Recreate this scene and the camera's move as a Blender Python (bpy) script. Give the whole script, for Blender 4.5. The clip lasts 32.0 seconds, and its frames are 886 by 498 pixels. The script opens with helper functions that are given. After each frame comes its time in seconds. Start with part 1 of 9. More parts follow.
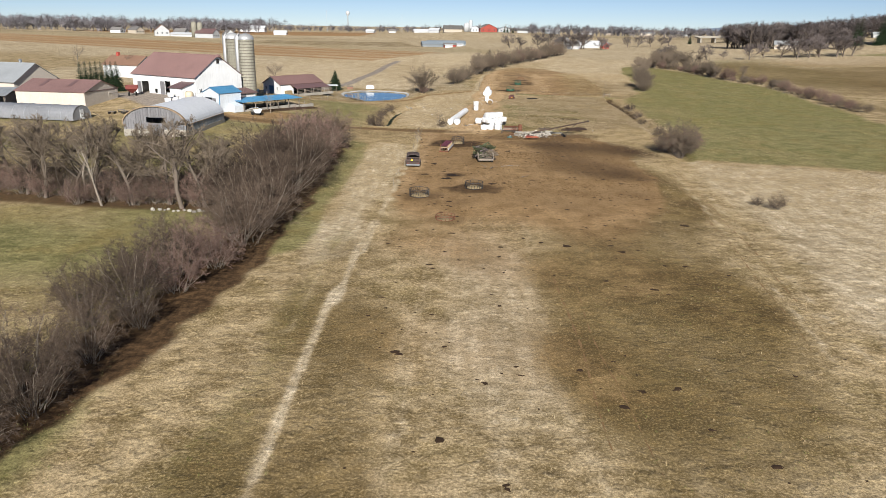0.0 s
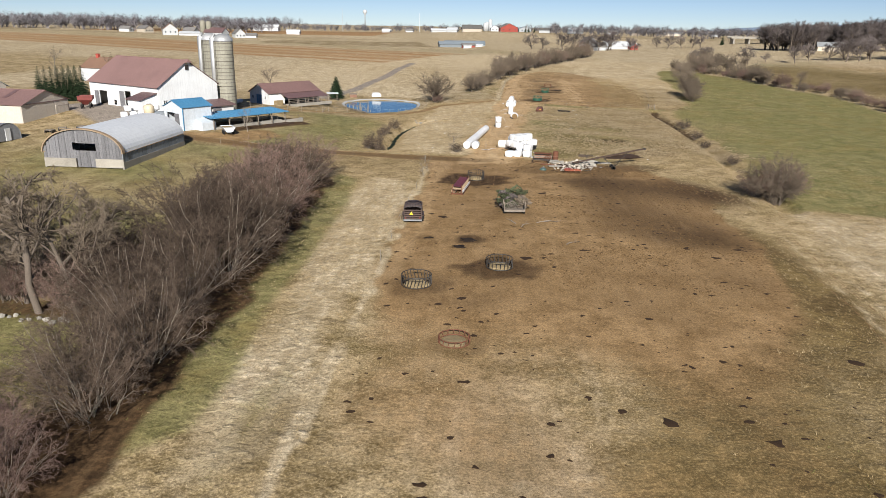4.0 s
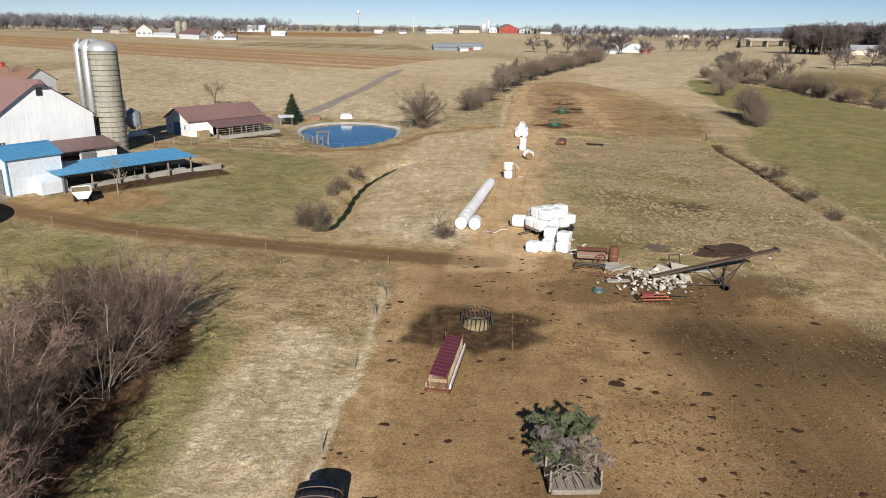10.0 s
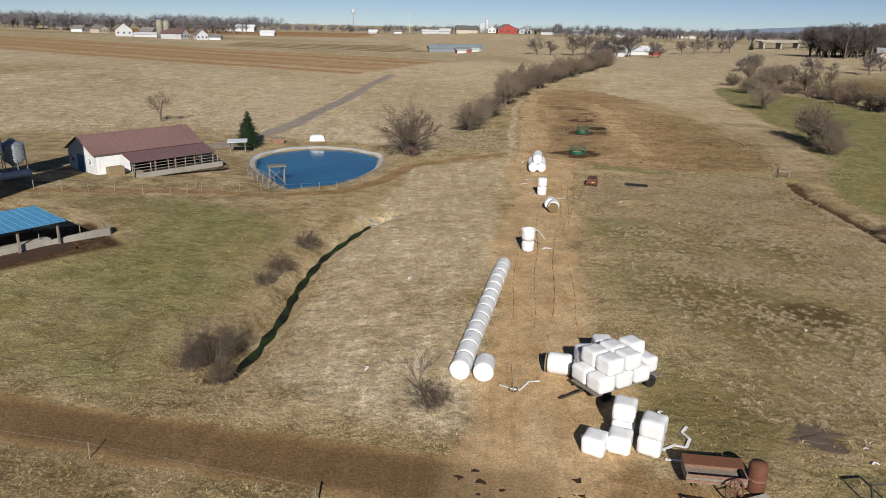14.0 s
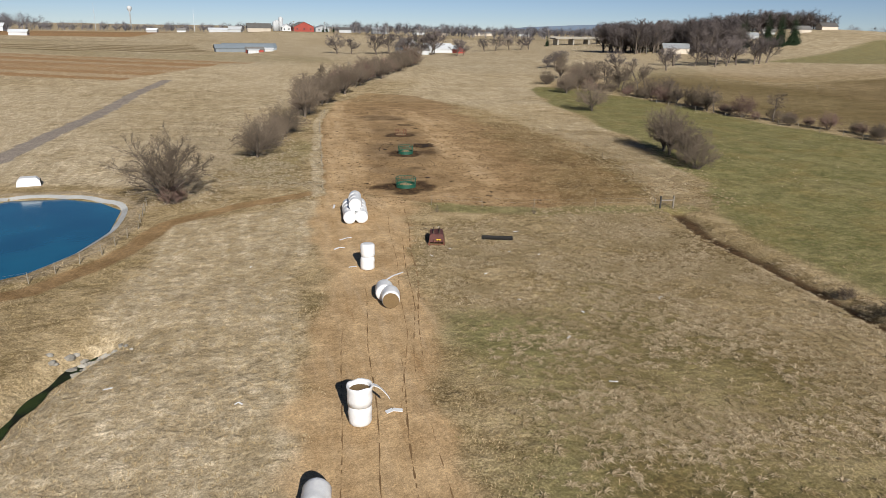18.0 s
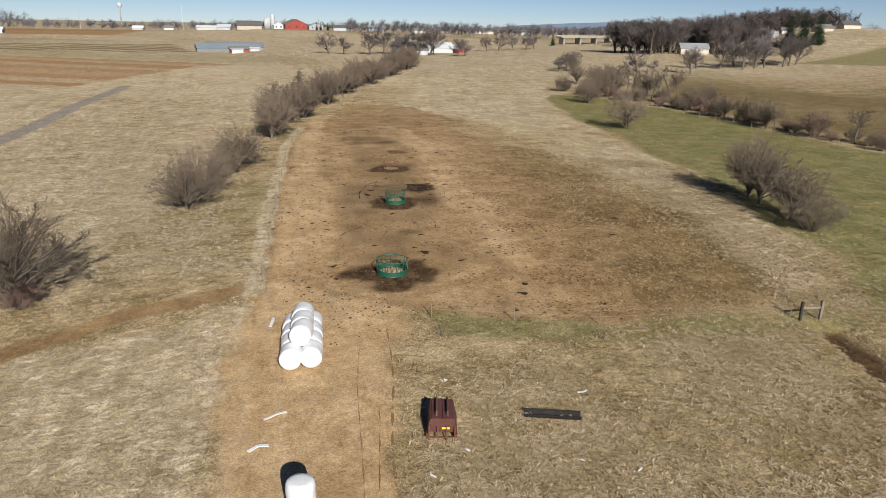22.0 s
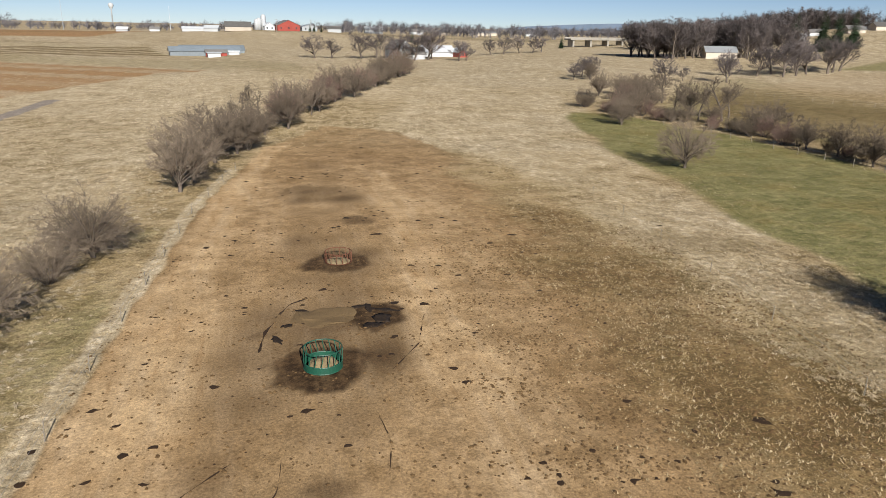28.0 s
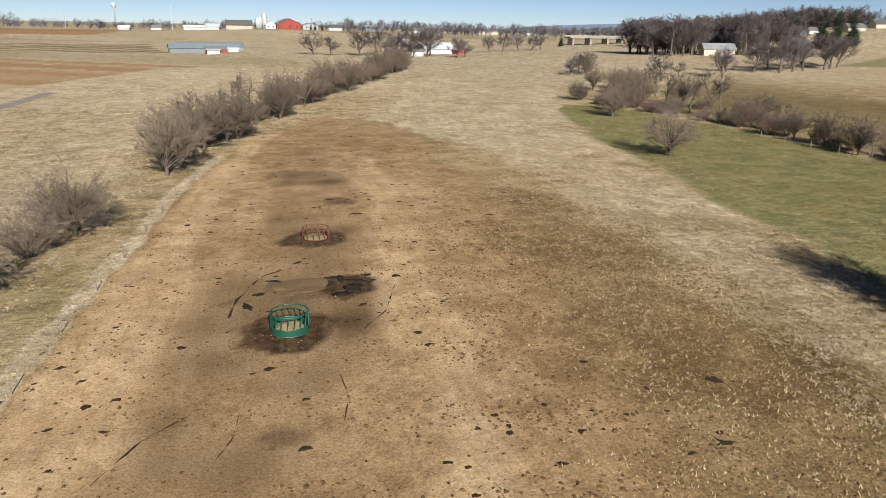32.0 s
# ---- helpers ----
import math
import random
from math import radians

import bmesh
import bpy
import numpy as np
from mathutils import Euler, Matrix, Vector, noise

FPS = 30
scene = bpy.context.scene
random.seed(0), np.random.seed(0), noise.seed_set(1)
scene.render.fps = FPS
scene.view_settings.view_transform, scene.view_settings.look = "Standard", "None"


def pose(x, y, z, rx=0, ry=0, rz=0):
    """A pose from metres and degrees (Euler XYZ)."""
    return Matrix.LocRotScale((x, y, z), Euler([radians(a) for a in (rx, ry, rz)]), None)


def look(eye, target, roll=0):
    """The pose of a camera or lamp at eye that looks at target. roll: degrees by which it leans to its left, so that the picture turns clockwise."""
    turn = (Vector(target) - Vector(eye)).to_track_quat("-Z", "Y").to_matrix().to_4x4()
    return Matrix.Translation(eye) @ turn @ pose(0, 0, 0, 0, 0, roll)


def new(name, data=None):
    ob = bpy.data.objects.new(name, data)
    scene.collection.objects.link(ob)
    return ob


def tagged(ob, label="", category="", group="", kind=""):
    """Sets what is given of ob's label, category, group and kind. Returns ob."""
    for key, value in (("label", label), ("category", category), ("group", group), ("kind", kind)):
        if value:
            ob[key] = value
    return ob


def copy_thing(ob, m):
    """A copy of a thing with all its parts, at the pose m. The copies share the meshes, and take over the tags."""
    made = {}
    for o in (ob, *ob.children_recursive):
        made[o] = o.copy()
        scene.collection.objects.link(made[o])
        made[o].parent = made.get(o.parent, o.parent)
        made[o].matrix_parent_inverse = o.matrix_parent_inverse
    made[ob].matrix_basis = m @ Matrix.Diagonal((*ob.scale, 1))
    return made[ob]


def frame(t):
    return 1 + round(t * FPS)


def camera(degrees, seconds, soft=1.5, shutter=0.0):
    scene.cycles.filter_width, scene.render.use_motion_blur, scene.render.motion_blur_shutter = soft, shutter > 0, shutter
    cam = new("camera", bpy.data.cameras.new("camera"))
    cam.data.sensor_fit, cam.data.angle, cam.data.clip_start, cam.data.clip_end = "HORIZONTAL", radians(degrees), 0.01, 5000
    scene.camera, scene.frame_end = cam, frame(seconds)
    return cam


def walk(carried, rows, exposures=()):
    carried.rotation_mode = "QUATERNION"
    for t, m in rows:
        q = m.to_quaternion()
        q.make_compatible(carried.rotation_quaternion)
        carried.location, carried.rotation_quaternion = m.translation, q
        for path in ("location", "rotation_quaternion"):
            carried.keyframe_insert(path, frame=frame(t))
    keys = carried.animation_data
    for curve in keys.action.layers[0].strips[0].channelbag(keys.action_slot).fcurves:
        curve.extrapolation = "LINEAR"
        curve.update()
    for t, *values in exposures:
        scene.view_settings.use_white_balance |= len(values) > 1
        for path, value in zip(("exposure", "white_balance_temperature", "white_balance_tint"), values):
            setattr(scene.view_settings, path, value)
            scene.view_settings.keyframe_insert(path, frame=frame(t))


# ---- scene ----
cam = camera(64.6, 32.0, soft=0.85)
METRES, EYE, TILT, LEAN, TURN = 222.0, 20.0, 0.0, 0.0, 0.0
ROWS = [
    (0.0, 0.0, 0.0, 0.0, 0.24, -17.65, -0.76),
    (0.1, 0.0002, 0.0033, 0.0, 1.0, -17.66, -0.77),
    (0.2, 0.0003, 0.0066, 0.0, 1.4, -17.66, -0.78),
    (0.3, 0.0004, 0.0099, 0.0, 1.65, -17.67, -0.79),
    (0.5, 0.0006, 0.0165, 0.0, 1.71, -17.67, -0.81),
    (1.0, 0.0008, 0.0335, 0.0006, 1.72, -17.65, -0.85),
    (1.5, 0.001, 0.0507, 0.0008, 1.72, -17.64, -0.86),
    (2.0, 0.0011, 0.0683, 0.0009, 1.73, -17.63, -0.86),
    (2.5, 0.0013, 0.086, 0.0009, 1.74, -17.65, -0.85),
    (3.0, 0.0015, 0.1041, 0.0008, 1.74, -17.65, -0.86),
    (3.5, 0.0017, 0.1222, 0.0005, 1.73, -17.68, -0.89),
    (5.5, 0.0029, 0.1963, -0.0008, 1.72, -17.78, -0.85),
    (6.0, 0.0032, 0.2147, -0.0009, 1.71, -17.78, -0.84),
    (6.5, 0.0035, 0.2332, -0.0009, 1.69, -17.78, -0.82),
    (7.0, 0.0037, 0.2511, -0.0007, 1.67, -17.77, -0.79),
    (7.5, 0.0038, 0.2693, -0.0004, 1.64, -17.76, -0.83),
    (8.0, 0.004, 0.2875, -0.0002, 1.61, -17.73, -0.8),
    (8.5, 0.004, 0.3057, 0.0003, 1.59, -17.71, -0.82),
    (9.0, 0.0039, 0.3241, 0.0005, 1.55, -17.71, -0.87),
    (9.5, 0.0039, 0.3424, 0.0009, 1.52, -17.68, -0.87),
    (10.0, 0.0039, 0.3607, 0.0013, 1.5, -17.67, -0.89),
    (10.5, 0.0039, 0.379, 0.0016, 1.48, -17.67, -0.93),
    (11.0, 0.0039, 0.3975, 0.0016, 1.45, -17.66, -0.9),
    (11.5, 0.0036, 0.4159, 0.002, 1.41, -17.67, -0.93),
    (12.0, 0.0035, 0.4344, 0.0022, 1.39, -17.67, -0.95),
    (12.5, 0.0033, 0.4527, 0.0023, 1.36, -17.68, -0.99),
    (13.0, 0.0032, 0.4711, 0.0025, 1.34, -17.7, -1.02),
    (13.5, 0.003, 0.4894, 0.0024, 1.31, -17.71, -1.07),
    (14.0, 0.003, 0.5075, 0.0024, 1.29, -17.69, -1.07),
    (14.5, 0.003, 0.5256, 0.0021, 1.27, -17.69, -1.1),
    (14.6, 0.0031, 0.5293, 0.0020, 0.43, -17.66, -1.05),
    (14.7, 0.0032, 0.5330, 0.0018, -3.08, -17.6, -0.95),
    (14.8, 0.0034, 0.5368, 0.0016, -7.92, -17.52, -0.82),
    (14.9, 0.0036, 0.5406, 0.0015, -11.87, -17.46, -0.72),
    (15.0, 0.0038, 0.5445, 0.0013, -13.92, -17.41, -0.66),
    (15.1, 0.0038, 0.5481, 0.0012, -14.18, -17.41, -0.68),
    (15.2, 0.0038, 0.5517, 0.0011, -14.24, -17.42, -0.70),
    (15.5, 0.0039, 0.5626, 0.0009, -14.38, -17.43, -0.76),
    (17.5, 0.013, 0.6356, -0.0015, -14.41, -17.48, -0.9),
    (18.0, 0.0163, 0.6537, -0.0016, -14.43, -17.52, -0.94),
    (18.5, 0.0198, 0.6717, -0.0014, -14.46, -17.57, -1.02),
    (19.0, 0.0235, 0.6895, -0.0009, -14.48, -17.59, -1.06),
    (19.5, 0.0277, 0.7075, -0.0006, -14.48, -17.63, -1.07),
    (20.0, 0.032, 0.7253, -0.0005, -14.49, -17.64, -1.07),
    (20.5, 0.0364, 0.743, -0.0005, -14.49, -17.67, -1.04),
    (21.0, 0.041, 0.7609, -0.0008, -14.5, -17.68, -1.0),
    (21.5, 0.0452, 0.7775, -0.0008, -14.51, -17.69, -1.01),
    (22.0, 0.0498, 0.7955, -0.0006, -14.53, -17.69, -1.02),
    (22.5, 0.0544, 0.8132, -0.0003, -14.53, -17.69, -1.0),
    (23.0, 0.0594, 0.831, -0.0001, -14.54, -17.68, -0.98),
    (23.5, 0.0643, 0.8487, -0.0002, -14.54, -17.65, -0.93),
    (24.0, 0.0692, 0.8662, -0.0003, -14.54, -17.64, -0.91),
    (24.5, 0.0741, 0.8838, -0.0006, -14.55, -17.62, -0.87),
    (25.0, 0.079, 0.9017, -0.0008, -14.55, -17.61, -0.86),
    (25.5, 0.0839, 0.9195, -0.0006, -14.56, -17.6, -0.85),
    (26.0, 0.0888, 0.937, -0.0001, -14.55, -17.59, -0.84),
    (26.5, 0.0929, 0.9507, 0.0002, -14.61, -17.58, -0.9),
    (28.5, 0.1045, 0.9669, -0.001, -14.24, -17.6, -1.1),
    (29.0, 0.1063, 0.9631, -0.0013, -14.22, -17.59, -1.13),
    (29.5, 0.1074, 0.9583, -0.0017, -14.19, -17.59, -1.16),
    (30.0, 0.1079, 0.9562, -0.0024, -14.12, -17.58, -1.16),
    (30.5, 0.1085, 0.956, -0.0038, -14.08, -17.56, -1.13),
    (31.0, 0.1092, 0.9564, -0.0052, -14.09, -17.56, -1.09),
    (31.5, 0.11, 0.957, -0.0066, -14.09, -17.56, -1.08),
    (32.0, 0.1108, 0.9575, -0.0079, -14.08, -17.57, -1.04),
]
walk(cam, [(t, pose(0, 0, EYE, TILT, LEAN, TURN) @ pose(METRES * x, METRES * y, METRES * z, 90 + pitch, roll, yaw)) for t, x, y, z, yaw, pitch, roll in ROWS],
     exposures=[(0.0, 0.68), (6.0, 0.64), (10.0, 0.60), (12.5, 0.46), (15.0, 0.24), (18.0, 0.38), (20.0, 0.40), (24.0, 0.50), (32.0, 0.62)])


# ---- world, sun, exposure ----
SUN_AZ, SUN_EL = -2.5, 28.0   # heading of the shadows from +y towards +x, and the sun's height, degrees
world = bpy.data.worlds.new("sky")
scene.world = world
world.use_nodes = True
wn, wl = world.node_tree.nodes, world.node_tree.links
sky = wn.new("ShaderNodeTexSky")
sky.sky_type, sky.sun_disc = "NISHITA", False
sky.sun_elevation, sky.sun_rotation = radians(SUN_EL), radians(180 + SUN_AZ)
sky.air_density, sky.dust_density, sky.ozone_density = 0.5, 0.0, 3.0
tint = wn.new("ShaderNodeMix")
tint.data_type, tint.blend_type = "RGBA", "MULTIPLY"
tint.inputs[0].default_value, tint.inputs[7].default_value = 1.0, (1.05, 1.0, 1.02, 1)
wl.new(sky.outputs[0], tint.inputs[6])
wl.new(tint.outputs[2], wn["Background"].inputs[0])
wn["Background"].inputs[1].default_value = 0.047
sun = new("sun", bpy.data.lights.new("sun", "SUN"))
sun.data.energy, sun.data.angle, sun.data.color = 5.0, radians(0.53), (1.0, 0.945, 0.86)
sun.matrix_world = look((0, 0, 100), (math.sin(radians(SUN_AZ)), math.cos(radians(SUN_AZ)), 100 - math.tan(radians(SUN_EL))))


# ---- materials ----
def nodes_of(name):
    m = bpy.data.materials.new(name)
    m.use_nodes = True
    nt = m.node_tree
    return m, nt.nodes, nt.links, nt.nodes["Principled BSDF"]


def noise_node(n, l, co, scale, detail=4, rough=0.6):
    t = n.new("ShaderNodeTexNoise")
    t.inputs["Scale"].default_value, t.inputs["Detail"].default_value, t.inputs["Roughness"].default_value = scale, detail, rough
    l.new(co, t.inputs["Vector"])
    return t.outputs["Fac"]


def ramp(n, l, fac, lo, hi, a=0.0, b=1.0):
    m = n.new("ShaderNodeMapRange")
    m.interpolation_type = "SMOOTHSTEP"
    for k, v in zip((1, 2, 3, 4), (lo, hi, a, b)):
        m.inputs[k].default_value = v
    l.new(fac, m.inputs[0])
    return m.outputs[0]


def mix(n, l, fac, a, b, how="MIX"):
    m = n.new("ShaderNodeMix")
    m.data_type, m.blend_type = "RGBA", how
    for sock, v in ((m.inputs[0], fac), (m.inputs[6], a), (m.inputs[7], b)):
        if isinstance(v, (int, float)):
            sock.default_value = v
        elif isinstance(v, tuple):
            sock.default_value = (*v, 1)
        else:
            l.new(v, sock)
    return m.outputs[2]


def arith(n, l, op, a, b=0.0):
    m = n.new("ShaderNodeMath")
    m.operation = op
    for sock, v in ((m.inputs[0], a), (m.inputs[1], b)):
        if isinstance(v, (int, float)):
            sock.default_value = v
        else:
            l.new(v, sock)
    return m.outputs[0]


def surface(name, c1, c2, scale=1.0, rough=0.7, metal=0.0, bump=0.2, stain=0.25, stain_scale=0.25, vary=0.12, streak=0.0, seams=0.0):
    """A worn surface: grain between c1 and c2, broad stains, a little change from piece to piece; streak runs down, seams are ribs across x."""
    m, n, l, p = nodes_of(name)
    co = n.new("ShaderNodeTexCoord").outputs["Object"]
    grain = noise_node(n, l, co, scale * 6, 6, 0.7)
    col = mix(n, l, ramp(n, l, grain, 0.3, 0.7), c1, c2)
    broad = noise_node(n, l, co, stain_scale, 5, 0.65)
    col = mix(n, l, ramp(n, l, broad, 0.35, 0.75, 0.0, stain), col, tuple(v * 0.45 for v in c2))
    if streak:
        mp = n.new("ShaderNodeMapping")
        mp.inputs["Scale"].default_value = (3, 3, 0.15)
        l.new(co, mp.inputs["Vector"])
        col = mix(n, l, ramp(n, l, noise_node(n, l, mp.outputs[0], 1.2, 5), 0.45, 0.75, 0.0, streak), col, tuple(v * 0.5 for v in c2))
    info = n.new("ShaderNodeObjectInfo").outputs["Random"]
    shade = ramp(n, l, info, 0, 1, 1 - vary, 1 + vary)
    hsv = n.new("ShaderNodeHueSaturation")
    l.new(shade, hsv.inputs["Value"])
    l.new(col, hsv.inputs["Color"])
    l.new(hsv.outputs[0], p.inputs["Base Color"])
    p.inputs["Metallic"].default_value = metal
    if rough > 0.75:
        p.inputs["Specular IOR Level"].default_value = 0.2
    l.new(ramp(n, l, grain, 0.2, 0.8, max(0.05, rough - 0.12), min(1, rough + 0.12)), p.inputs["Roughness"])
    b = n.new("ShaderNodeBump")
    b.inputs["Strength"].default_value, b.inputs["Distance"].default_value = bump, 0.03
    l.new(noise_node(n, l, co, scale * 9, 5), b.inputs["Height"])
    l.new(b.outputs[0], p.inputs["Normal"])
    return m


MAT = {}
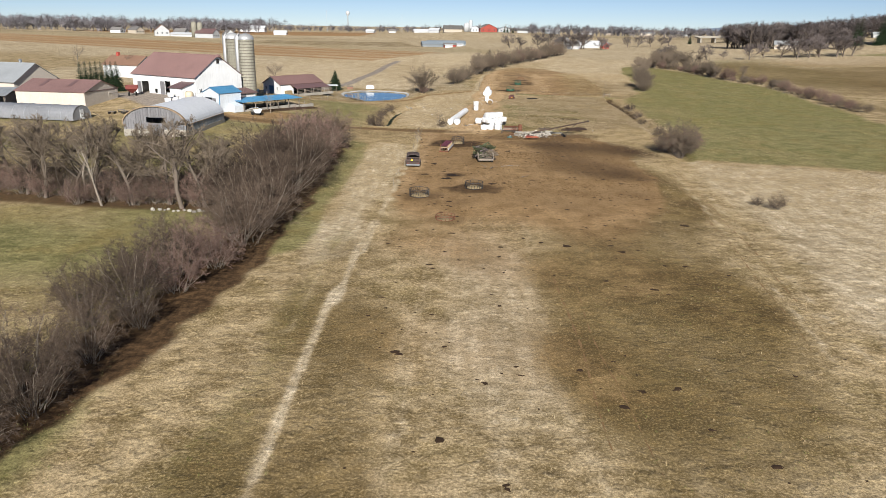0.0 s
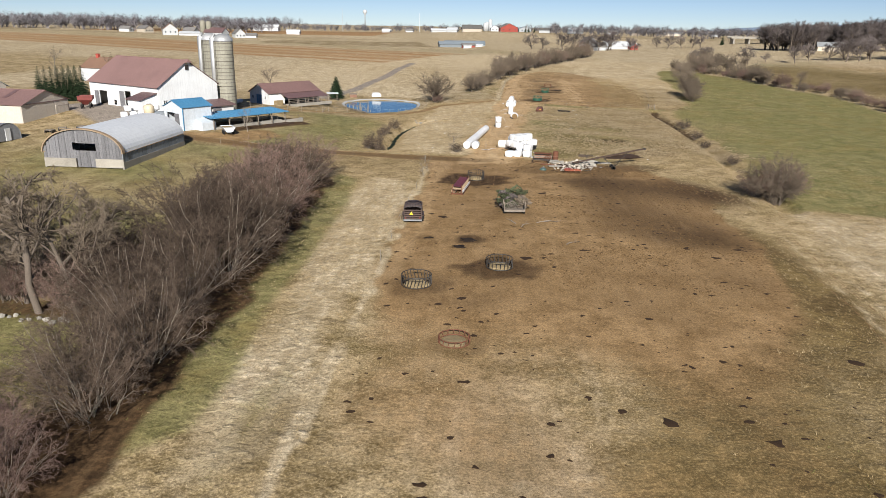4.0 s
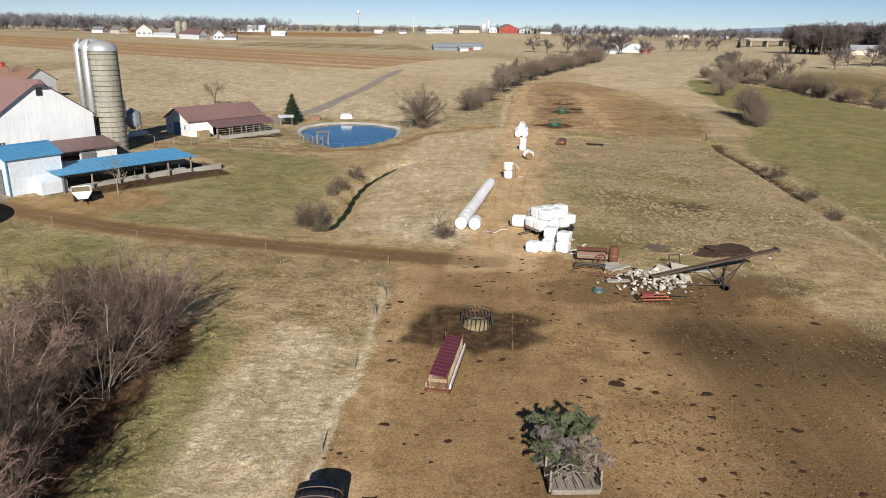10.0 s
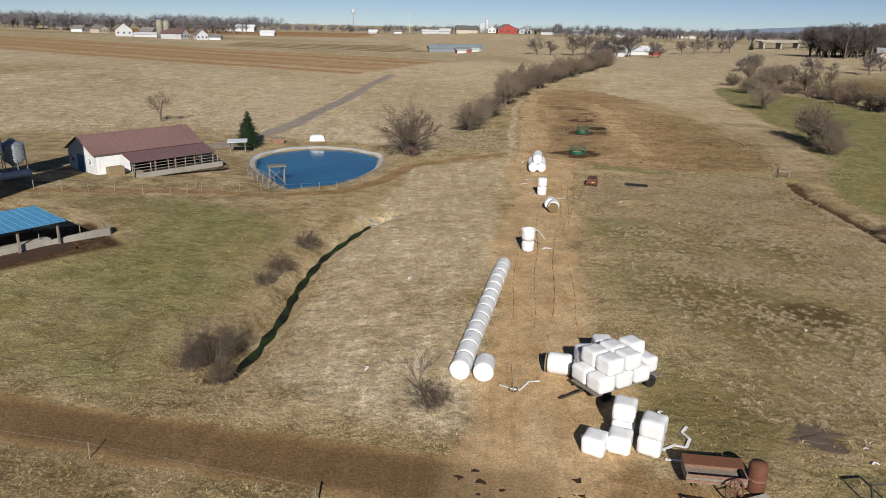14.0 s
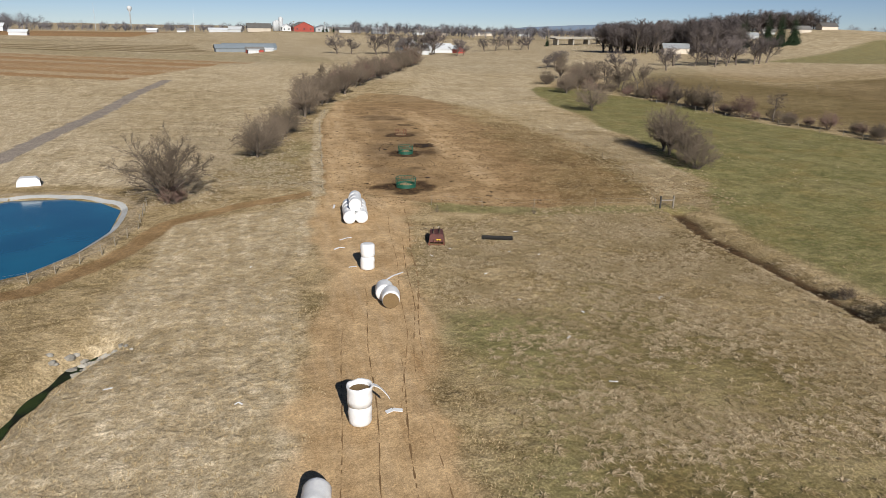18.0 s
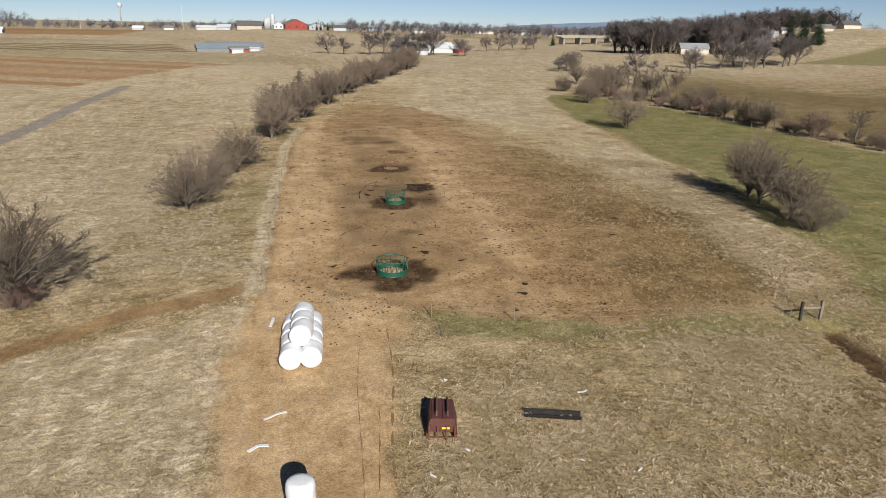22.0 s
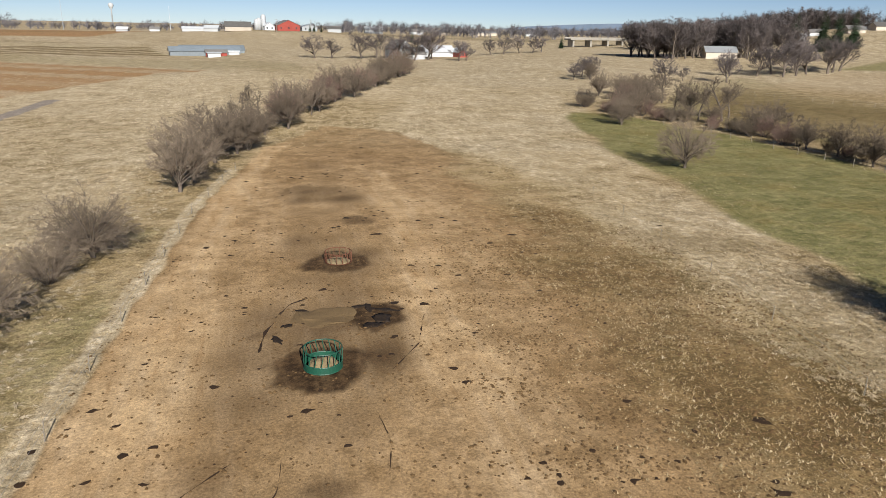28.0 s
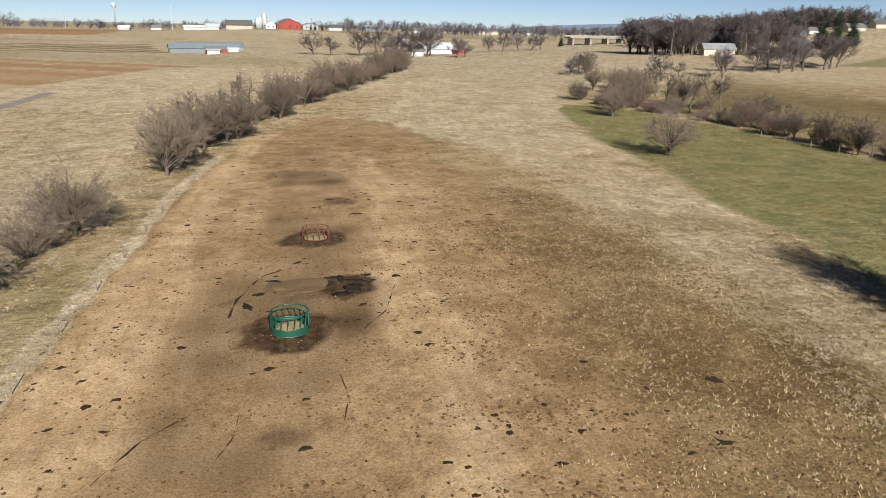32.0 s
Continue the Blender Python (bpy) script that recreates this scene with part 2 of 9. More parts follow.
for key, args in {
    "roof_rose": dict(c1=(0.24, 0.145, 0.135), c2=(0.195, 0.12, 0.11), scale=0.5, rough=0.5, stain=0.3, streak=0.2),
    "roof_brown": dict(c1=(0.21, 0.125, 0.085), c2=(0.16, 0.095, 0.065), scale=0.6, rough=0.7),
    "roof_dark": dict(c1=(0.15, 0.09, 0.09), c2=(0.12, 0.075, 0.075), scale=0.5, rough=0.5),
    "roof_grey": dict(c1=(0.42, 0.45, 0.47), c2=(0.34, 0.36, 0.38), scale=0.5, rough=0.42, metal=0.3, streak=0.3),
    "roof_blue": dict(c1=(0.08, 0.26, 0.45), c2=(0.06, 0.21, 0.38), scale=0.4, rough=0.5, stain=0.2, streak=0.15),
    "roof_white": dict(c1=(0.58, 0.61, 0.64), c2=(0.50, 0.53, 0.56), scale=0.5, rough=0.4, stain=0.2, streak=0.2),
    "white_wall": dict(c1=(0.74, 0.76, 0.77), c2=(0.66, 0.68, 0.69), scale=0.7, rough=0.75, stain=0.3, streak=0.3),
    "white_metal": dict(c1=(0.66, 0.72, 0.78), c2=(0.54, 0.59, 0.64), scale=0.4, rough=0.5, stain=0.12, streak=0.15),
    "beige_wall": dict(c1=(0.53, 0.485, 0.43), c2=(0.45, 0.41, 0.36), scale=0.5, rough=0.7, stain=0.15, streak=0.15),
    "grey_boards": dict(c1=(0.215, 0.215, 0.23), c2=(0.125, 0.125, 0.135), scale=1.2, rough=0.85, bump=0.5, streak=0.5),
    "curtain_grey": dict(c1=(0.22, 0.25, 0.28), c2=(0.16, 0.18, 0.21), scale=0.8, rough=0.6, streak=0.4),
    # near-black for floors and openings, the shade indoors put into the colour
    "dark_inside": dict(c1=(0.035, 0.03, 0.028), c2=(0.02, 0.018, 0.016), scale=0.8, rough=0.95),
    "stave": dict(c1=(0.31, 0.30, 0.25), c2=(0.22, 0.21, 0.17), scale=0.8, rough=0.9, bump=0.4, stain=0.4, streak=0.5),
    "concrete": dict(c1=(0.38, 0.36, 0.32), c2=(0.27, 0.25, 0.215), scale=1.5, rough=0.9, bump=0.4, stain=0.5),
    "hoop_iron": dict(c1=(0.16, 0.14, 0.12), c2=(0.10, 0.08, 0.07), scale=2, rough=0.7, metal=0.4),
    "galvanised": dict(c1=(0.50, 0.53, 0.56), c2=(0.38, 0.41, 0.44), scale=0.8, rough=0.4, metal=0.7, streak=0.25),
    "dome_metal": dict(c1=(0.62, 0.63, 0.64), c2=(0.48, 0.49, 0.50), scale=0.8, rough=0.45, metal=0.5, streak=0.4),
    "wood": dict(c1=(0.36, 0.27, 0.18), c2=(0.22, 0.16, 0.11), scale=2, rough=0.85, bump=0.5, streak=0.3),
    "old_wood": dict(c1=(0.30, 0.26, 0.22), c2=(0.17, 0.145, 0.12), scale=2, rough=0.9, bump=0.6, streak=0.3),
    "bark_pale": dict(c1=(0.27, 0.235, 0.195), c2=(0.150, 0.128, 0.105), scale=2, rough=0.95, bump=0.5, vary=0.2),
    "bark": dict(c1=(0.165, 0.135, 0.11), c2=(0.095, 0.078, 0.065), scale=3, rough=0.95, bump=0.8),
    "twig_near": dict(c1=(0.112, 0.083, 0.063), c2=(0.052, 0.038, 0.029), scale=0.5, rough=0.95, bump=0.0, stain=0.1, vary=0.3),
    "twig_wood": dict(c1=(0.150, 0.128, 0.122), c2=(0.090, 0.076, 0.076), scale=0.1, rough=0.95, bump=0.0, stain=0.2, vary=0.3),
    "twig": dict(c1=(0.205, 0.164, 0.124), c2=(0.112, 0.088, 0.066), scale=0.5, rough=0.95, bump=0.0, stain=0.1, vary=0.2),
    # brown twigs paled and blued: distance haze put into the colour
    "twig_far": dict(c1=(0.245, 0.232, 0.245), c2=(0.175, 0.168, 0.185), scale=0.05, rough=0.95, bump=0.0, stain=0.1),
    "twig_red": dict(c1=(0.215, 0.148, 0.122), c2=(0.125, 0.082, 0.068), scale=0.5, rough=0.95, bump=0.0, stain=0.1, vary=0.2),
    "needles": dict(c1=(0.026, 0.045, 0.020), c2=(0.014, 0.026, 0.012), scale=2, rough=0.8, bump=0.0, stain=0.2),
    "needles_pale": dict(c1=(0.098, 0.112, 0.062), c2=(0.055, 0.062, 0.034), scale=2, rough=0.8, bump=0.0, stain=0.2),
    "wrap": dict(c1=(0.72, 0.73, 0.74), c2=(0.64, 0.65, 0.67), scale=1.0, rough=0.35, bump=0.6, stain=0.08, stain_scale=0.8, vary=0.04),
    "hay": dict(c1=(0.35, 0.275, 0.16), c2=(0.22, 0.165, 0.09), scale=5, rough=0.95, bump=0.8),
    "old_hay": dict(c1=(0.22, 0.15, 0.075), c2=(0.15, 0.10, 0.05), scale=4, rough=0.95, bump=0.9),
    "wet_mud": dict(c1=(0.036, 0.024, 0.016), c2=(0.020, 0.014, 0.010), scale=1.5, rough=0.8, bump=0.15),
    "rust": dict(c1=(0.20, 0.085, 0.05), c2=(0.11, 0.05, 0.033), scale=3, rough=0.85, metal=0.1, bump=0.5),
    "old_iron": dict(c1=(0.125, 0.085, 0.066), c2=(0.070, 0.050, 0.040), scale=2, rough=0.85, metal=0.1, bump=0.4),
    "rust_pale": dict(c1=(0.27, 0.17, 0.13), c2=(0.17, 0.09, 0.06), scale=2, rough=0.8, metal=0.1, bump=0.4),
    "red_paint": dict(c1=(0.23, 0.045, 0.036), c2=(0.15, 0.03, 0.026), scale=1.5, rough=0.55, stain=0.35, stain_scale=0.8),
    "worn_red": dict(c1=(0.120, 0.040, 0.034), c2=(0.075, 0.028, 0.024), scale=1.5, rough=0.7, stain=0.45, stain_scale=0.8),
    "red_roof": dict(c1=(0.15, 0.032, 0.045), c2=(0.11, 0.025, 0.034), scale=0.8, rough=0.5, stain=0.3, streak=0.2),
    "orange_red": dict(c1=(0.40, 0.10, 0.05), c2=(0.24, 0.06, 0.03), scale=2, rough=0.7, stain=0.4),
    "green_paint": dict(c1=(0.014, 0.095, 0.06), c2=(0.010, 0.065, 0.04), scale=2, rough=0.5, stain=0.3),
    "dark_steel": dict(c1=(0.07, 0.065, 0.06), c2=(0.04, 0.036, 0.033), scale=2, rough=0.6, metal=0.4),
    "trailer_paint": dict(c1=(0.10, 0.065, 0.055), c2=(0.065, 0.045, 0.04), scale=1, rough=0.55, metal=0.2, stain=0.4),
    "trailer_roof": dict(c1=(0.105, 0.085, 0.085), c2=(0.07, 0.06, 0.06), scale=0.8, rough=0.55, metal=0.2, stain=0.3),
    "rubber": dict(c1=(0.03, 0.03, 0.03), c2=(0.018, 0.018, 0.018), scale=3, rough=0.85),
    "yellow": dict(c1=(0.75, 0.52, 0.04), c2=(0.65, 0.42, 0.03), scale=2, rough=0.5, stain=0.1),
    "rubble_stone": dict(c1=(0.55, 0.51, 0.45), c2=(0.34, 0.30, 0.25), scale=2, rough=0.9, bump=0.6, vary=0.35),
    "black_poly": dict(c1=(0.022, 0.021, 0.021), c2=(0.014, 0.014, 0.014), scale=1, rough=0.8),
    "teal_poly": dict(c1=(0.065, 0.115, 0.105), c2=(0.045, 0.08, 0.072), scale=1, rough=0.5),
    "cream_tank": dict(c1=(0.60, 0.52, 0.38), c2=(0.48, 0.40, 0.28), scale=1, rough=0.5, stain=0.4),
    "ash": dict(c1=(0.150, 0.115, 0.090), c2=(0.085, 0.060, 0.045), scale=2.5, rough=0.95, bump=1.0),
    "liner": dict(c1=(0.56, 0.57, 0.57), c2=(0.38, 0.385, 0.38), scale=1.2, rough=0.8, stain=0.4),
    "rut_soil": dict(c1=(0.255, 0.160, 0.078), c2=(0.165, 0.098, 0.046), scale=1.5, rough=0.95, bump=0.5),
    "clod": dict(c1=(0.205, 0.128, 0.058), c2=(0.080, 0.047, 0.022), scale=0.4, rough=0.95, bump=0.0, vary=0.0, stain=0.3, stain_scale=0.6),
    "cover_white": dict(c1=(0.76, 0.79, 0.82), c2=(0.68, 0.71, 0.75), scale=0.3, rough=0.4, stain=0.12, streak=0.12),
    "soil_dark": dict(c1=(0.07, 0.042, 0.028), c2=(0.045, 0.028, 0.02), scale=2.5, rough=0.95, bump=1.0),
    "manure": dict(c1=(0.055, 0.032, 0.018), c2=(0.030, 0.018, 0.011), scale=3, rough=0.95, bump=0.6),
    "stone_grey": dict(c1=(0.36, 0.34, 0.30), c2=(0.22, 0.21, 0.19), scale=2, rough=0.9, bump=0.6, vary=0.3),
    "brick_red": dict(c1=(0.36, 0.08, 0.06), c2=(0.28, 0.06, 0.05), scale=0.3, rough=0.8),
    "house_white": dict(c1=(0.50, 0.52, 0.54), c2=(0.42, 0.44, 0.46), scale=0.3, rough=0.7, vary=0.15),
    "house_tan": dict(c1=(0.48, 0.43, 0.36), c2=(0.40, 0.35, 0.29), scale=0.3, rough=0.7, vary=0.2),
    "shingle_grey": dict(c1=(0.17, 0.165, 0.16), c2=(0.12, 0.115, 0.11), scale=0.4, rough=0.85, vary=0.3),
    "glass_dark": dict(c1=(0.05, 0.06, 0.07), c2=(0.04, 0.045, 0.05), scale=0.3, rough=0.15, bump=0.0),
    "blue_door": dict(c1=(0.09, 0.22, 0.38), c2=(0.07, 0.17, 0.30), scale=0.7, rough=0.6),
    "greenhouse": dict(c1=(0.20, 0.235, 0.265), c2=(0.16, 0.19, 0.215), scale=0.2, rough=0.45, stain=0.2),
    # ridge land turned blue, the air's haze put into its colour
    "far_hill": dict(c1=(0.13, 0.17, 0.24), c2=(0.11, 0.15, 0.21), scale=0.002, rough=1.0, bump=0.0),
    "post_wood": dict(c1=(0.27, 0.24, 0.195), c2=(0.17, 0.15, 0.12), scale=2, rough=0.9, bump=0.4),
    "film_tunnel": dict(c1=(0.27, 0.28, 0.30), c2=(0.19, 0.20, 0.22), scale=0.5, rough=0.35, stain=0.4, streak=0.3),
}.items():
    MAT[key] = surface(key, **args)

# grass blades: every blade takes its own shade between straw and stem
def blade_material(name, shades, patch):
    m, n, l, p = nodes_of(name)
    geo = n.new("ShaderNodeNewGeometry")
    rnd_ = geo.outputs["Random Per Island"]
    col = mix(n, l, ramp(n, l, rnd_, 0.0, 0.55), shades[0], shades[1])
    col = mix(n, l, ramp(n, l, rnd_, 0.55, 1.0), col, shades[2])
    col = mix(n, l, ramp(n, l, noise_node(n, l, geo.outputs["Position"], 0.22, 4), 0.42, 0.66, 0.0, 0.7), col, patch)
    l.new(col, p.inputs["Base Color"])
    p.inputs["Roughness"].default_value, p.inputs["Specular IOR Level"].default_value = 0.9, 0.2
    MAT[name] = m


blade_material("dry_stalk", ((0.30, 0.215, 0.110), (0.41, 0.318, 0.185), (0.52, 0.420, 0.265)), (0.30, 0.225, 0.112))
blade_material("tussock", ((0.30, 0.220, 0.120), (0.50, 0.395, 0.250), (0.68, 0.565, 0.390)), (0.33, 0.255, 0.130))
blade_material("rank_grass", ((0.36, 0.285, 0.180), (0.56, 0.465, 0.325), (0.72, 0.620, 0.460)), (0.42, 0.345, 0.220))
blade_material("green_blade", ((0.105, 0.115, 0.030), (0.160, 0.160, 0.052), (0.270, 0.235, 0.105)), (0.150, 0.135, 0.045))

# pond water: blue base colour in two tones, with small ripples
m, n, l, p = nodes_of("pond_water")
co = n.new("ShaderNodeNewGeometry").outputs["Position"]
l.new(mix(n, l, ramp(n, l, noise_node(n, l, co, 0.07, 3), 0.35, 0.7), (0.004, 0.070, 0.145), (0.008, 0.110, 0.200)), p.inputs["Base Color"])
p.inputs["Roughness"].default_value, p.inputs["IOR"].default_value = 0.12, 1.33
b = n.new("ShaderNodeBump")
b.inputs["Strength"].default_value, b.inputs["Distance"].default_value = 0.25, 0.03
l.new(noise_node(n, l, co, 1.8, 4), b.inputs["Height"])
l.new(b.outputs[0], p.inputs["Normal"])
MAT["pond_water"] = m
m, n, l, p = nodes_of("creek_water")
co = n.new("ShaderNodeNewGeometry").outputs["Position"]
l.new(mix(n, l, ramp(n, l, noise_node(n, l, co, 0.9, 4), 0.4, 0.62), (0.008, 0.010, 0.005), (0.022, 0.036, 0.009)), p.inputs["Base Color"])
p.inputs["Roughness"].default_value = 0.6
p.inputs["Specular IOR Level"].default_value = 0.2
MAT["creek_water"] = m


# ---- lie of the land ----
CREEK = [(-7.6, 191.5), (-8.8, 189.6), (-9.8, 187.0), (-10.8, 183.4), (-12.0, 179.0), (-12.6, 174.0), (-12.9, 169.0), (-12.7, 163.0), (-13.1, 156.5), (-13.9, 152.6)]
DITCH = [(49.0, 213.0), (47.4, 206.0), (46.6, 190.0), (45.2, 168.0), (43.0, 148.0), (41.0, 128.0), (39.0, 112.0)]
POND = [(-22.1, 204.6), (-26.4, 211.0), (-31.0, 219.0), (-33.0, 227.0), (-31.5, 234.0), (-26.5, 238.6), (-19.9, 238.6), (-15.1, 235.6), (-11.9, 231.0), (-11.5, 221.5), (-13.4, 213.8), (-16.4, 208.2)]
LANE_COW = [(-58, 157.5), (-50, 153), (-42, 150), (-30, 146.6), (-21, 145.0), (-13.4, 143.6), (-6, 142.2), (4, 140.5)]
POND_PATH = [(-52, 188), (-44, 192), (-38, 195.5), (-30, 198.6), (-22, 199.6), (-15, 203.0), (-9.6, 212), (-6.8, 222), (0, 226.8), (11.5, 229.5)]


def line_dist(x, y, pts):
    d = np.full(np.shape(x), 1e9)
    for (ax, ay), (bx, by) in zip(pts, pts[1:]):
        vx, vy = bx - ax, by - ay
        t = np.clip(((x - ax) * vx + (y - ay) * vy) / (vx * vx + vy * vy), 0, 1)
        d = np.minimum(d, np.hypot(x - ax - t * vx, y - ay - t * vy))
    return d


def inside_dist(x, y, pts):
    """Signed distance from the outline of a polygon, positive inside."""
    inside = np.zeros(np.shape(x), bool)
    ring = list(pts) + [pts[0]]
    for (ax, ay), (bx, by) in zip(ring, ring[1:]):
        if ay != by:
            inside ^= ((ay > y) != (by > y)) & (x < (bx - ax) * (y - ay) / (by - ay) + ax)
    d = line_dist(x, y, ring)
    return np.where(inside, d, -d)


def step(v, a, b):
    t = np.clip((v - a) / (b - a), 0, 1)
    return t * t * (3 - 2 * t)


def bump_at(x, y, cx, cy, rx, ry):
    return np.exp(-((x - cx) / rx) ** 2 - ((y - cy) / ry) ** 2)


POND_Z = -1.2


def land(x, y):
    """Height of the ground."""
    x, y = np.asarray(x, float), np.asarray(y, float)
    z = 0.9 * step(y, 200, 250) * step(x, -2, 14)
    z = z + 3.5 * bump_at(x, y, -68, 180, 27, 29) + 0.5 * bump_at(x, y, -52, 134, 16, 18)
    z = z - 1.3 * bump_at(x, y, -20, 220, 20, 26) * step(x, -50, -30) - 0.6 * bump_at(x, y, -13, 165, 14, 22)
    z = z + 0.12 * np.sin(x * 0.11 + 1.3) * np.sin(y * 0.083) + 0.05 * np.sin(x * 0.37 + y * 0.21) * np.sin(y * 0.29 - x * 0.13)
    d = np.hypot(x - 15, np.maximum(y - 230, -60))
    z = z + 0.0145 * np.clip(d - 110, 0, 700) + 0.8 * step(d, 250, 600) * np.sin(x * 0.008 + 0.5) * np.sin(y * 0.006 + 1.0)
    z = z + 15 * bump_at(x, y, 450, 650, 120, 150) + 5 * bump_at(x, y, 40, 880, 150, 100) + 2 * bump_at(x, y, 250, 540, 60, 60)
    z = z - 0.95 * (1 - step(line_dist(x, y, CREEK), 0.25, 2.0)) - 0.35 * (1 - step(line_dist(x, y, CREEK), 1.5, 6.0))
    z = z - 0.7 * (1 - step(line_dist(x, y, DITCH), 0.2, 1.9))
    d = inside_dist(x, y, POND)
    z = np.where(d > -4, z * (1 - step(d, -4, -0.6)) + step(d, -4, -0.6) * (POND_Z + 0.42 - 0.62 * step(d, -0.7, 1.5) - 1.0 * step(d, 1.5, 6)), z)
    return z


def gz(x, y):
    return float(land(np.array([x]), np.array([y]))[0])


def spread(a, fine0, fine1, b, cell, grow):
    vals = list(np.arange(fine0, fine1 + cell / 2, cell))
    c, v = cell, vals[-1]
    while v < b:
        c *= grow
        v += c
        vals.append(v)
    c, v, low = cell, fine0, []
    while v > a:
        c *= grow
        v -= c
        low.append(v)
    return np.array(low[::-1] + vals)


XS = spread(-4000, -32, 78, 4200, 0.6, 1.045)
YS = spread(-250, 14, 330, 4900, 0.6, 1.025)
GX, GY = np.meshgrid(XS, YS)
FX, FY = GX.ravel(), GY.ravel()


def wob(x, y, s, seed):
    """Cheap smooth noise, about -1 to 1."""
    r = np.random.RandomState(seed)
    v = np.zeros_like(x)
    for k in range(6):
        a, ph, f = r.uniform(0, 6.283), r.uniform(0, 6.283), s * r.uniform(0.6, 2.2)
        v += np.sin((x * np.cos(a) + y * np.sin(a)) * f + ph)
    return v / 3.2


def zones(x, y):
    w1, w2, w3 = wob(x, y, 0.25, 1), wob(x, y, 0.9, 2), wob(x, y, 0.06, 3)
    # bare brown earth
    yard1 = [(-7.0, 60), (-6.3, 90), (-5.2, 110), (-4.4, 138), (6, 146), (14, 139), (27, 137), (31, 120), (30, 100), (24, 74), (15, 40), (9, 20), (-3, 20), (-6, 44)]
    soft = 1.2 + 3.5 * (1 - step(y, 50, 90))
    dirt = step((inside_dist(x, y, yard1) + 0.5 * w2 + 0.8 * w1) / soft, -1.0, 1.0) * (0.26 + 0.16 * w1 * (1 - step(y, 70, 95)) + 0.74 * step(y + 4 * w1, 54, 88))
    yard2 = [(10.4, 229.6), (11.2, 238), (15.4, 289), (23.5, 331), (34, 352), (47, 345), (56, 300), (55, 262), (50, 228), (48, 216), (33, 217.5), (22, 221.5)]
    d2 = inside_dist(x, y, yard2)
    fade2 = 1 - 0.72 * step(x - (31 + 0.16 * (y - 230)) + 2.5 * w1, 0, 12) - 0.5 * step(y + 6 * w1, 285, 345)
    dirt = np.maximum(dirt, step(d2 + 0.4 * w2, -0.7, 0.7) * np.clip(fade2 + 0.12, 0.36, 1))
    yardw = inside_dist(x, y, [(-53, 153), (-46, 157), (-36, 163), (-32, 158), (-38, 150), (-50, 149)])
    dirt = np.maximum(dirt, 0.8 * step(yardw + w1, -1.5, 1.5))
    lane_c = line_dist(x, y, LANE_COW)
    dirt = np.maximum(dirt, 1 - step(lane_c + 0.3 * w2, 1.6, 2.6))
    dirt = np.maximum(dirt, 0.9 * (1 - step(line_dist(x, y, POND_PATH) + 0.2 * w2, 0.8, 1.6)))
    # orange track up to the upper paddock
    lane = step(inside_dist(x, y, [(1, 139), (4.0, 164), (5.3, 180), (9.0, 212), (11, 230), (20, 222.5), (17.6, 214), (12.6, 180), (10.6, 164), (9, 146), (8, 139)]) + 0.6 * w2 + 0.9 * w1, -2.0, 1.2)
    side = step(inside_dist(x, y, [(10.5, 230), (11.5, 240), (15.6, 289), (23, 331), (26, 331), (21, 290), (18.5, 255), (17.5, 236)]) + 0.8 * w1, -1.5, 1.5)
    mid = step(inside_dist(x, y, [(30, 228), (31, 250), (33, 275), (36, 310), (40, 310), (38, 275), (36, 245), (34, 228)]) + 1.2 * w1, -2, 2)
    lane = np.maximum(lane, np.maximum(0.95 * side, 0.78 * mid))
    lane = np.maximum(lane, 0.46 * step(1.5 - line_dist(x, y, [(-6.0, 84), (-4.6, 100), (-3.4, 120), (-2.6, 138)]) + 0.5 * w1, -1.0, 1.0))
    lane = np.maximum(lane, (0.50 + 0.12 * w1) * step(d2 + 0.4 * w2, -0.7, 0.7) * np.clip(fade2 - 0.05, 0, 1))
    # trodden dark ground
    mud = np.zeros_like(x)
    for cx, cy, r, k in ((2.4, 125.8, 5.6, 0.95), (3.8, 88.5, 4.0, 0.75), (-3.0, 84, 3.2, 0.55), (0.2, 73.4, 2.6, 0.4), (6.1, 108, 3.5, 0.4), (20.9, 229.4, 4.2, 1.0), (25.5, 252.2, 3.9, 1.0), (28.3, 270.4, 3.6, 0.85), (29.8, 258.5, 2.6, 1.2), (22.2, 257, 1.2, 0.6), (31.5, 283, 2.2, 0.55), (28, 297, 5, 0.5), (24.5, 240.5, 1.3, 0.6), (24, 245, 1.6, 0.4), (1.5, 97, 2.0, 0.7), (-3, 97, 1.2, 0.5), (26.4, 144.8, 2.2, 0.9), (20.5, 145.6, 1.8, 0.5), (28.5, 163, 3.6, 0.62), (33, 150, 5, 0.4), (12, 134, 5, 0.5), (20, 133, 6, 0.6), (26, 136, 5, 0.55), (14, 128, 4, 0.45), (1, 112, 2, 0.3)):
        mud = np.maximum(mud, k * (1 - step(np.hypot((x - cx) / 1.15, y - cy) + r * (0.10 * w2 + 0.14 * wob(x, y, 1.7, 5) + 0.06 * w1), r * 0.52, r * 1.02)))
    mud = np.maximum(mud, (0.22 + 0.08 * w1) * step(inside_dist(x, y, [(-3.5, 92), (-3.6, 136), (0, 143), (11, 141), (10.5, 100), (6, 88)]) + 1.2 * w1, -2.5, 2.5))
    mud = np.maximum(mud, 0.74 * step(inside_dist(x, y, [(12, 100), (14, 126), (20, 131), (31, 129), (34, 115), (29, 96), (19, 96)]) + 1.6 * w1, -5, 4) * (0.8 + 0.3 * w1))
    mud = np.maximum(mud, (0.37 + 0.18 * w1 + 0.12 * w2) * step(inside_dist(x, y, [(16.5, 228), (18.5, 248), (23, 275), (27, 318), (33, 318), (33, 275), (30, 250), (29, 228)]) + 1.2 * w1, -2.5, 2.5))
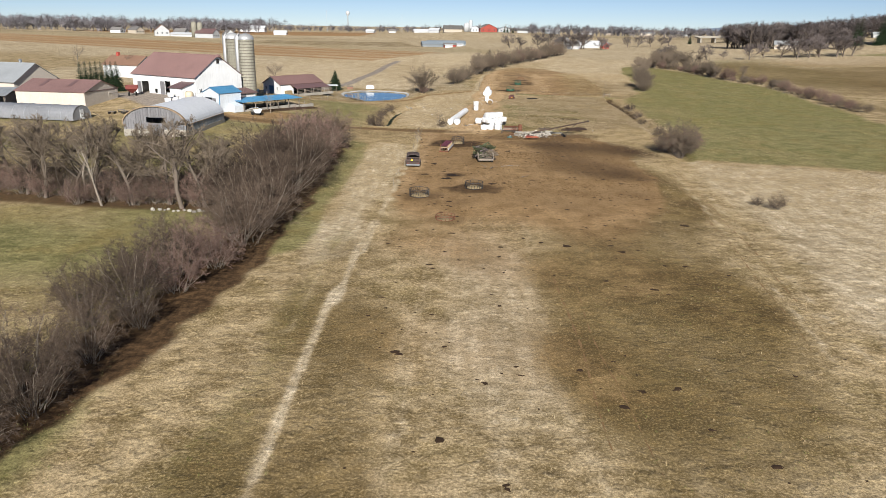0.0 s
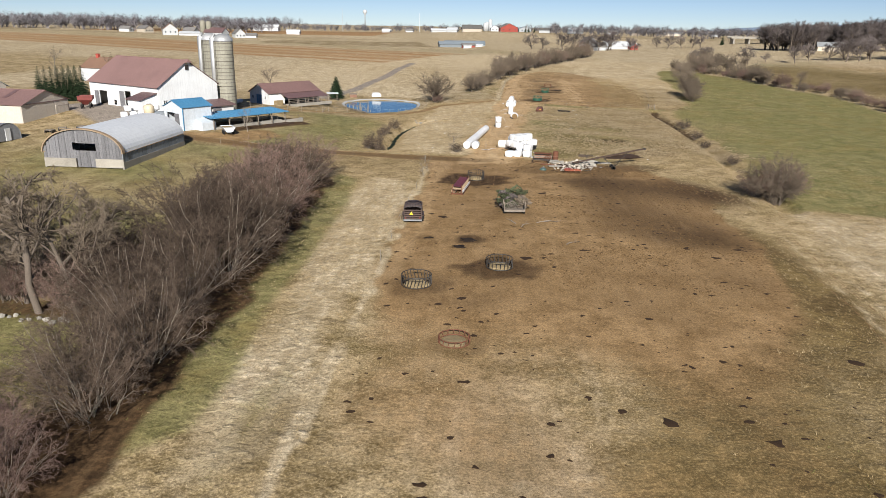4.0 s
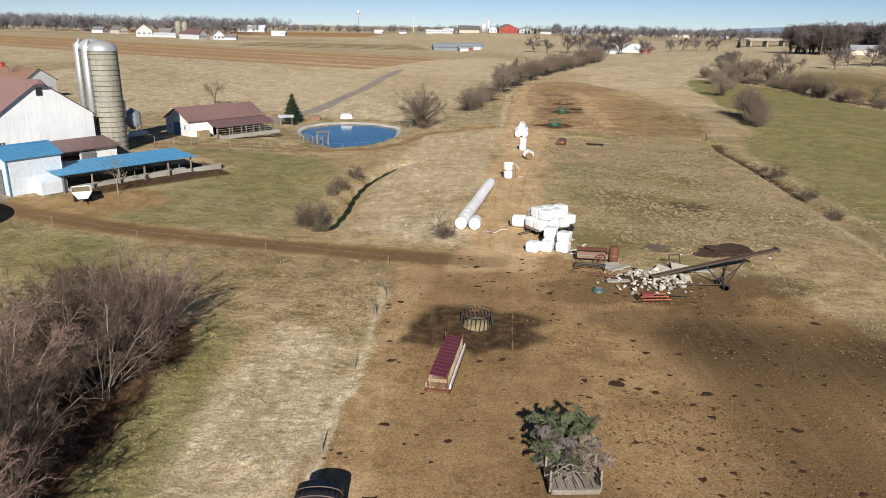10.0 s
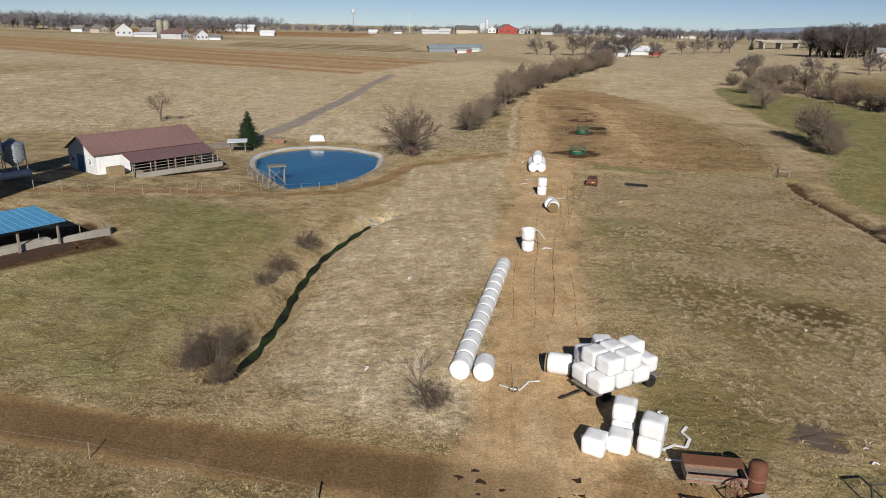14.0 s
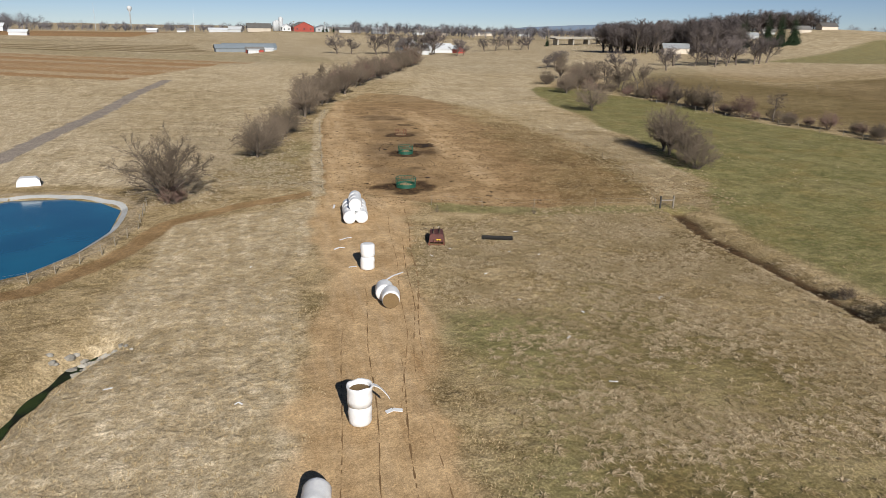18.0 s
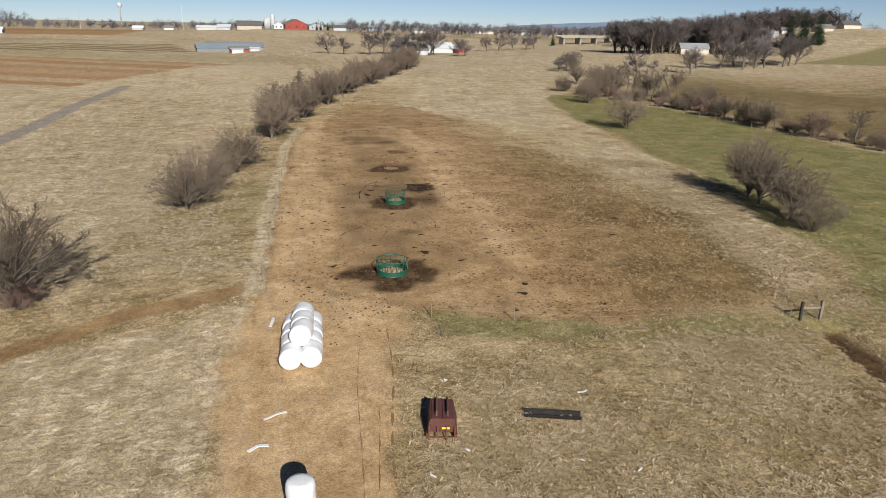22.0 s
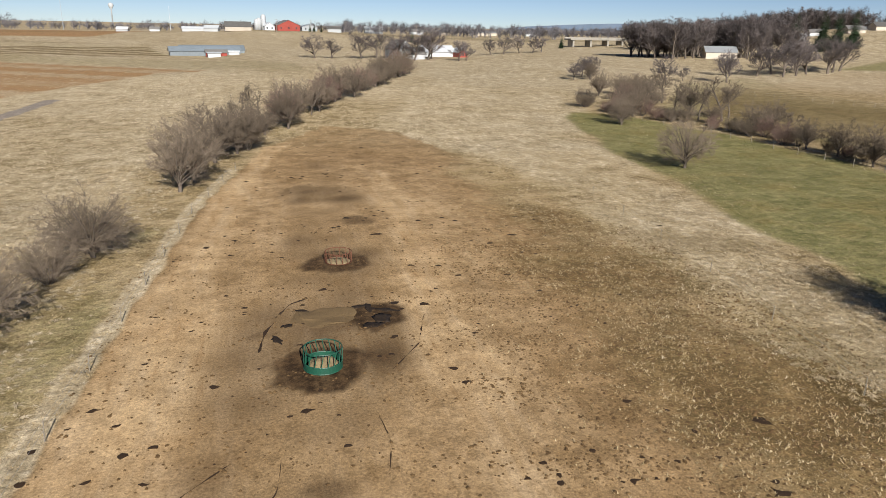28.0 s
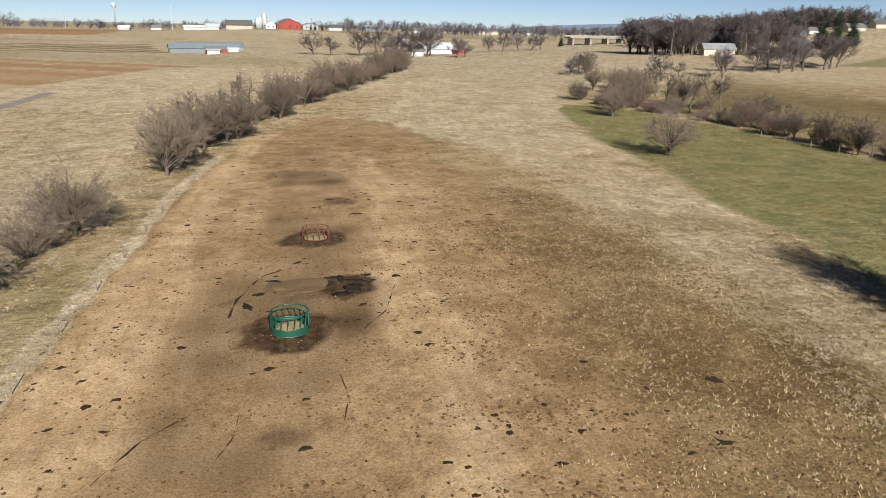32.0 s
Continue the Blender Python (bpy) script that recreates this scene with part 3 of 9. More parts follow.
    mud = np.maximum(mud, (0.22 + 0.16 * w1) * step(inside_dist(x, y, [(7, 84), (10, 112), (28, 112), (26, 88), (18, 76)]) + 2 * w1, -3, 3))
    mud = np.maximum(mud, (0.34 + 0.22 * w1 + 0.10 * w2) * (1 - step(np.hypot((x - 1.0) / 1.1, (y - 87) / 1.3) + 1.5 * w1, 4.5, 10)))
    # ditch darker along its bed, fading out towards the banks
    mud = np.maximum(mud, 0.85 * (1 - step(line_dist(x, y, DITCH) + 0.2 * w2, 0.4, 1.5)) * step(y, 160, 175))
    mud = np.maximum(mud, (0.46 + 0.12 * w1) * (1 - step(lane_c + 0.2 * w2, 1.2, 2.5)))
    # leaf litter and soil under hedgerow and trees, their shade put into the colour
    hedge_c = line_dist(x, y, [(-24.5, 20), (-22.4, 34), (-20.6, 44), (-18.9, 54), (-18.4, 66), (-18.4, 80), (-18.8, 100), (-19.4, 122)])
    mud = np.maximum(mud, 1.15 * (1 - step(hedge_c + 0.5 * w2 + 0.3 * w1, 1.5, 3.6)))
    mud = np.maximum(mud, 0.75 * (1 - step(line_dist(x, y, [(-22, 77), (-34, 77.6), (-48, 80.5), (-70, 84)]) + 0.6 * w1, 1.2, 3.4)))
    mud = np.maximum(mud, 0.95 * step(inside_dist(x, y, [(-41.9, 158.6), (-30.5, 175.1), (-36.2, 181.1), (-48.8, 163)]) + 0.5 * w1, -0.8, 0.8))
    # green grass
    gfield = [(40, 112), (42.5, 130), (46, 152), (50, 190), (53, 212), (60, 225), (69.5, 262), (73.5, 289), (80, 329), (86, 352), (92, 366), (102, 358), (108, 332), (110, 300), (113, 262), (106, 190), (92, 120), (66, 104)]
    green = step(inside_dist(x, y, gfield) + 0.8 * w1, -1.5, 1.5) * (0.85 + 0.10 * w1)
    green = np.maximum(green, 0.75 * step(inside_dist(x, y, [(-16.6, 58), (-13.2, 62), (-12.8, 90), (-13.2, 124), (-17, 128), (-19, 110)]) + 0.5 * w1, -0.9, 0.9))
    green = np.maximum(green, (0.62 + 0.20 * w1) * step(inside_dist(x, y, [(-120, 8), (-20, 8), (-20, 60), (-25, 76), (-60, 80), (-120, 90)]) + w1, -2, 2))
    green = np.maximum(green, (0.54 + 0.28 * w1) * step(inside_dist(x, y, [(-110, 84), (-22, 80), (-19, 128), (-30, 143), (-50, 150), (-110, 150)]) + w1, -3, 3))
    green = np.maximum(green, (0.64 + 0.25 * w1) * step(inside_dist(x, y, [(-40, 150), (-16, 148), (-15, 170), (-20, 192), (-34, 194), (-47, 189), (-33, 178), (-36, 165)]) + w1, -3, 3))
    green = np.maximum(green, (0.42 + 0.2 * w1) * step(inside_dist(x, y, [(7.5, 14), (8.5, 62), (13, 72), (22, 66), (22, 14)]) + 1.5 * w1, -2.5, 2.5) * (1 - step(y, 66, 84)))
    green = np.maximum(green, (0.40 + 0.2 * w1) * step(inside_dist(x, y, [(-13, 14), (-12, 60), (-9.4, 72), (-9.3, 14)]) + 0.8 * w1, -1.5, 1.5))
    green = np.maximum(green, (0.52 + 0.3 * w1) * step(inside_dist(x, y, [(15, 143), (30, 150), (36, 170), (30, 196), (16, 190), (12, 160)]) + 2 * w1, -5, 4))
    green = np.maximum(green, (0.70 + 0.2 * w1) * (1 - step(np.abs(inside_dist(x, y, [(22, 218.5), (33, 214.5), (52, 213.5), (52, 216), (33, 217), (22, 221)]) - 0.5) + 0.4 * w2, 0.5, 1.6)))
    green = np.maximum(green, (0.40 + 0.25 * w1) * step(inside_dist(x, y, [(0, 236), (9.5, 234), (14, 285), (8, 285), (0, 262)]) + w1, -2, 2))
    green = np.maximum(green, 0.55 * (1 - step(np.hypot((x - 21.5) / 2.2, y - 141.6) + 0.6 * w1, 0.8, 2.6)))
    green = np.maximum(green, 0.85 * (1 - step(np.hypot((x - 67) / 1.2, (y - 240) / 1.5) + w1, 3, 6)))
    # far tilled ground and strips
    e = y - (403 - 0.47 * (x + 41))
    east = np.where(y < 490, -41 + (y - 403) * 0.345, np.minimum(-11 + (y - 490) * 2.0, 34))
    tilled = step(e, -1, 2) * step(east - x, -1.5, 1.5) * (1 - step(e, 118, 122))
    stripe = 0.5 + 0.5 * np.sign(np.sin(e * 0.22 + 0.6)) * (0.6 + 0.4 * np.sin(e * 0.085 + 0.4))
    tilled = tilled * np.clip(0.42 + 0.42 * stripe, 0, 1)
    tilled = np.maximum(tilled, 0.9 * step(inside_dist(x, y, [(-420, 830), (-94, 800), (-70, 1000), (-420, 1000)]), -6, 6))
    tilled = np.maximum(tilled, 0.33 * step(inside_dist(x, y, [(184, 366), (172, 410), (215, 440), (262, 470), (300, 420), (240, 380)]), -3, 3))
    green = np.maximum(green, 0.7 * step(inside_dist(x, y, [(262, 474), (320, 506), (420, 560), (560, 500), (330, 440)]), -4, 4))
    green = np.maximum(green, 0.45 * step(inside_dist(x, y, [(118, 330), (112, 362), (160, 430), (200, 450), (180, 366), (170, 300), (130, 230), (122, 260)]), -4, 4) * (1 + 0.4 * w3))
    green = np.maximum(green, 0.35 * step(e, 122, 126) * (1 - step(e, 170, 174)) * step(40 - x, -2, 2))
    green = np.maximum(green, 0.30 * step(np.sin(0.021 * (y + 0.3 * x) + 1.0), 0.3, 0.7) * step(y, 640, 700))
    dark = 0.9 * step(inside_dist(x, y, [(-160, 600), (-15, 583), (-24, 612), (-40, 684), (-170, 660)]), -3, 3) * np.clip(0.55 + 0.6 * np.sin(e * 0.35), 0, 1)
    dark = np.maximum(dark, 0.4 * step(np.sin(0.03 * (y + 0.25 * x)) - 0.6, 0, 0.2) * step(y, 690, 720))
    dark = np.maximum(dark, 0.42 * step(inside_dist(x, y, [(150, 411), (176, 419), (184, 366), (190, 300), (168, 330)]), -3, 3))
    dark = np.maximum(dark, 0.45 * (1 - step(np.abs(line_dist(x, y, [(118, 190), (121, 256), (119, 300), (117, 335), (108, 372)])), 3, 9)))
    dark = np.maximum(dark, (0.58 + 0.15 * w3) * step(inside_dist(x, y, [(120, 230), (123, 300), (122, 360), (150, 400), (172, 405), (184, 362), (240, 376), (300, 416), (420, 470), (420, 300), (200, 200)]), -4, 4))
    # pale tracks, roadway, gravel
    pale, track = np.zeros_like(x), np.zeros_like(x)
    for pts, wd, k in (([(-8.8, 20), (-8.6, 34), (-8.6, 40.6), (-8.4, 50), (-8.0, 58), (-7.5, 66), (-6.9, 77.5), (-5.9, 97), (-5.2, 121), (-4.8, 134)], 0.40, 1.1), ([(-10.6, 44), (-10.2, 60), (-8.8, 78), (-7.6, 97), (-6.6, 121)], 0.3, 0.35), ([(25, 40), (28, 62), (31.5, 85), (34, 104), (35, 118)], 0.3, 0.45), ([(27.2, 40), (30, 62), (33.2, 85), (35.5, 104), (36.5, 118)], 0.3, 0.45), ([(10.0, 228), (10.8, 240), (14.9, 290), (18.5, 312)], 0.9, 1.4)):
        track = np.maximum(track, k * (1 - step(line_dist(x, y, pts) + 0.16 * w2 + 0.1 * w1, wd * 0.35, wd * 1.25)))
    pale = np.maximum(pale, 0.85 * step(inside_dist(x, y, [(-13.0, 56), (-8.4, 60), (-6.8, 90), (-5.6, 124), (-12, 126), (-13.6, 110)]) + w1, -2, 2))
    pale = np.maximum(pale, 0.8 * step(inside_dist(x, y, [(26, 14), (29.5, 44), (32, 63), (35, 83), (37.4, 112), (62, 103), (80, 90), (80, 14)]) + 1.5 * w1, -3, 3))
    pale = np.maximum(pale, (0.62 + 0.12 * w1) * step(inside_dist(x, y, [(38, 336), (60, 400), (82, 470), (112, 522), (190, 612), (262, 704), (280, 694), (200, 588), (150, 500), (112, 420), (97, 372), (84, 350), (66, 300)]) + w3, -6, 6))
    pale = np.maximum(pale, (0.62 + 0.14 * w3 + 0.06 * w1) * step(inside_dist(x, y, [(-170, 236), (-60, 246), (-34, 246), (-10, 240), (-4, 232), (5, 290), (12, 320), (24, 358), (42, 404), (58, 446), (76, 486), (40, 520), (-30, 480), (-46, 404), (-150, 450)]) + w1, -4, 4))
    # farther out all ground pales: haze and grazing sunlight put into its colour
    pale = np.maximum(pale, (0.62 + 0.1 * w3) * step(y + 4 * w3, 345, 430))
    pale = np.maximum(pale, (0.60 + 0.2 * w1) * step(inside_dist(x, y, [(50, 218), (57, 262), (57, 300), (48, 345), (60, 400), (100, 372), (84, 340), (74, 290), (62, 226)]) + w1, -2, 2))
    pale = np.maximum(pale, (0.75 + 0.15 * w1) * step(inside_dist(x, y, [(-13, 150), (3, 144), (5, 180), (10, 226), (-5, 222), (-9, 200)]) + w1, -2, 2))
    pale = np.maximum(pale, (0.55 + 0.2 * w1) * step(inside_dist(x, y, [(-0.5, 24), (-0.5, 66), (3, 74), (7.5, 66), (8, 24)]) + 1.2 * w1, -2.5, 2.5))
    dark = np.maximum(dark, (0.74 + 0.22 * w1) * step(inside_dist(x, y, [(7, 20), (8.5, 62), (14, 80), (24, 104), (33, 106), (31, 83), (27.5, 62), (24, 40), (19, 20)]) + 1.5 * w1, -2.5, 2.5))
    dark = np.maximum(dark, (0.36 + 0.24 * w1) * step(inside_dist(x, y, [(14, 143), (40, 140), (46, 190), (48, 208), (34, 204), (18, 176)]) + 2 * w1, -4, 4))
    dark = np.maximum(dark, (0.82 + 0.26 * w1) * step(inside_dist(x, y, [(32, 219), (50, 217), (54, 236), (56, 262), (53, 285), (44, 288), (36, 250)]) + 1.5 * w1, -3, 3))
    lines = 0.5 + 0.5 * np.sin(1.35 * (x - 0.035 * y) + 0.8 * w1)
    pale = np.maximum(pale, 0.42 * step(lines, 0.72, 0.98) * step(inside_dist(x, y, [(-8, 14), (-7, 70), (-3, 100), (24, 104), (27, 62), (20, 14)]), -1, 3))
    dark = np.maximum(dark, (0.36 + 0.25 * w1) * step(inside_dist(x, y, [(-20, 126), (-5.5, 127), (-5.0, 140), (-17, 143), (-30, 145)]) + w1, -1.5, 1.5))
    dark = np.maximum(dark, (0.50 + 0.2 * w1) * step(inside_dist(x, y, [(-12.5, 14), (-12, 60), (-9, 66), (-4, 60), (-2.5, 14)]) + w1, -1.5, 1.5))
    track = np.clip(track * (0.85 + 0.45 * w1), 0, 1)
    pale, green, dark, dirt = np.maximum(pale, 1.4 * track), green * (1 - track), dark * (1 - track), dirt * (1 - 0.8 * track)
    lane = lane * (1 - track)
    gravel = 1 - step(line_dist(x, y, [(-41, 232), (-37, 245), (-34, 262), (-31.8, 305), (-29.6, 360), (-26.5, 407)]) + 0.3 * w2, 1.3, 2.4)
    gravel = np.maximum(gravel, step(inside_dist(x, y, [(-100, 172), (-78, 170), (-66, 160), (-58, 146), (-50, 147), (-49, 154), (-54, 164), (-60, 172), (-80, 186), (-100, 190)]) + w1, -1.5, 1.5))
    gravel = np.maximum(gravel, 0.9 * step(3.4 - np.abs(inside_dist(x, y, POND) + 1.2), 1.6, 3.0) * step(-inside_dist(x, y, POND), -1.5, 0.2) * 0.45)
    return [np.clip(v, 0, 1) for v in (dirt, mud, green, lane, tilled, pale, gravel, dark)]


m, n, l, p = nodes_of("ground")
pos = n.new("ShaderNodeNewGeometry").outputs["Position"]
at = n.new("ShaderNodeAttribute"); at.attribute_name = "zone_a"
bt = n.new("ShaderNodeAttribute"); bt.attribute_name = "zone_b"
sa, sb = n.new("ShaderNodeSeparateColor"), n.new("ShaderNodeSeparateColor")
l.new(at.outputs["Color"], sa.inputs[0]); l.new(bt.outputs["Color"], sb.inputs[0])
Z = {"dirt": sa.outputs[0], "mud": sa.outputs[1], "green": sa.outputs[2], "lane": at.outputs["Alpha"], "tilled": sb.outputs[0], "pale": sb.outputs[1], "gravel": sb.outputs[2], "dark": bt.outputs["Alpha"]}
n_big, n_mid, n_clump, n_fine = noise_node(n, l, pos, 0.045, 5), noise_node(n, l, pos, 0.35, 6), noise_node(n, l, pos, 1.5, 5, 0.7), noise_node(n, l, pos, 7, 5, 0.7)
mixed = arith(n, l, "ADD", arith(n, l, "MULTIPLY", n_clump, 0.6), arith(n, l, "MULTIPLY", n_mid, 0.4))


def soft_mask(key, amount=1.1, width=0.32):
    v = arith(n, l, "ADD", Z[key], arith(n, l, "MULTIPLY", arith(n, l, "SUBTRACT", mixed, 0.5), amount))
    return arith(n, l, "MULTIPLY", ramp(n, l, v, 0.5 - width, 0.5 + width), ramp(n, l, Z[key], 0.01, 0.12))


mp = n.new("ShaderNodeMapping")
mp.inputs["Scale"].default_value = (1.3, 0.16, 1.0)
l.new(pos, mp.inputs["Vector"])
n_streak = noise_node(n, l, mp.outputs[0], 0.8, 5, 0.65)
warp = n.new("ShaderNodeTexNoise")
warp.inputs["Scale"].default_value, warp.inputs["Detail"].default_value = 1.1, 4
l.new(pos, warp.inputs["Vector"])
va = n.new("ShaderNodeVectorMath")
va.operation = "MULTIPLY_ADD"
va.inputs[1].default_value = (1.3, 1.3, 1.3)
l.new(warp.outputs["Color"], va.inputs[0]); l.new(pos, va.inputs[2])
vor = n.new("ShaderNodeTexVoronoi")
vor.inputs["Scale"].default_value = 1.55
l.new(va.outputs[0], vor.inputs["Vector"])
tuss = ramp(n, l, vor.outputs["Distance"], 0.12, 0.62, 1.0, 0.0)
vor2 = n.new("ShaderNodeTexVoronoi")
vor2.inputs["Scale"].default_value = 2.3
l.new(va.outputs[0], vor2.inputs["Vector"])
pock = ramp(n, l, vor2.outputs["Distance"], 0.10, 0.42, 1.0, 0.0)
vor3 = n.new("ShaderNodeTexVoronoi")
vor3.inputs["Scale"].default_value = 0.72
l.new(va.outputs[0], vor3.inputs["Vector"])
hump = ramp(n, l, vor3.outputs["Distance"], 0.10, 0.60, 1.0, 0.0)
n_patch = noise_node(n, l, pos, 0.13, 6, 0.7)
grass = mix(n, l, ramp(n, l, n_mid, 0.3, 0.7), (0.315, 0.236, 0.124), (0.45, 0.352, 0.212))
gap = arith(n, l, "MULTIPLY", arith(n, l, "SUBTRACT", 1.0, tuss), ramp(n, l, n_mid, 0.30, 0.62, 0.85, 0.25))
grass = mix(n, l, gap, grass, (0.150, 0.104, 0.042))
grass = mix(n, l, ramp(n, l, n_patch, 0.46, 0.66, 0.0, 0.65), grass, (0.195, 0.145, 0.058))
grass = mix(n, l, ramp(n, l, n_fine, 0.45, 0.72, 0.0, 0.55), grass, (0.54, 0.43, 0.265))
grass = mix(n, l, ramp(n, l, n_fine, 0.30, 0.46, 0.5, 0.0), grass, (0.125, 0.084, 0.034))
# dry straw grass, paled and greyed to carry haze on the far fields
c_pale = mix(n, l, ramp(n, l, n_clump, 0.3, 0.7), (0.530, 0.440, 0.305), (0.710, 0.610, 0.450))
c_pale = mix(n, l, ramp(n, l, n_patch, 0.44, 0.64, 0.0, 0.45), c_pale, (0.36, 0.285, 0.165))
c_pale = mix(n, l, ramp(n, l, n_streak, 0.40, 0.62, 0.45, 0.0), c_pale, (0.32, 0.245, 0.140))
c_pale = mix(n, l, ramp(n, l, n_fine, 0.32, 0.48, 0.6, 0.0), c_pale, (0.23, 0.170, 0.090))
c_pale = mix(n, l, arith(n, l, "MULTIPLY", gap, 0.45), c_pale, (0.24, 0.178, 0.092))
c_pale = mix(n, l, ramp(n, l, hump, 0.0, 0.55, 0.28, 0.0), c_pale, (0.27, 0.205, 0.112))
c_green = mix(n, l, ramp(n, l, n_mid, 0.35, 0.65), (0.152, 0.148, 0.056), (0.218, 0.198, 0.086))
c_green = mix(n, l, ramp(n, l, n_clump, 0.45, 0.75, 0.0, 0.7), c_green, (0.300, 0.250, 0.122))
c_green = mix(n, l, ramp(n, l, n_patch, 0.46, 0.66, 0.0, 0.6), c_green, (0.235, 0.180, 0.068))
c_green = mix(n, l, ramp(n, l, n_fine, 0.30, 0.48, 0.5, 0.0), c_green, (0.080, 0.075, 0.024))
c_dirt = mix(n, l, ramp(n, l, n_mid, 0.3, 0.7), (0.228, 0.143, 0.066), (0.305, 0.201, 0.102))
c_dirt = mix(n, l, ramp(n, l, n_streak, 0.45, 0.68, 0.0, 0.3), c_dirt, (0.37, 0.252, 0.134))
c_dirt = mix(n, l, ramp(n, l, n_patch, 0.46, 0.66, 0.0, 0.38), c_dirt, (0.150, 0.088, 0.036))
c_dirt = mix(n, l, ramp(n, l, n_fine, 0.45, 0.75, 0.0, 0.5), c_dirt, (0.38, 0.248, 0.108))
# hoof pits coloured darker where the bump sinks, in patches
c_dirt = mix(n, l, arith(n, l, "MULTIPLY", pock, ramp(n, l, n_patch, 0.44, 0.66, 0.0, 0.45)), c_dirt, (0.098, 0.054, 0.022))
c_dirt = mix(n, l, ramp(n, l, n_fine, 0.28, 0.42, 0.6, 0.0), c_dirt, (0.115, 0.066, 0.028))
c_lane = mix(n, l, ramp(n, l, n_mid, 0.3, 0.7), (0.410, 0.278, 0.145), (0.480, 0.338, 0.188))
c_lane = mix(n, l, ramp(n, l, n_streak, 0.45, 0.68, 0.0, 0.45), c_lane, (0.540, 0.405, 0.255))
c_lane = mix(n, l, ramp(n, l, n_streak, 0.30, 0.42, 0.45, 0.0), c_lane, (0.245, 0.138, 0.056))
c_lane = mix(n, l, ramp(n, l, n_patch, 0.48, 0.68, 0.0, 0.35), c_lane, (0.300, 0.175, 0.072))
c_lane = mix(n, l, ramp(n, l, n_fine, 0.28, 0.42, 0.45, 0.0), c_lane, (0.235, 0.130, 0.052))
# mud colour, laid as painted shade under the hedgerow too
c_mud_shade = mix(n, l, ramp(n, l, n_clump, 0.3, 0.7), (0.034, 0.0195, 0.0095), (0.100, 0.060, 0.029))
c_mud_shade = mix(n, l, ramp(n, l, n_streak, 0.5, 0.7, 0.0, 0.5), c_mud_shade, (0.145, 0.093, 0.048))
c_till = mix(n, l, ramp(n, l, n_mid, 0.3, 0.7), (0.36, 0.215, 0.100), (0.28, 0.168, 0.080))
c_grav = mix(n, l, ramp(n, l, n_fine, 0.3, 0.7), (0.21, 0.178, 0.150), (0.33, 0.285, 0.24))
c_dark = mix(n, l, ramp(n, l, n_mid, 0.3, 0.7), (0.118, 0.082, 0.031), (0.185, 0.130, 0.054))
c_dark = mix(n, l, ramp(n, l, n_patch, 0.42, 0.62, 0.0, 0.6), c_dark, (0.098, 0.062, 0.024))
c_dark = mix(n, l, ramp(n, l, n_fine, 0.5, 0.72, 0.0, 0.7), c_dark, (0.345, 0.258, 0.128))
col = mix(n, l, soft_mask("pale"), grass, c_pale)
col = mix(n, l, soft_mask("green", 1.2, 0.4), col, c_green)
col = mix(n, l, soft_mask("tilled", 0.3), col, c_till)
col = mix(n, l, soft_mask("dark", 0.9, 0.36), col, c_dark)
col = mix(n, l, soft_mask("dirt", 0.7, 0.36), col, c_dirt)
col = mix(n, l, soft_mask("lane", 0.55, 0.36), col, c_lane)
col = mix(n, l, soft_mask("gravel", 0.6), col, c_grav)
col = mix(n, l, soft_mask("mud", 1.15, 0.36), col, c_mud_shade)
n_grain = noise_node(n, l, pos, 24, 4, 0.75)
tone = n.new("ShaderNodeHueSaturation")
bare = arith(n, l, "MINIMUM", arith(n, l, "ADD", arith(n, l, "MAXIMUM", Z["dirt"], Z["lane"]), Z["mud"]), 1.0)
speck = mix(n, l, arith(n, l, "MULTIPLY", bare, 0.3), ramp(n, l, n_grain, 0.36, 0.64, 0.70, 1.27), (0.98, 0.98, 0.98))
l.new(arith(n, l, "MULTIPLY", speck, arith(n, l, "MULTIPLY", ramp(n, l, n_fine, 0.36, 0.64, 0.80, 1.18), arith(n, l, "MULTIPLY", ramp(n, l, n_clump, 0.34, 0.66, 0.86, 1.12), ramp(n, l, n_mid, 0.34, 0.66, 0.92, 1.07)))), tone.inputs["Value"])
l.new(col, tone.inputs["Color"])
l.new(tone.outputs[0], p.inputs["Base Color"])
p.inputs["Roughness"].default_value = 0.95
p.inputs["Specular IOR Level"].default_value = 0.15
b = n.new("ShaderNodeBump")
b.inputs["Distance"].default_value = 0.18
high = arith(n, l, "ADD", n_clump, arith(n, l, "MULTIPLY", n_fine, 0.6))
high = arith(n, l, "ADD", high, arith(n, l, "MULTIPLY", arith(n, l, "SUBTRACT", 1.0, bare), arith(n, l, "ADD", arith(n, l, "MULTIPLY", tuss, 0.5), arith(n, l, "MULTIPLY", hump, 0.7))))
high = arith(n, l, "SUBTRACT", high, arith(n, l, "MULTIPLY", Z["dirt"], arith(n, l, "MULTIPLY", pock, 0.22)))
l.new(high, b.inputs["Height"])
l.new(arith(n, l, "SUBTRACT", 0.44, arith(n, l, "MULTIPLY", bare, 0.24)), b.inputs["Strength"])
l.new(b.outputs[0], p.inputs["Normal"])
MAT["ground"] = m

nx, ny = len(XS), len(YS)
ids = np.arange(nx * ny).reshape(ny, nx)
quads = np.stack([ids[:-1, :-1], ids[:-1, 1:], ids[1:, 1:], ids[1:, :-1]], -1).reshape(-1, 4)
me = bpy.data.meshes.new("ground")
me.vertices.add(nx * ny)
me.vertices.foreach_set("co", np.stack([FX, FY, land(FX, FY)], -1).astype(np.float32).ravel())
me.loops.add(len(quads) * 4)
me.loops.foreach_set("vertex_index", quads.astype(np.int32).ravel())
me.polygons.add(len(quads))
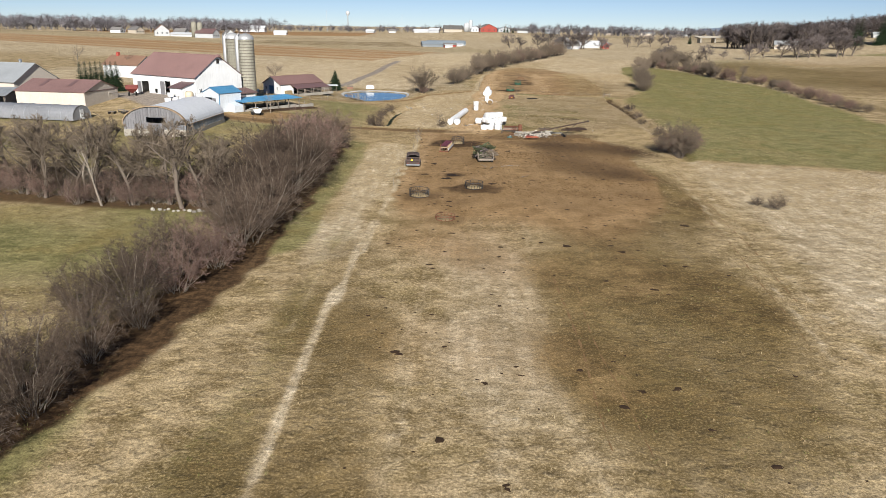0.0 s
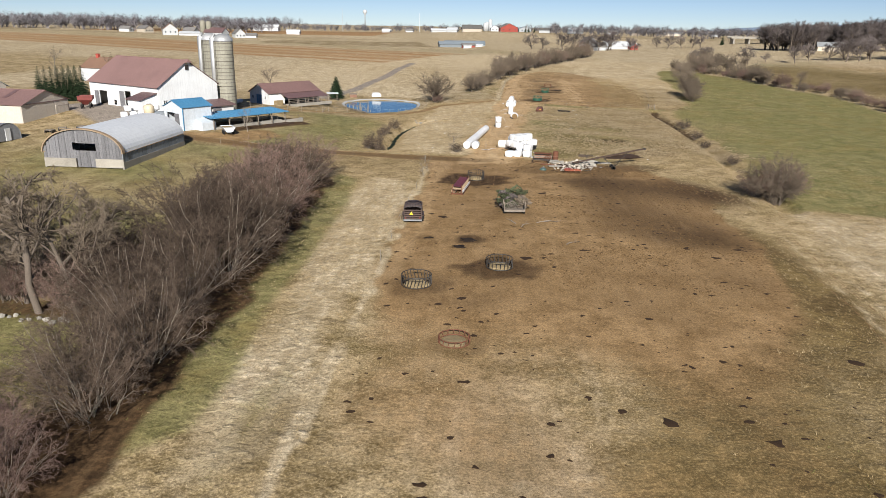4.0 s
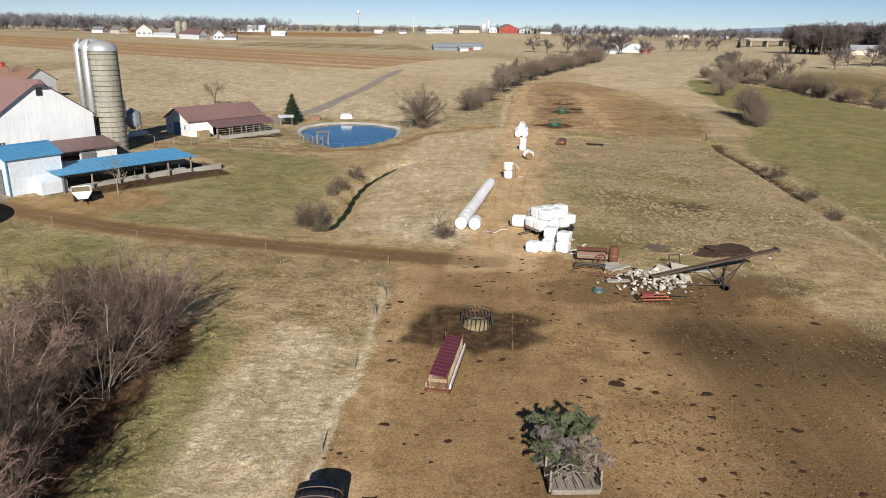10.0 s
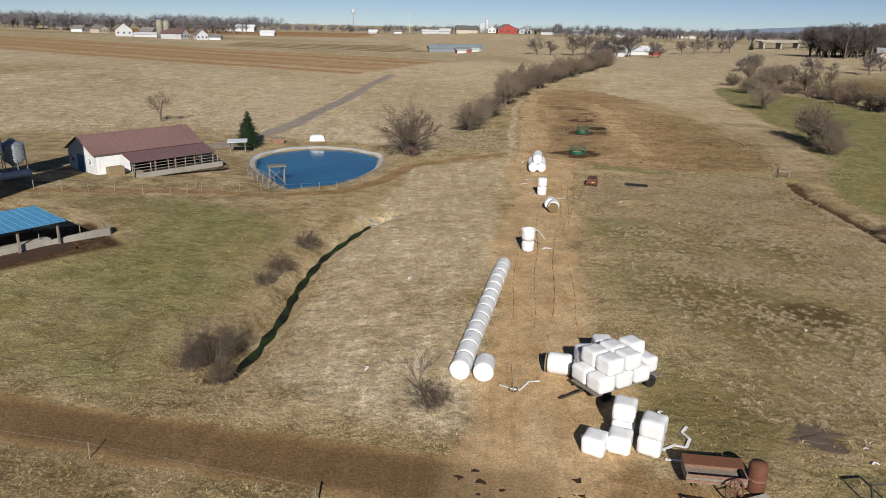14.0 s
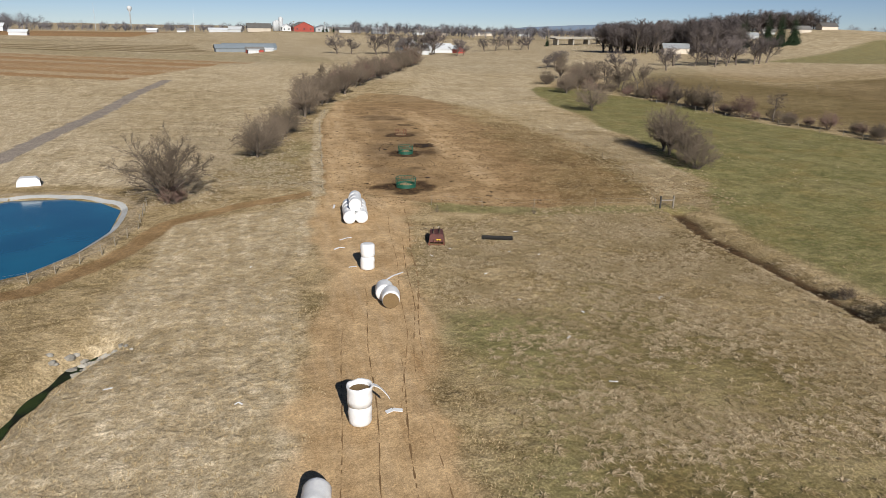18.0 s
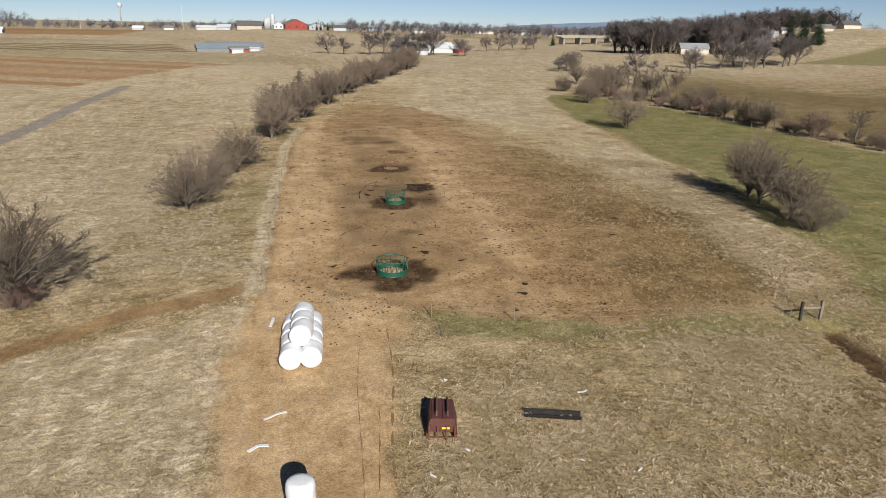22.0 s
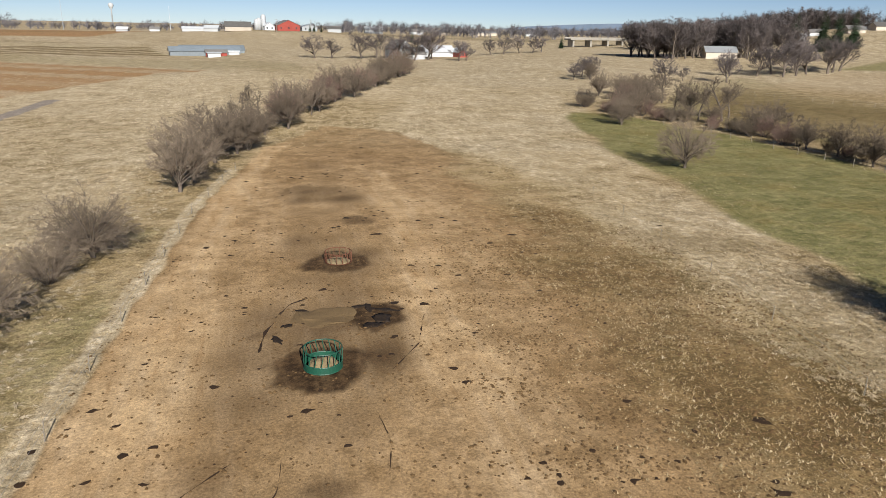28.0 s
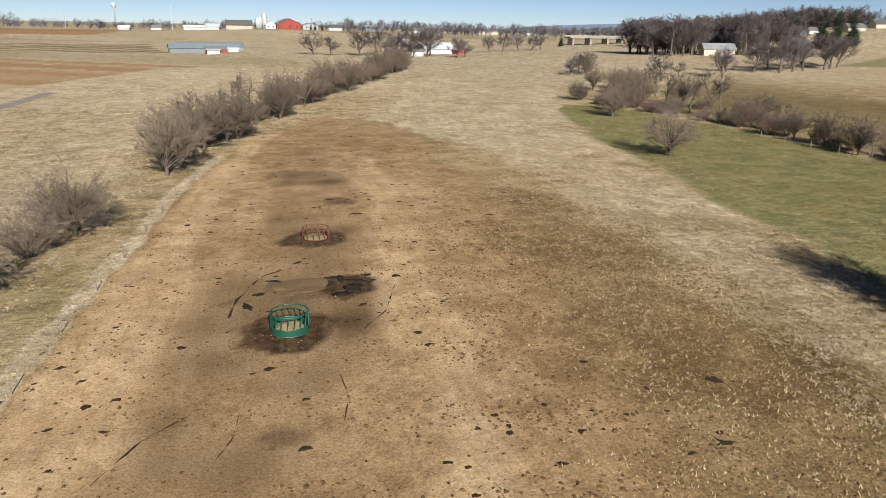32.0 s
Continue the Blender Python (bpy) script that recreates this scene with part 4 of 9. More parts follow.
me.polygons.foreach_set("loop_start", np.arange(0, len(quads) * 4, 4, dtype=np.int32))
me.polygons.foreach_set("use_smooth", np.ones(len(quads), bool))
me.update()
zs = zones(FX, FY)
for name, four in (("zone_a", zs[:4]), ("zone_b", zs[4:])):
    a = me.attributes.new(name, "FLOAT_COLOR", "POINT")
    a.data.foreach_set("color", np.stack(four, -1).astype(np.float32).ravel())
me.materials.append(MAT["ground"])
tagged(new("ground", me), "dry winter pasture with bare trodden earth and tracks", "ground", kind="structure")


# ---- building helpers ----
class Shape:
    """Collects faces; made into one mesh object by put()."""

    def __init__(self):
        self.v, self.f = [], []

    def poly(self, *pts):
        k = len(self.v)
        self.v += [tuple(p) for p in pts]
        self.f.append(tuple(range(k, k + len(pts))))
        return self

    def box(self, c, s, rz=0.0, rx=0.0, ry=0.0):
        m = pose(*c, rx, ry, rz)
        k = len(self.v)
        for sx, sy, sz in ((-1, -1, -1), (1, -1, -1), (1, 1, -1), (-1, 1, -1), (-1, -1, 1), (1, -1, 1), (1, 1, 1), (-1, 1, 1)):
            self.v.append(tuple(m @ Vector((sx * s[0] / 2, sy * s[1] / 2, sz * s[2] / 2))))
        self.f += [tuple(k + i for i in q) for q in ((0, 3, 2, 1), (4, 5, 6, 7), (0, 1, 5, 4), (1, 2, 6, 5), (2, 3, 7, 6), (3, 0, 4, 7))]
        return self

    def slab(self, a, b, c, d, t):
        """A sheet with corners a b c d and thickness t, below it."""
        a, b, c, d = map(Vector, (a, b, c, d))
        nrm = (b - a).cross(d - a).normalized() * t
        k = len(self.v)
        self.v += [tuple(q) for q in (a - nrm, b - nrm, c - nrm, d - nrm, a, b, c, d)]
        self.f += [tuple(k + i for i in q) for q in ((0, 3, 2, 1), (4, 5, 6, 7), (0, 1, 5, 4), (1, 2, 6, 5), (2, 3, 7, 6), (3, 0, 4, 7))]
        return self

    def prism(self, outline, y0, y1):
        """An outline of (x, z), counter-clockwise seen from -y, drawn out from y0 to y1."""
        k, c = len(self.v), len(outline)
        self.v += [(x, y0, z) for x, z in outline] + [(x, y1, z) for x, z in outline]
        self.f += [tuple(range(k, k + c)), tuple(range(k + 2 * c - 1, k + c - 1, -1))]
        self.f += [(k + i, k + c + i, k + c + (i + 1) % c, k + (i + 1) % c) for i in range(c)]
        return self

    def tube(self, pts, r, sides=6, r1=None, caps=True):
        pts = [Vector(p) for p in pts]
        k0, c = len(self.v), len(pts)
        for i, q in enumerate(pts):
            d = (pts[min(i + 1, c - 1)] - pts[max(i - 1, 0)]).normalized()
            u = d.orthogonal().normalized() if abs(d.z) > 0.9 else d.cross(Vector((0, 0, 1))).normalized()
            w = d.cross(u)
            rr = r if r1 is None else r + (r1 - r) * i / (c - 1)
            for s in range(sides):
                a = 2 * math.pi * s / sides
                self.v.append(tuple(q + u * math.cos(a) * rr + w * math.sin(a) * rr))
        for i in range(c - 1):
            for s in range(sides):
                a, b2 = k0 + i * sides + s, k0 + i * sides + (s + 1) % sides
                self.f.append((a, b2, b2 + sides, a + sides))
        if caps:
            self.f.append(tuple(range(k0 + sides - 1, k0 - 1, -1)))
            self.f.append(tuple(range(k0 + (c - 1) * sides, k0 + c * sides)))
        return self

    def lathe(self, prof, sides=24, at=(0, 0, 0), m=None):
        """Turns (r, z) pairs round the z axis."""
        k0 = len(self.v)
        for r, z in prof:
            for s in range(sides):
                a = 2 * math.pi * s / sides
                q = Vector((r * math.cos(a), r * math.sin(a), z))
                q = (m @ q) if m else q + Vector(at)
                self.v.append(tuple(q))
        for i in range(len(prof) - 1):
            for s in range(sides):
                a, b2 = k0 + i * sides + s, k0 + i * sides + (s + 1) % sides
                self.f.append((a, b2, b2 + sides, a + sides))
        if prof[0][0] > 0.001:
            self.f.append(tuple(range(k0 + sides - 1, k0 - 1, -1)))
        if prof[-1][0] > 0.001:
            self.f.append(tuple(range(k0 + (len(prof) - 1) * sides, k0 + len(prof) * sides)))
        return self

    def put(self, name, mat, parent=None, label="", smooth=False, at=None):
        me = bpy.data.meshes.new(name)
        me.from_pydata(self.v, [], self.f)
        me.materials.append(MAT[mat])
        if smooth:
            me.polygons.foreach_set("use_smooth", np.ones(len(me.polygons), bool))
        me.update()
        ob = new(name, me)
        if parent:
            ob.parent = parent
        if at is not None:
            ob.matrix_basis = at
        if label:
            ob["label"] = label
        return ob


def thing(name, x, y, rz=0.0, label="", category="", group="", z=None):
    """An Empty on the ground that carries the parts of a thing."""
    ob = new(name)
    ob.empty_display_size = 0.3
    ob.matrix_basis = pose(x, y, gz(x, y) if z is None else z, 0, 0, rz)
    return tagged(ob, label, category, group)


def share(ob, name, parent, m):
    """Another part on the same mesh."""
    o = new(name, ob.data)
    o.parent = parent
    o.matrix_basis = m
    return o


def wall(name, mat, parent, w, h, t, holes, m, top=None, label=""):
    """A wall in the local xz plane, from x=0 to w, with openings (x0, x1, z0, z1) cut right through; top: outline above h (gable)."""
    xs = sorted({0, w, *[v for q in holes for v in q[:2]]})
    zs = sorted({0, h, *[v for q in holes for v in q[2:4]]})
    s = Shape()
    for x0, x1 in zip(xs, xs[1:]):
        z_run = None
        for z0, z1 in list(zip(zs, zs[1:])) + [(None, None)]:
            solid = z0 is not None and not any(a <= (x0 + x1) / 2 <= b2 and c <= (z0 + z1) / 2 <= d for a, b2, c, d in [q[:4] for q in holes])
            if solid:
                z_run = [z0, z1] if z_run is None else [z_run[0], z1]
            elif z_run:
                s.box(((x0 + x1) / 2, t / 2, (z_run[0] + z_run[1]) / 2), (x1 - x0, t, z_run[1] - z_run[0]))
                z_run = None
    if top:
        s.prism(top, 0, t)
    return s.put(name, mat, parent, label, at=m)


def ribbed(name, mat, parent, a, b, c, d, t=0.06, pitch=0.9, rib=0.05, label=""):
    """A metal roof sheet a b (eave) c d (ridge) with standing ribs running from eave to ridge."""
    a, b, c, d = map(Vector, (a, b, c, d))
    nrm = (b - a).cross(d - a).normalized()
    sheet = Shape().slab(a, b, c, d, t).put(name, mat, parent, label)
    count = max(2, int((b - a).length / pitch))
    first = Shape().tube([a + nrm * rib * 0.5, d + nrm * rib * 0.5], rib * 0.7, 4).put("rib", mat, sheet)
    for i in range(1, count + 1):
        share(first, "rib", sheet, pose(*((b - a) * i / count)))
    return sheet


# ---- trees ----
class Tree:
    """Grows a bare tree: trunk and limbs in one shape, twigs in another."""

    def __init__(self, seed, fine, crook=0.22, deep=2):
        self.r, self.fine, self.crook, self.deep = random.Random(seed), fine, crook, deep
        self.trunk, self.crown = Shape(), Shape()

    def turn(self, d, angle):
        u = d.orthogonal().normalized()
        a = self.r.uniform(0, 6.283)
        axis = (u * math.cos(a) + d.cross(u) * math.sin(a)).normalized()
        return (d * math.cos(angle) + axis * math.sin(angle)).normalized()

    def limb(self, at, d, length, rad, level, plan, lift):
        r = self.r
        pts, q, dd = [at], at.copy(), d.copy()
        segs = 4 if level == 0 else (3 if level < 3 else 2)
        for _ in range(segs):
            dd = (self.turn(dd, r.uniform(0.05, self.crook)) + Vector((0, 0, lift))).normalized()
            q = q + dd * length / segs
            pts.append(q)
        target = self.trunk if level < self.deep else self.crown
        if level > 1 and level + 1 == len(plan):
            u = d.orthogonal().normalized() * rad
            w, k = d.cross(u), len(target.v)
            target.v += [tuple(at + u), tuple(at - u * 0.5 + w * 0.87), tuple(at - u * 0.5 - w * 0.87), tuple(pts[-1])]
            target.f += [(k, k + 1, k + 3), (k + 1, k + 2, k + 3), (k + 2, k, k + 3)]
            return
        target.tube(pts, rad, 6 if level == 0 else (5 if level == 1 else 3), rad * (0.5 if level < 2 else 0.3), caps=False)
        if level + 1 >= len(plan):
            return
        count, ratio, angle, low = plan[level + 1]
        for k in range(count):
            u = low + (1 - low) * (k + r.random()) / count
            i = min(int(u * segs), segs - 1)
            base = pts[i].lerp(pts[i + 1], u * segs - i)
            nd = self.turn((pts[i + 1] - pts[i]).normalized(), angle * r.uniform(0.6, 1.3))
            self.limb(base, nd, length * ratio * r.uniform(0.65, 1.2) * (1.15 - 0.45 * u), max(rad * (0.50 - 0.20 * u), self.fine), level + 1, plan, lift)

    def shapes(self):
        return self.trunk, self.crown


def make_tree(name, seed, height, rad, plan, lift=0.05, stems=1, lean=0.0, twig="twig", label="", category="tree", fine=0.014, bole=0.62, crook=0.22, deep=2, bark="bark", dome=None):
    t = Tree(seed, fine, crook, deep)
    for s in range(stems):
        a = 6.283 * s / stems + t.r.uniform(-0.4, 0.4)
        d = Vector((math.cos(a) * lean, math.sin(a) * lean, 1)).normalized()
        off = 0.05 * height * lean * t.r.random()
        t.limb(Vector((math.cos(a) * off, math.sin(a) * off, -0.15)), d, height * (bole if stems == 1 else t.r.uniform(0.5, 0.75)), rad, 0, plan, lift)
    if dome:
        # twigs crowd under an uneven dome: reach sideways, centre height and half height as shares of the tree's height
        top = max(q[2] for q in t.crown.v)
        for sh in (t.trunk, t.crown):
            for i, (x, y, z) in enumerate(sh.v):
                az = math.atan2(y, x)
                un = 1 + 0.10 * math.sin(2 * az + seed) + 0.08 * math.sin(5 * az + 2 * seed + 6 * z / top) + 0.05 * math.sin(9 * az - seed)
                dx, dz = math.hypot(x, y) / (dome[0] * top * un), (z - dome[1] * top) / (dome[2] * top * un)
                d = math.hypot(dx, dz)
                if d > 0.7 and z > 0.12 * top:
                    k = (0.7 + 0.3 * math.tanh((d - 0.7) / 0.45)) / d
                    sh.v[i] = (x * k, y * k, dome[1] * top + (z - dome[1] * top) * k)
    root = new(name)
    root.matrix_basis = pose(0, 0, -500)
    tagged(root, label, category)
    t.trunk.put("trunk", bark, root, smooth=True)
    t.crown.put("crown", twig, root)
    return root


def fan_tree(name, seed, height, reach, limbs, ring=0.0, low=1.75, bark="bark", twig="twig", label="", category="tree", fine=0.014, fan=0.50, sub=(11, 7, 6), thick=0.016, crook=0.30, knot=0.012):
    """A bare tree whose limbs fan out from low down and fill an uneven dome with fine twigs. ring: spread of the stems on the ground; low: how far down the dome reaches, radians from its top."""
    t = Tree(seed, fine, crook, 1)
    r = t.r
    mid, rad = Vector((0, 0, 0.50 * height)), Vector((reach * height, reach * height, 0.50 * height))
    if not ring:
        t.trunk.tube([(0, 0, -0.2), (0.01 * height, 0, 0.10 * height), (0, 0.01 * height, 0.22 * height)], thick * 1.9 * height, 7, thick * 1.2 * height, caps=False)
    for i in range(limbs):
        polar = low * math.sqrt((i + 0.5) / limbs) * r.uniform(0.92, 1.06)
        az = 2.39996 * i + r.uniform(-0.3, 0.3)
        un = r.uniform(0.62, 0.92) * (1 + 0.10 * math.sin(2 * az + seed) + 0.06 * math.sin(5 * az + 2 * seed))
        end = mid + Vector((math.sin(polar) * math.cos(az) * rad.x, math.sin(polar) * math.sin(az) * rad.y, math.cos(polar) * rad.z)) * un
        end.z = max(end.z, 0.10 * height)
        foot = Vector((math.cos(az) * ring, math.sin(az) * ring, 0)) * height * r.random() + Vector((0, 0, -0.1 if ring else r.uniform(0.05, 0.22) * height))
        bend = foot.lerp(end, 0.5) + Vector((r.uniform(-0.04, 0.04), r.uniform(-0.04, 0.04), r.uniform(0.02, 0.10))) * height
        pts = []
        for k in range(6):
            u = k / 5
            pts.append(foot * (1 - u) ** 2 + bend * 2 * u * (1 - u) + end * u * u + Vector((r.uniform(-1, 1), r.uniform(-1, 1), r.uniform(-1, 1))) * knot * height)
        span = (end - foot).length
        t.trunk.tube(pts, thick * height * r.uniform(0.55, 0.9), 5, fine * 1.2, caps=False)
        plan = [(0,), (0,), (sub[1], 0.50, fan, 0.15), (sub[2], 0.62, fan * 1.1, 0.10)]
        for j in range(sub[0]):
            u = 0.25 + 0.75 * (j + r.random()) / sub[0]
            a = min(int(u * 5), 4)
            base = pts[a].lerp(pts[a + 1], u * 5 - a)
            d = t.turn((pts[a + 1] - pts[a]).normalized(), fan * r.uniform(0.6, 1.5))
            t.limb(base, d, span * r.uniform(0.22, 0.42) * (1.25 - 0.6 * u), fine * 1.6, 1, plan, 0.03)
    root = new(name)
    root.matrix_basis = pose(0, 0, -500)
    tagged(root, label, category)
    t.trunk.put("trunk", bark, root, smooth=True)
    t.crown.put("crown", twig, root)
    return root


def conifer(name, seed, height, spread_r, label):
    r = random.Random(seed)
    root = new(name)
    tagged(root, label, "tree")
    Shape().tube([(0, 0, -0.2), (0, 0, height * 0.5), (0, 0, height)], height * 0.018, 6, 0.02).put("trunk", "bark", root)
    s = Shape()
    z = height * 0.04
    while z < height:
        u = z / height
        reach = spread_r * (1 - u) ** 0.85 + 0.08
        for k in range(int(7 + 9 * (1 - u))):
            a = r.uniform(0, 6.283)
            ln = reach * r.uniform(0.7, 1.1)
            droop = -0.25 + 0.5 * u
            tip = Vector((math.cos(a) * ln, math.sin(a) * ln, z + droop * ln))
            base = Vector((0, 0, z + 0.1 * ln))
            side = Vector((-math.sin(a), math.cos(a), 0))
            for j in range(5):
                v = (j + 0.6) / 5
                c = base.lerp(tip, v)
                w = 0.34 * ln * (1.1 - v) + 0.06
                for sg in (-1, 1):
                    s.tube([c, c + side * sg * w + (tip - base).normalized() * w * 0.7 + Vector((0, 0, -0.08 * w - 0.03))], 0.055 + 0.05 * w, 3, 0.008, caps=False)
            s.tube([base, tip], 0.04, 3, 0.01, caps=False)
        z += height * 0.028
    s.put("crown", "needles", root)
    return root


TALL = [(0,), (9, 0.62, 0.85, 0.25), (7, 0.55, 0.8, 0.2), (6, 0.52, 0.7, 0.15), (9, 0.7, 0.55, 0.1)]
SPARE = [(0,), (7, 0.6, 0.8, 0.3), (6, 0.5, 0.75, 0.2), (9, 0.7, 0.6, 0.15)]
FAR = [(0,), (10, 0.66, 0.8, 0.10), (7, 0.58, 0.75, 0.15), (6, 0.55, 0.7, 0.1), (5, 0.8, 0.55, 0.1)]
KIND = {
    "oak": [make_tree("tree", 10 + i, 10, 0.20, TALL, 0.05, label="bare brown deciduous tree with fine twigs in winter", fine=0.016, crook=0.34, dome=(0.48, 0.58, 0.46)) for i in range(3)],
    "round": [fan_tree("tree", 20 + i, 8, 0.62, 26, low=2.05, label="bare spreading tree with a wide crown of dense fine twigs", fine=0.012, fan=0.75) for i in range(3)],
    "bush": [fan_tree("bush", 30 + i, 7, 0.68, 28, ring=0.20, low=1.95, bark="bark_pale", twig="twig_near", label="dense leafless bush of thin grey-brown stems", category="bush", fine=0.010, fan=0.85, sub=(10, 6, 6), thick=0.008, crook=0.45, knot=0.022) for i in range(4)],
    "redbush": [fan_tree("bush", 40 + i, 6, 0.66, 26, ring=0.18, low=1.9, bark="bark_pale", twig="twig_red", label="leafless reddish-brown thicket bush", category="bush", fine=0.011, fan=0.80, sub=(10, 6, 6), thick=0.008, crook=0.42, knot=0.02) for i in range(3)],
    "farbush": [fan_tree("bush", 70 + i, 7, 0.66, 28, ring=0.10, low=1.95, twig=("twig", "twig_red")[i % 2], label="dense leafless thicket bush across the pasture", category="bush", fine=0.012, fan=0.75, thick=0.010) for i in range(4)],
    "thin": [make_tree("tree", 50 + i, 10, 0.15, SPARE, 0.10, label="tall thin bare tree with few upright limbs", fine=0.014, crook=0.32, deep=3, bark="bark_pale") for i in range(3)],
    "far": [make_tree("tree", 60 + i, 10, 0.22, FAR, 0.05, twig="twig_wood", label="bare brown tree far across the fields", fine=0.030, dome=(0.44, 0.58, 0.46)) for i in range(4)],
    "vase": [fan_tree("tree", 80 + i, 8, 0.52, 24, low=1.85, label="bare round-topped tree with fine upswept twigs", fine=0.012, fan=0.62) for i in range(3)],
}
TOP = {}
for key, roots in KIND.items():
    for ob in roots:
        TOP[ob] = max(v.co.z for ch in ob.children for v in ch.data.vertices)
plant = random.Random(7)


def grow(kind, x, y, h, group="", wide=1.0):
    """Plants one tree of that kind, h metres high."""
    src = plant.choice(KIND[kind])
    k = h / TOP[src]
    src.scale = (k * wide, k * wide, k)
    ob = copy_thing(src, pose(x, y, gz(x, y), 0, 0, plant.uniform(0, 360)))
    src.scale = (1, 1, 1)
    return tagged(ob, group=group)


# hedgerow beside the pasture, with a tall row turning off it
for x, y, h in [(-22.5, 24, 4.5), (-23, 29, 4.6), (-21.5, 33, 4.0), (-24, 36, 5), (-21.8, 39, 3.8), (-20.6, 44, 4.2), (-22.5, 47, 5.2), (-20.3, 51, 4.0), (-22, 54, 4.4), (-19.6, 57, 4.6), (-21.5, 60, 5.0), (-18.8, 63.5, 5.6), (-20.5, 66.5, 6.2), (-18.4, 70, 6.4), (-22.5, 71, 6.0), (-19.3, 75, 6.6), (-23, 77, 6.8), (-19.4, 80, 7.4), (-22.8, 83.5, 7.2), (-19.2, 86.5, 7.6), (-22.5, 90, 7.8), (-19.0, 93, 7.8), (-22.8, 97, 7.8), (-19.2, 100.5, 7.6), (-23, 104, 7.4), (-19.6, 107, 7.2), (-22.8, 111, 7.2), (-19.8, 114.5, 6.8), (-22.5, 118, 6.6), (-20.0, 121.5, 6.0), (-22.2, 125.5, 5.0)]:
    grow("bush" if plant.random() < 0.75 else "redbush", x + plant.uniform(-0.5, 0.5), y + plant.uniform(-1, 1), h * plant.uniform(0.72, 1.22), "hedgerow bushes", 1.05)
    if 40 < y < 62 or (y > 78 and int(y) % 2):
        grow("bush", x - 3.6 + plant.uniform(-1, 1), y + plant.uniform(-1, 1), h * plant.uniform(0.8, 1.0), "hedgerow bushes", 1.0)
for x, y, h in [(-27, 77, 9.5), (-29.5, 76.7, 10), (-31.5, 78.5, 9), (-35.6, 78, 10), (-38.8, 77.2, 9), (-41.5, 79.5, 10.5), (-43.5, 81, 9.7), (-47, 80.5, 10), (-50, 82, 9.5), (-54, 83, 10), (-58, 82, 9), (-63, 85, 10), (-68, 84, 9.5)]:
    grow("thin" if plant.random() < 0.4 else "oak", x, y, h * plant.uniform(0.92, 1.08), "tree row by the hoop barn")
for x, y, h in [(-26, 79, 6), (-30, 80, 5), (-33.5, 79, 4.6), (-37, 80.5, 5.5), (-40, 79, 4), (-45.5, 82, 5), (-49, 83.5, 5.5), (-53, 84.5, 5), (-57, 85, 5.5), (-62, 84.5, 5)]:
    grow("bush", x, y, h, "tree row by the hoop barn", 1.0)
    grow("redbush", x - 1.8, y - 1.2, h * 0.8, "tree row by the hoop barn", 1.0)
    grow("oak", x - 1.0, y + 1.6, 8.5 * plant.uniform(0.85, 1.1), "tree row by the hoop barn", 1.15)
# beside the creek, lane, ditch
for kind, x, y, h in [("bush", -15.0, 154.2, 3.6), ("bush", -13.9, 152.4, 2.0), ("bush", -15.9, 152.6, 2.2), ("bush", -13.9, 178.6, 2.6), ("bush", -14.9, 171.5, 2.4), ("bush", -15.4, 168.5, 1.8), ("thin", -0.9, 148, 3.6), ("bush", -0.4, 147.6, 2.0), ("thin", -4.6, 131, 2.6), ("thin", -4.9, 127, 2.4),
                      ("bush", 47.4, 182, 2.4), ("bush", 46.0, 169.5, 2.3), ("bush", 43.4, 142.5, 2.2), ("bush", 47.6, 187, 1.4), ("bush", 44.6, 160, 1.8), ("bush", 39.2, 80, 2.4), ("bush", 37.6, 82, 1.5)]:
    grow(kind, x, y, h)
# single trees in the pastures
for kind, x, y, h, w in [("farbush", 39.6, 117.5, 7.2, 1.05), ("farbush", 41.2, 119.5, 5.6, 1.0), ("farbush", 37.8, 118.5, 4.4, 1.0), ("vase", 67.2, 246.5, 8.2, 1.15), ("vase", 66.2, 243.2, 7.8, 1.1), ("round", 65.6, 237.5, 6.8, 1.0), ("farbush", 64.6, 233.2, 5.0, 1.1), ("round", 82.0, 303.4, 9.0, 1.05), ("round", 93.9, 345.0, 6.8, 1.0),
                         ("vase", -7.6, 231.5, 9.9, 1.3), ("farbush", -6.8, 231, 3.0, 1.0), ("round", 3.0, 255, 7.0, 1.1), ("round", 4.4, 262, 7.0, 1.1), ("round", 8.2, 276.7, 7.0, 1.25), ("farbush", 7.8, 278, 4.6, 1.1), ("farbush", 6.2, 271, 4.8, 1.0), ("oak", -62, 261, 6.6, 1.0), ("thin", -140, 275, 11, 1.0), ("thin", -118, 268, 10, 1.0), ("thin", -39.3, 160.0, 5.0, 1.0), ("thin", -57, 236, 4.5, 1.0)]:
    grow(kind, x, y, h, wide=w)
# belt of trees along the upper paddock
def along(pts, u):
    lens = [math.dist(a, b) for a, b in zip(pts, pts[1:])]
    d = u * sum(lens)
    for (a, b), ln in zip(zip(pts, pts[1:]), lens):
        if d <= ln:
            return a[0] + (b[0] - a[0]) * d / ln, a[1] + (b[1] - a[1]) * d / ln
        d -= ln
    return pts[-1]


BELT = [(13.1, 299.6), (17.1, 318), (28, 355), (45, 400), (60, 440), (78, 480)]
for i in range(40):
    u = i / 39
    x, y = along(BELT, u)
    if i == 0:
        grow("vase", x, y, 9.0, "tree belt", 1.0)
    else:
        grow(("farbush", "vase", "farbush", "oak", "round", "vase")[i % 6], x + plant.uniform(-3.5, 1.0), y + plant.uniform(-3, 3) + (2.5 if i < 4 else 0), (7.8 + 1.4 * u) * plant.choice((0.55, 0.8, 0.95, 1.05, 1.15)), "tree belt", 1.0)
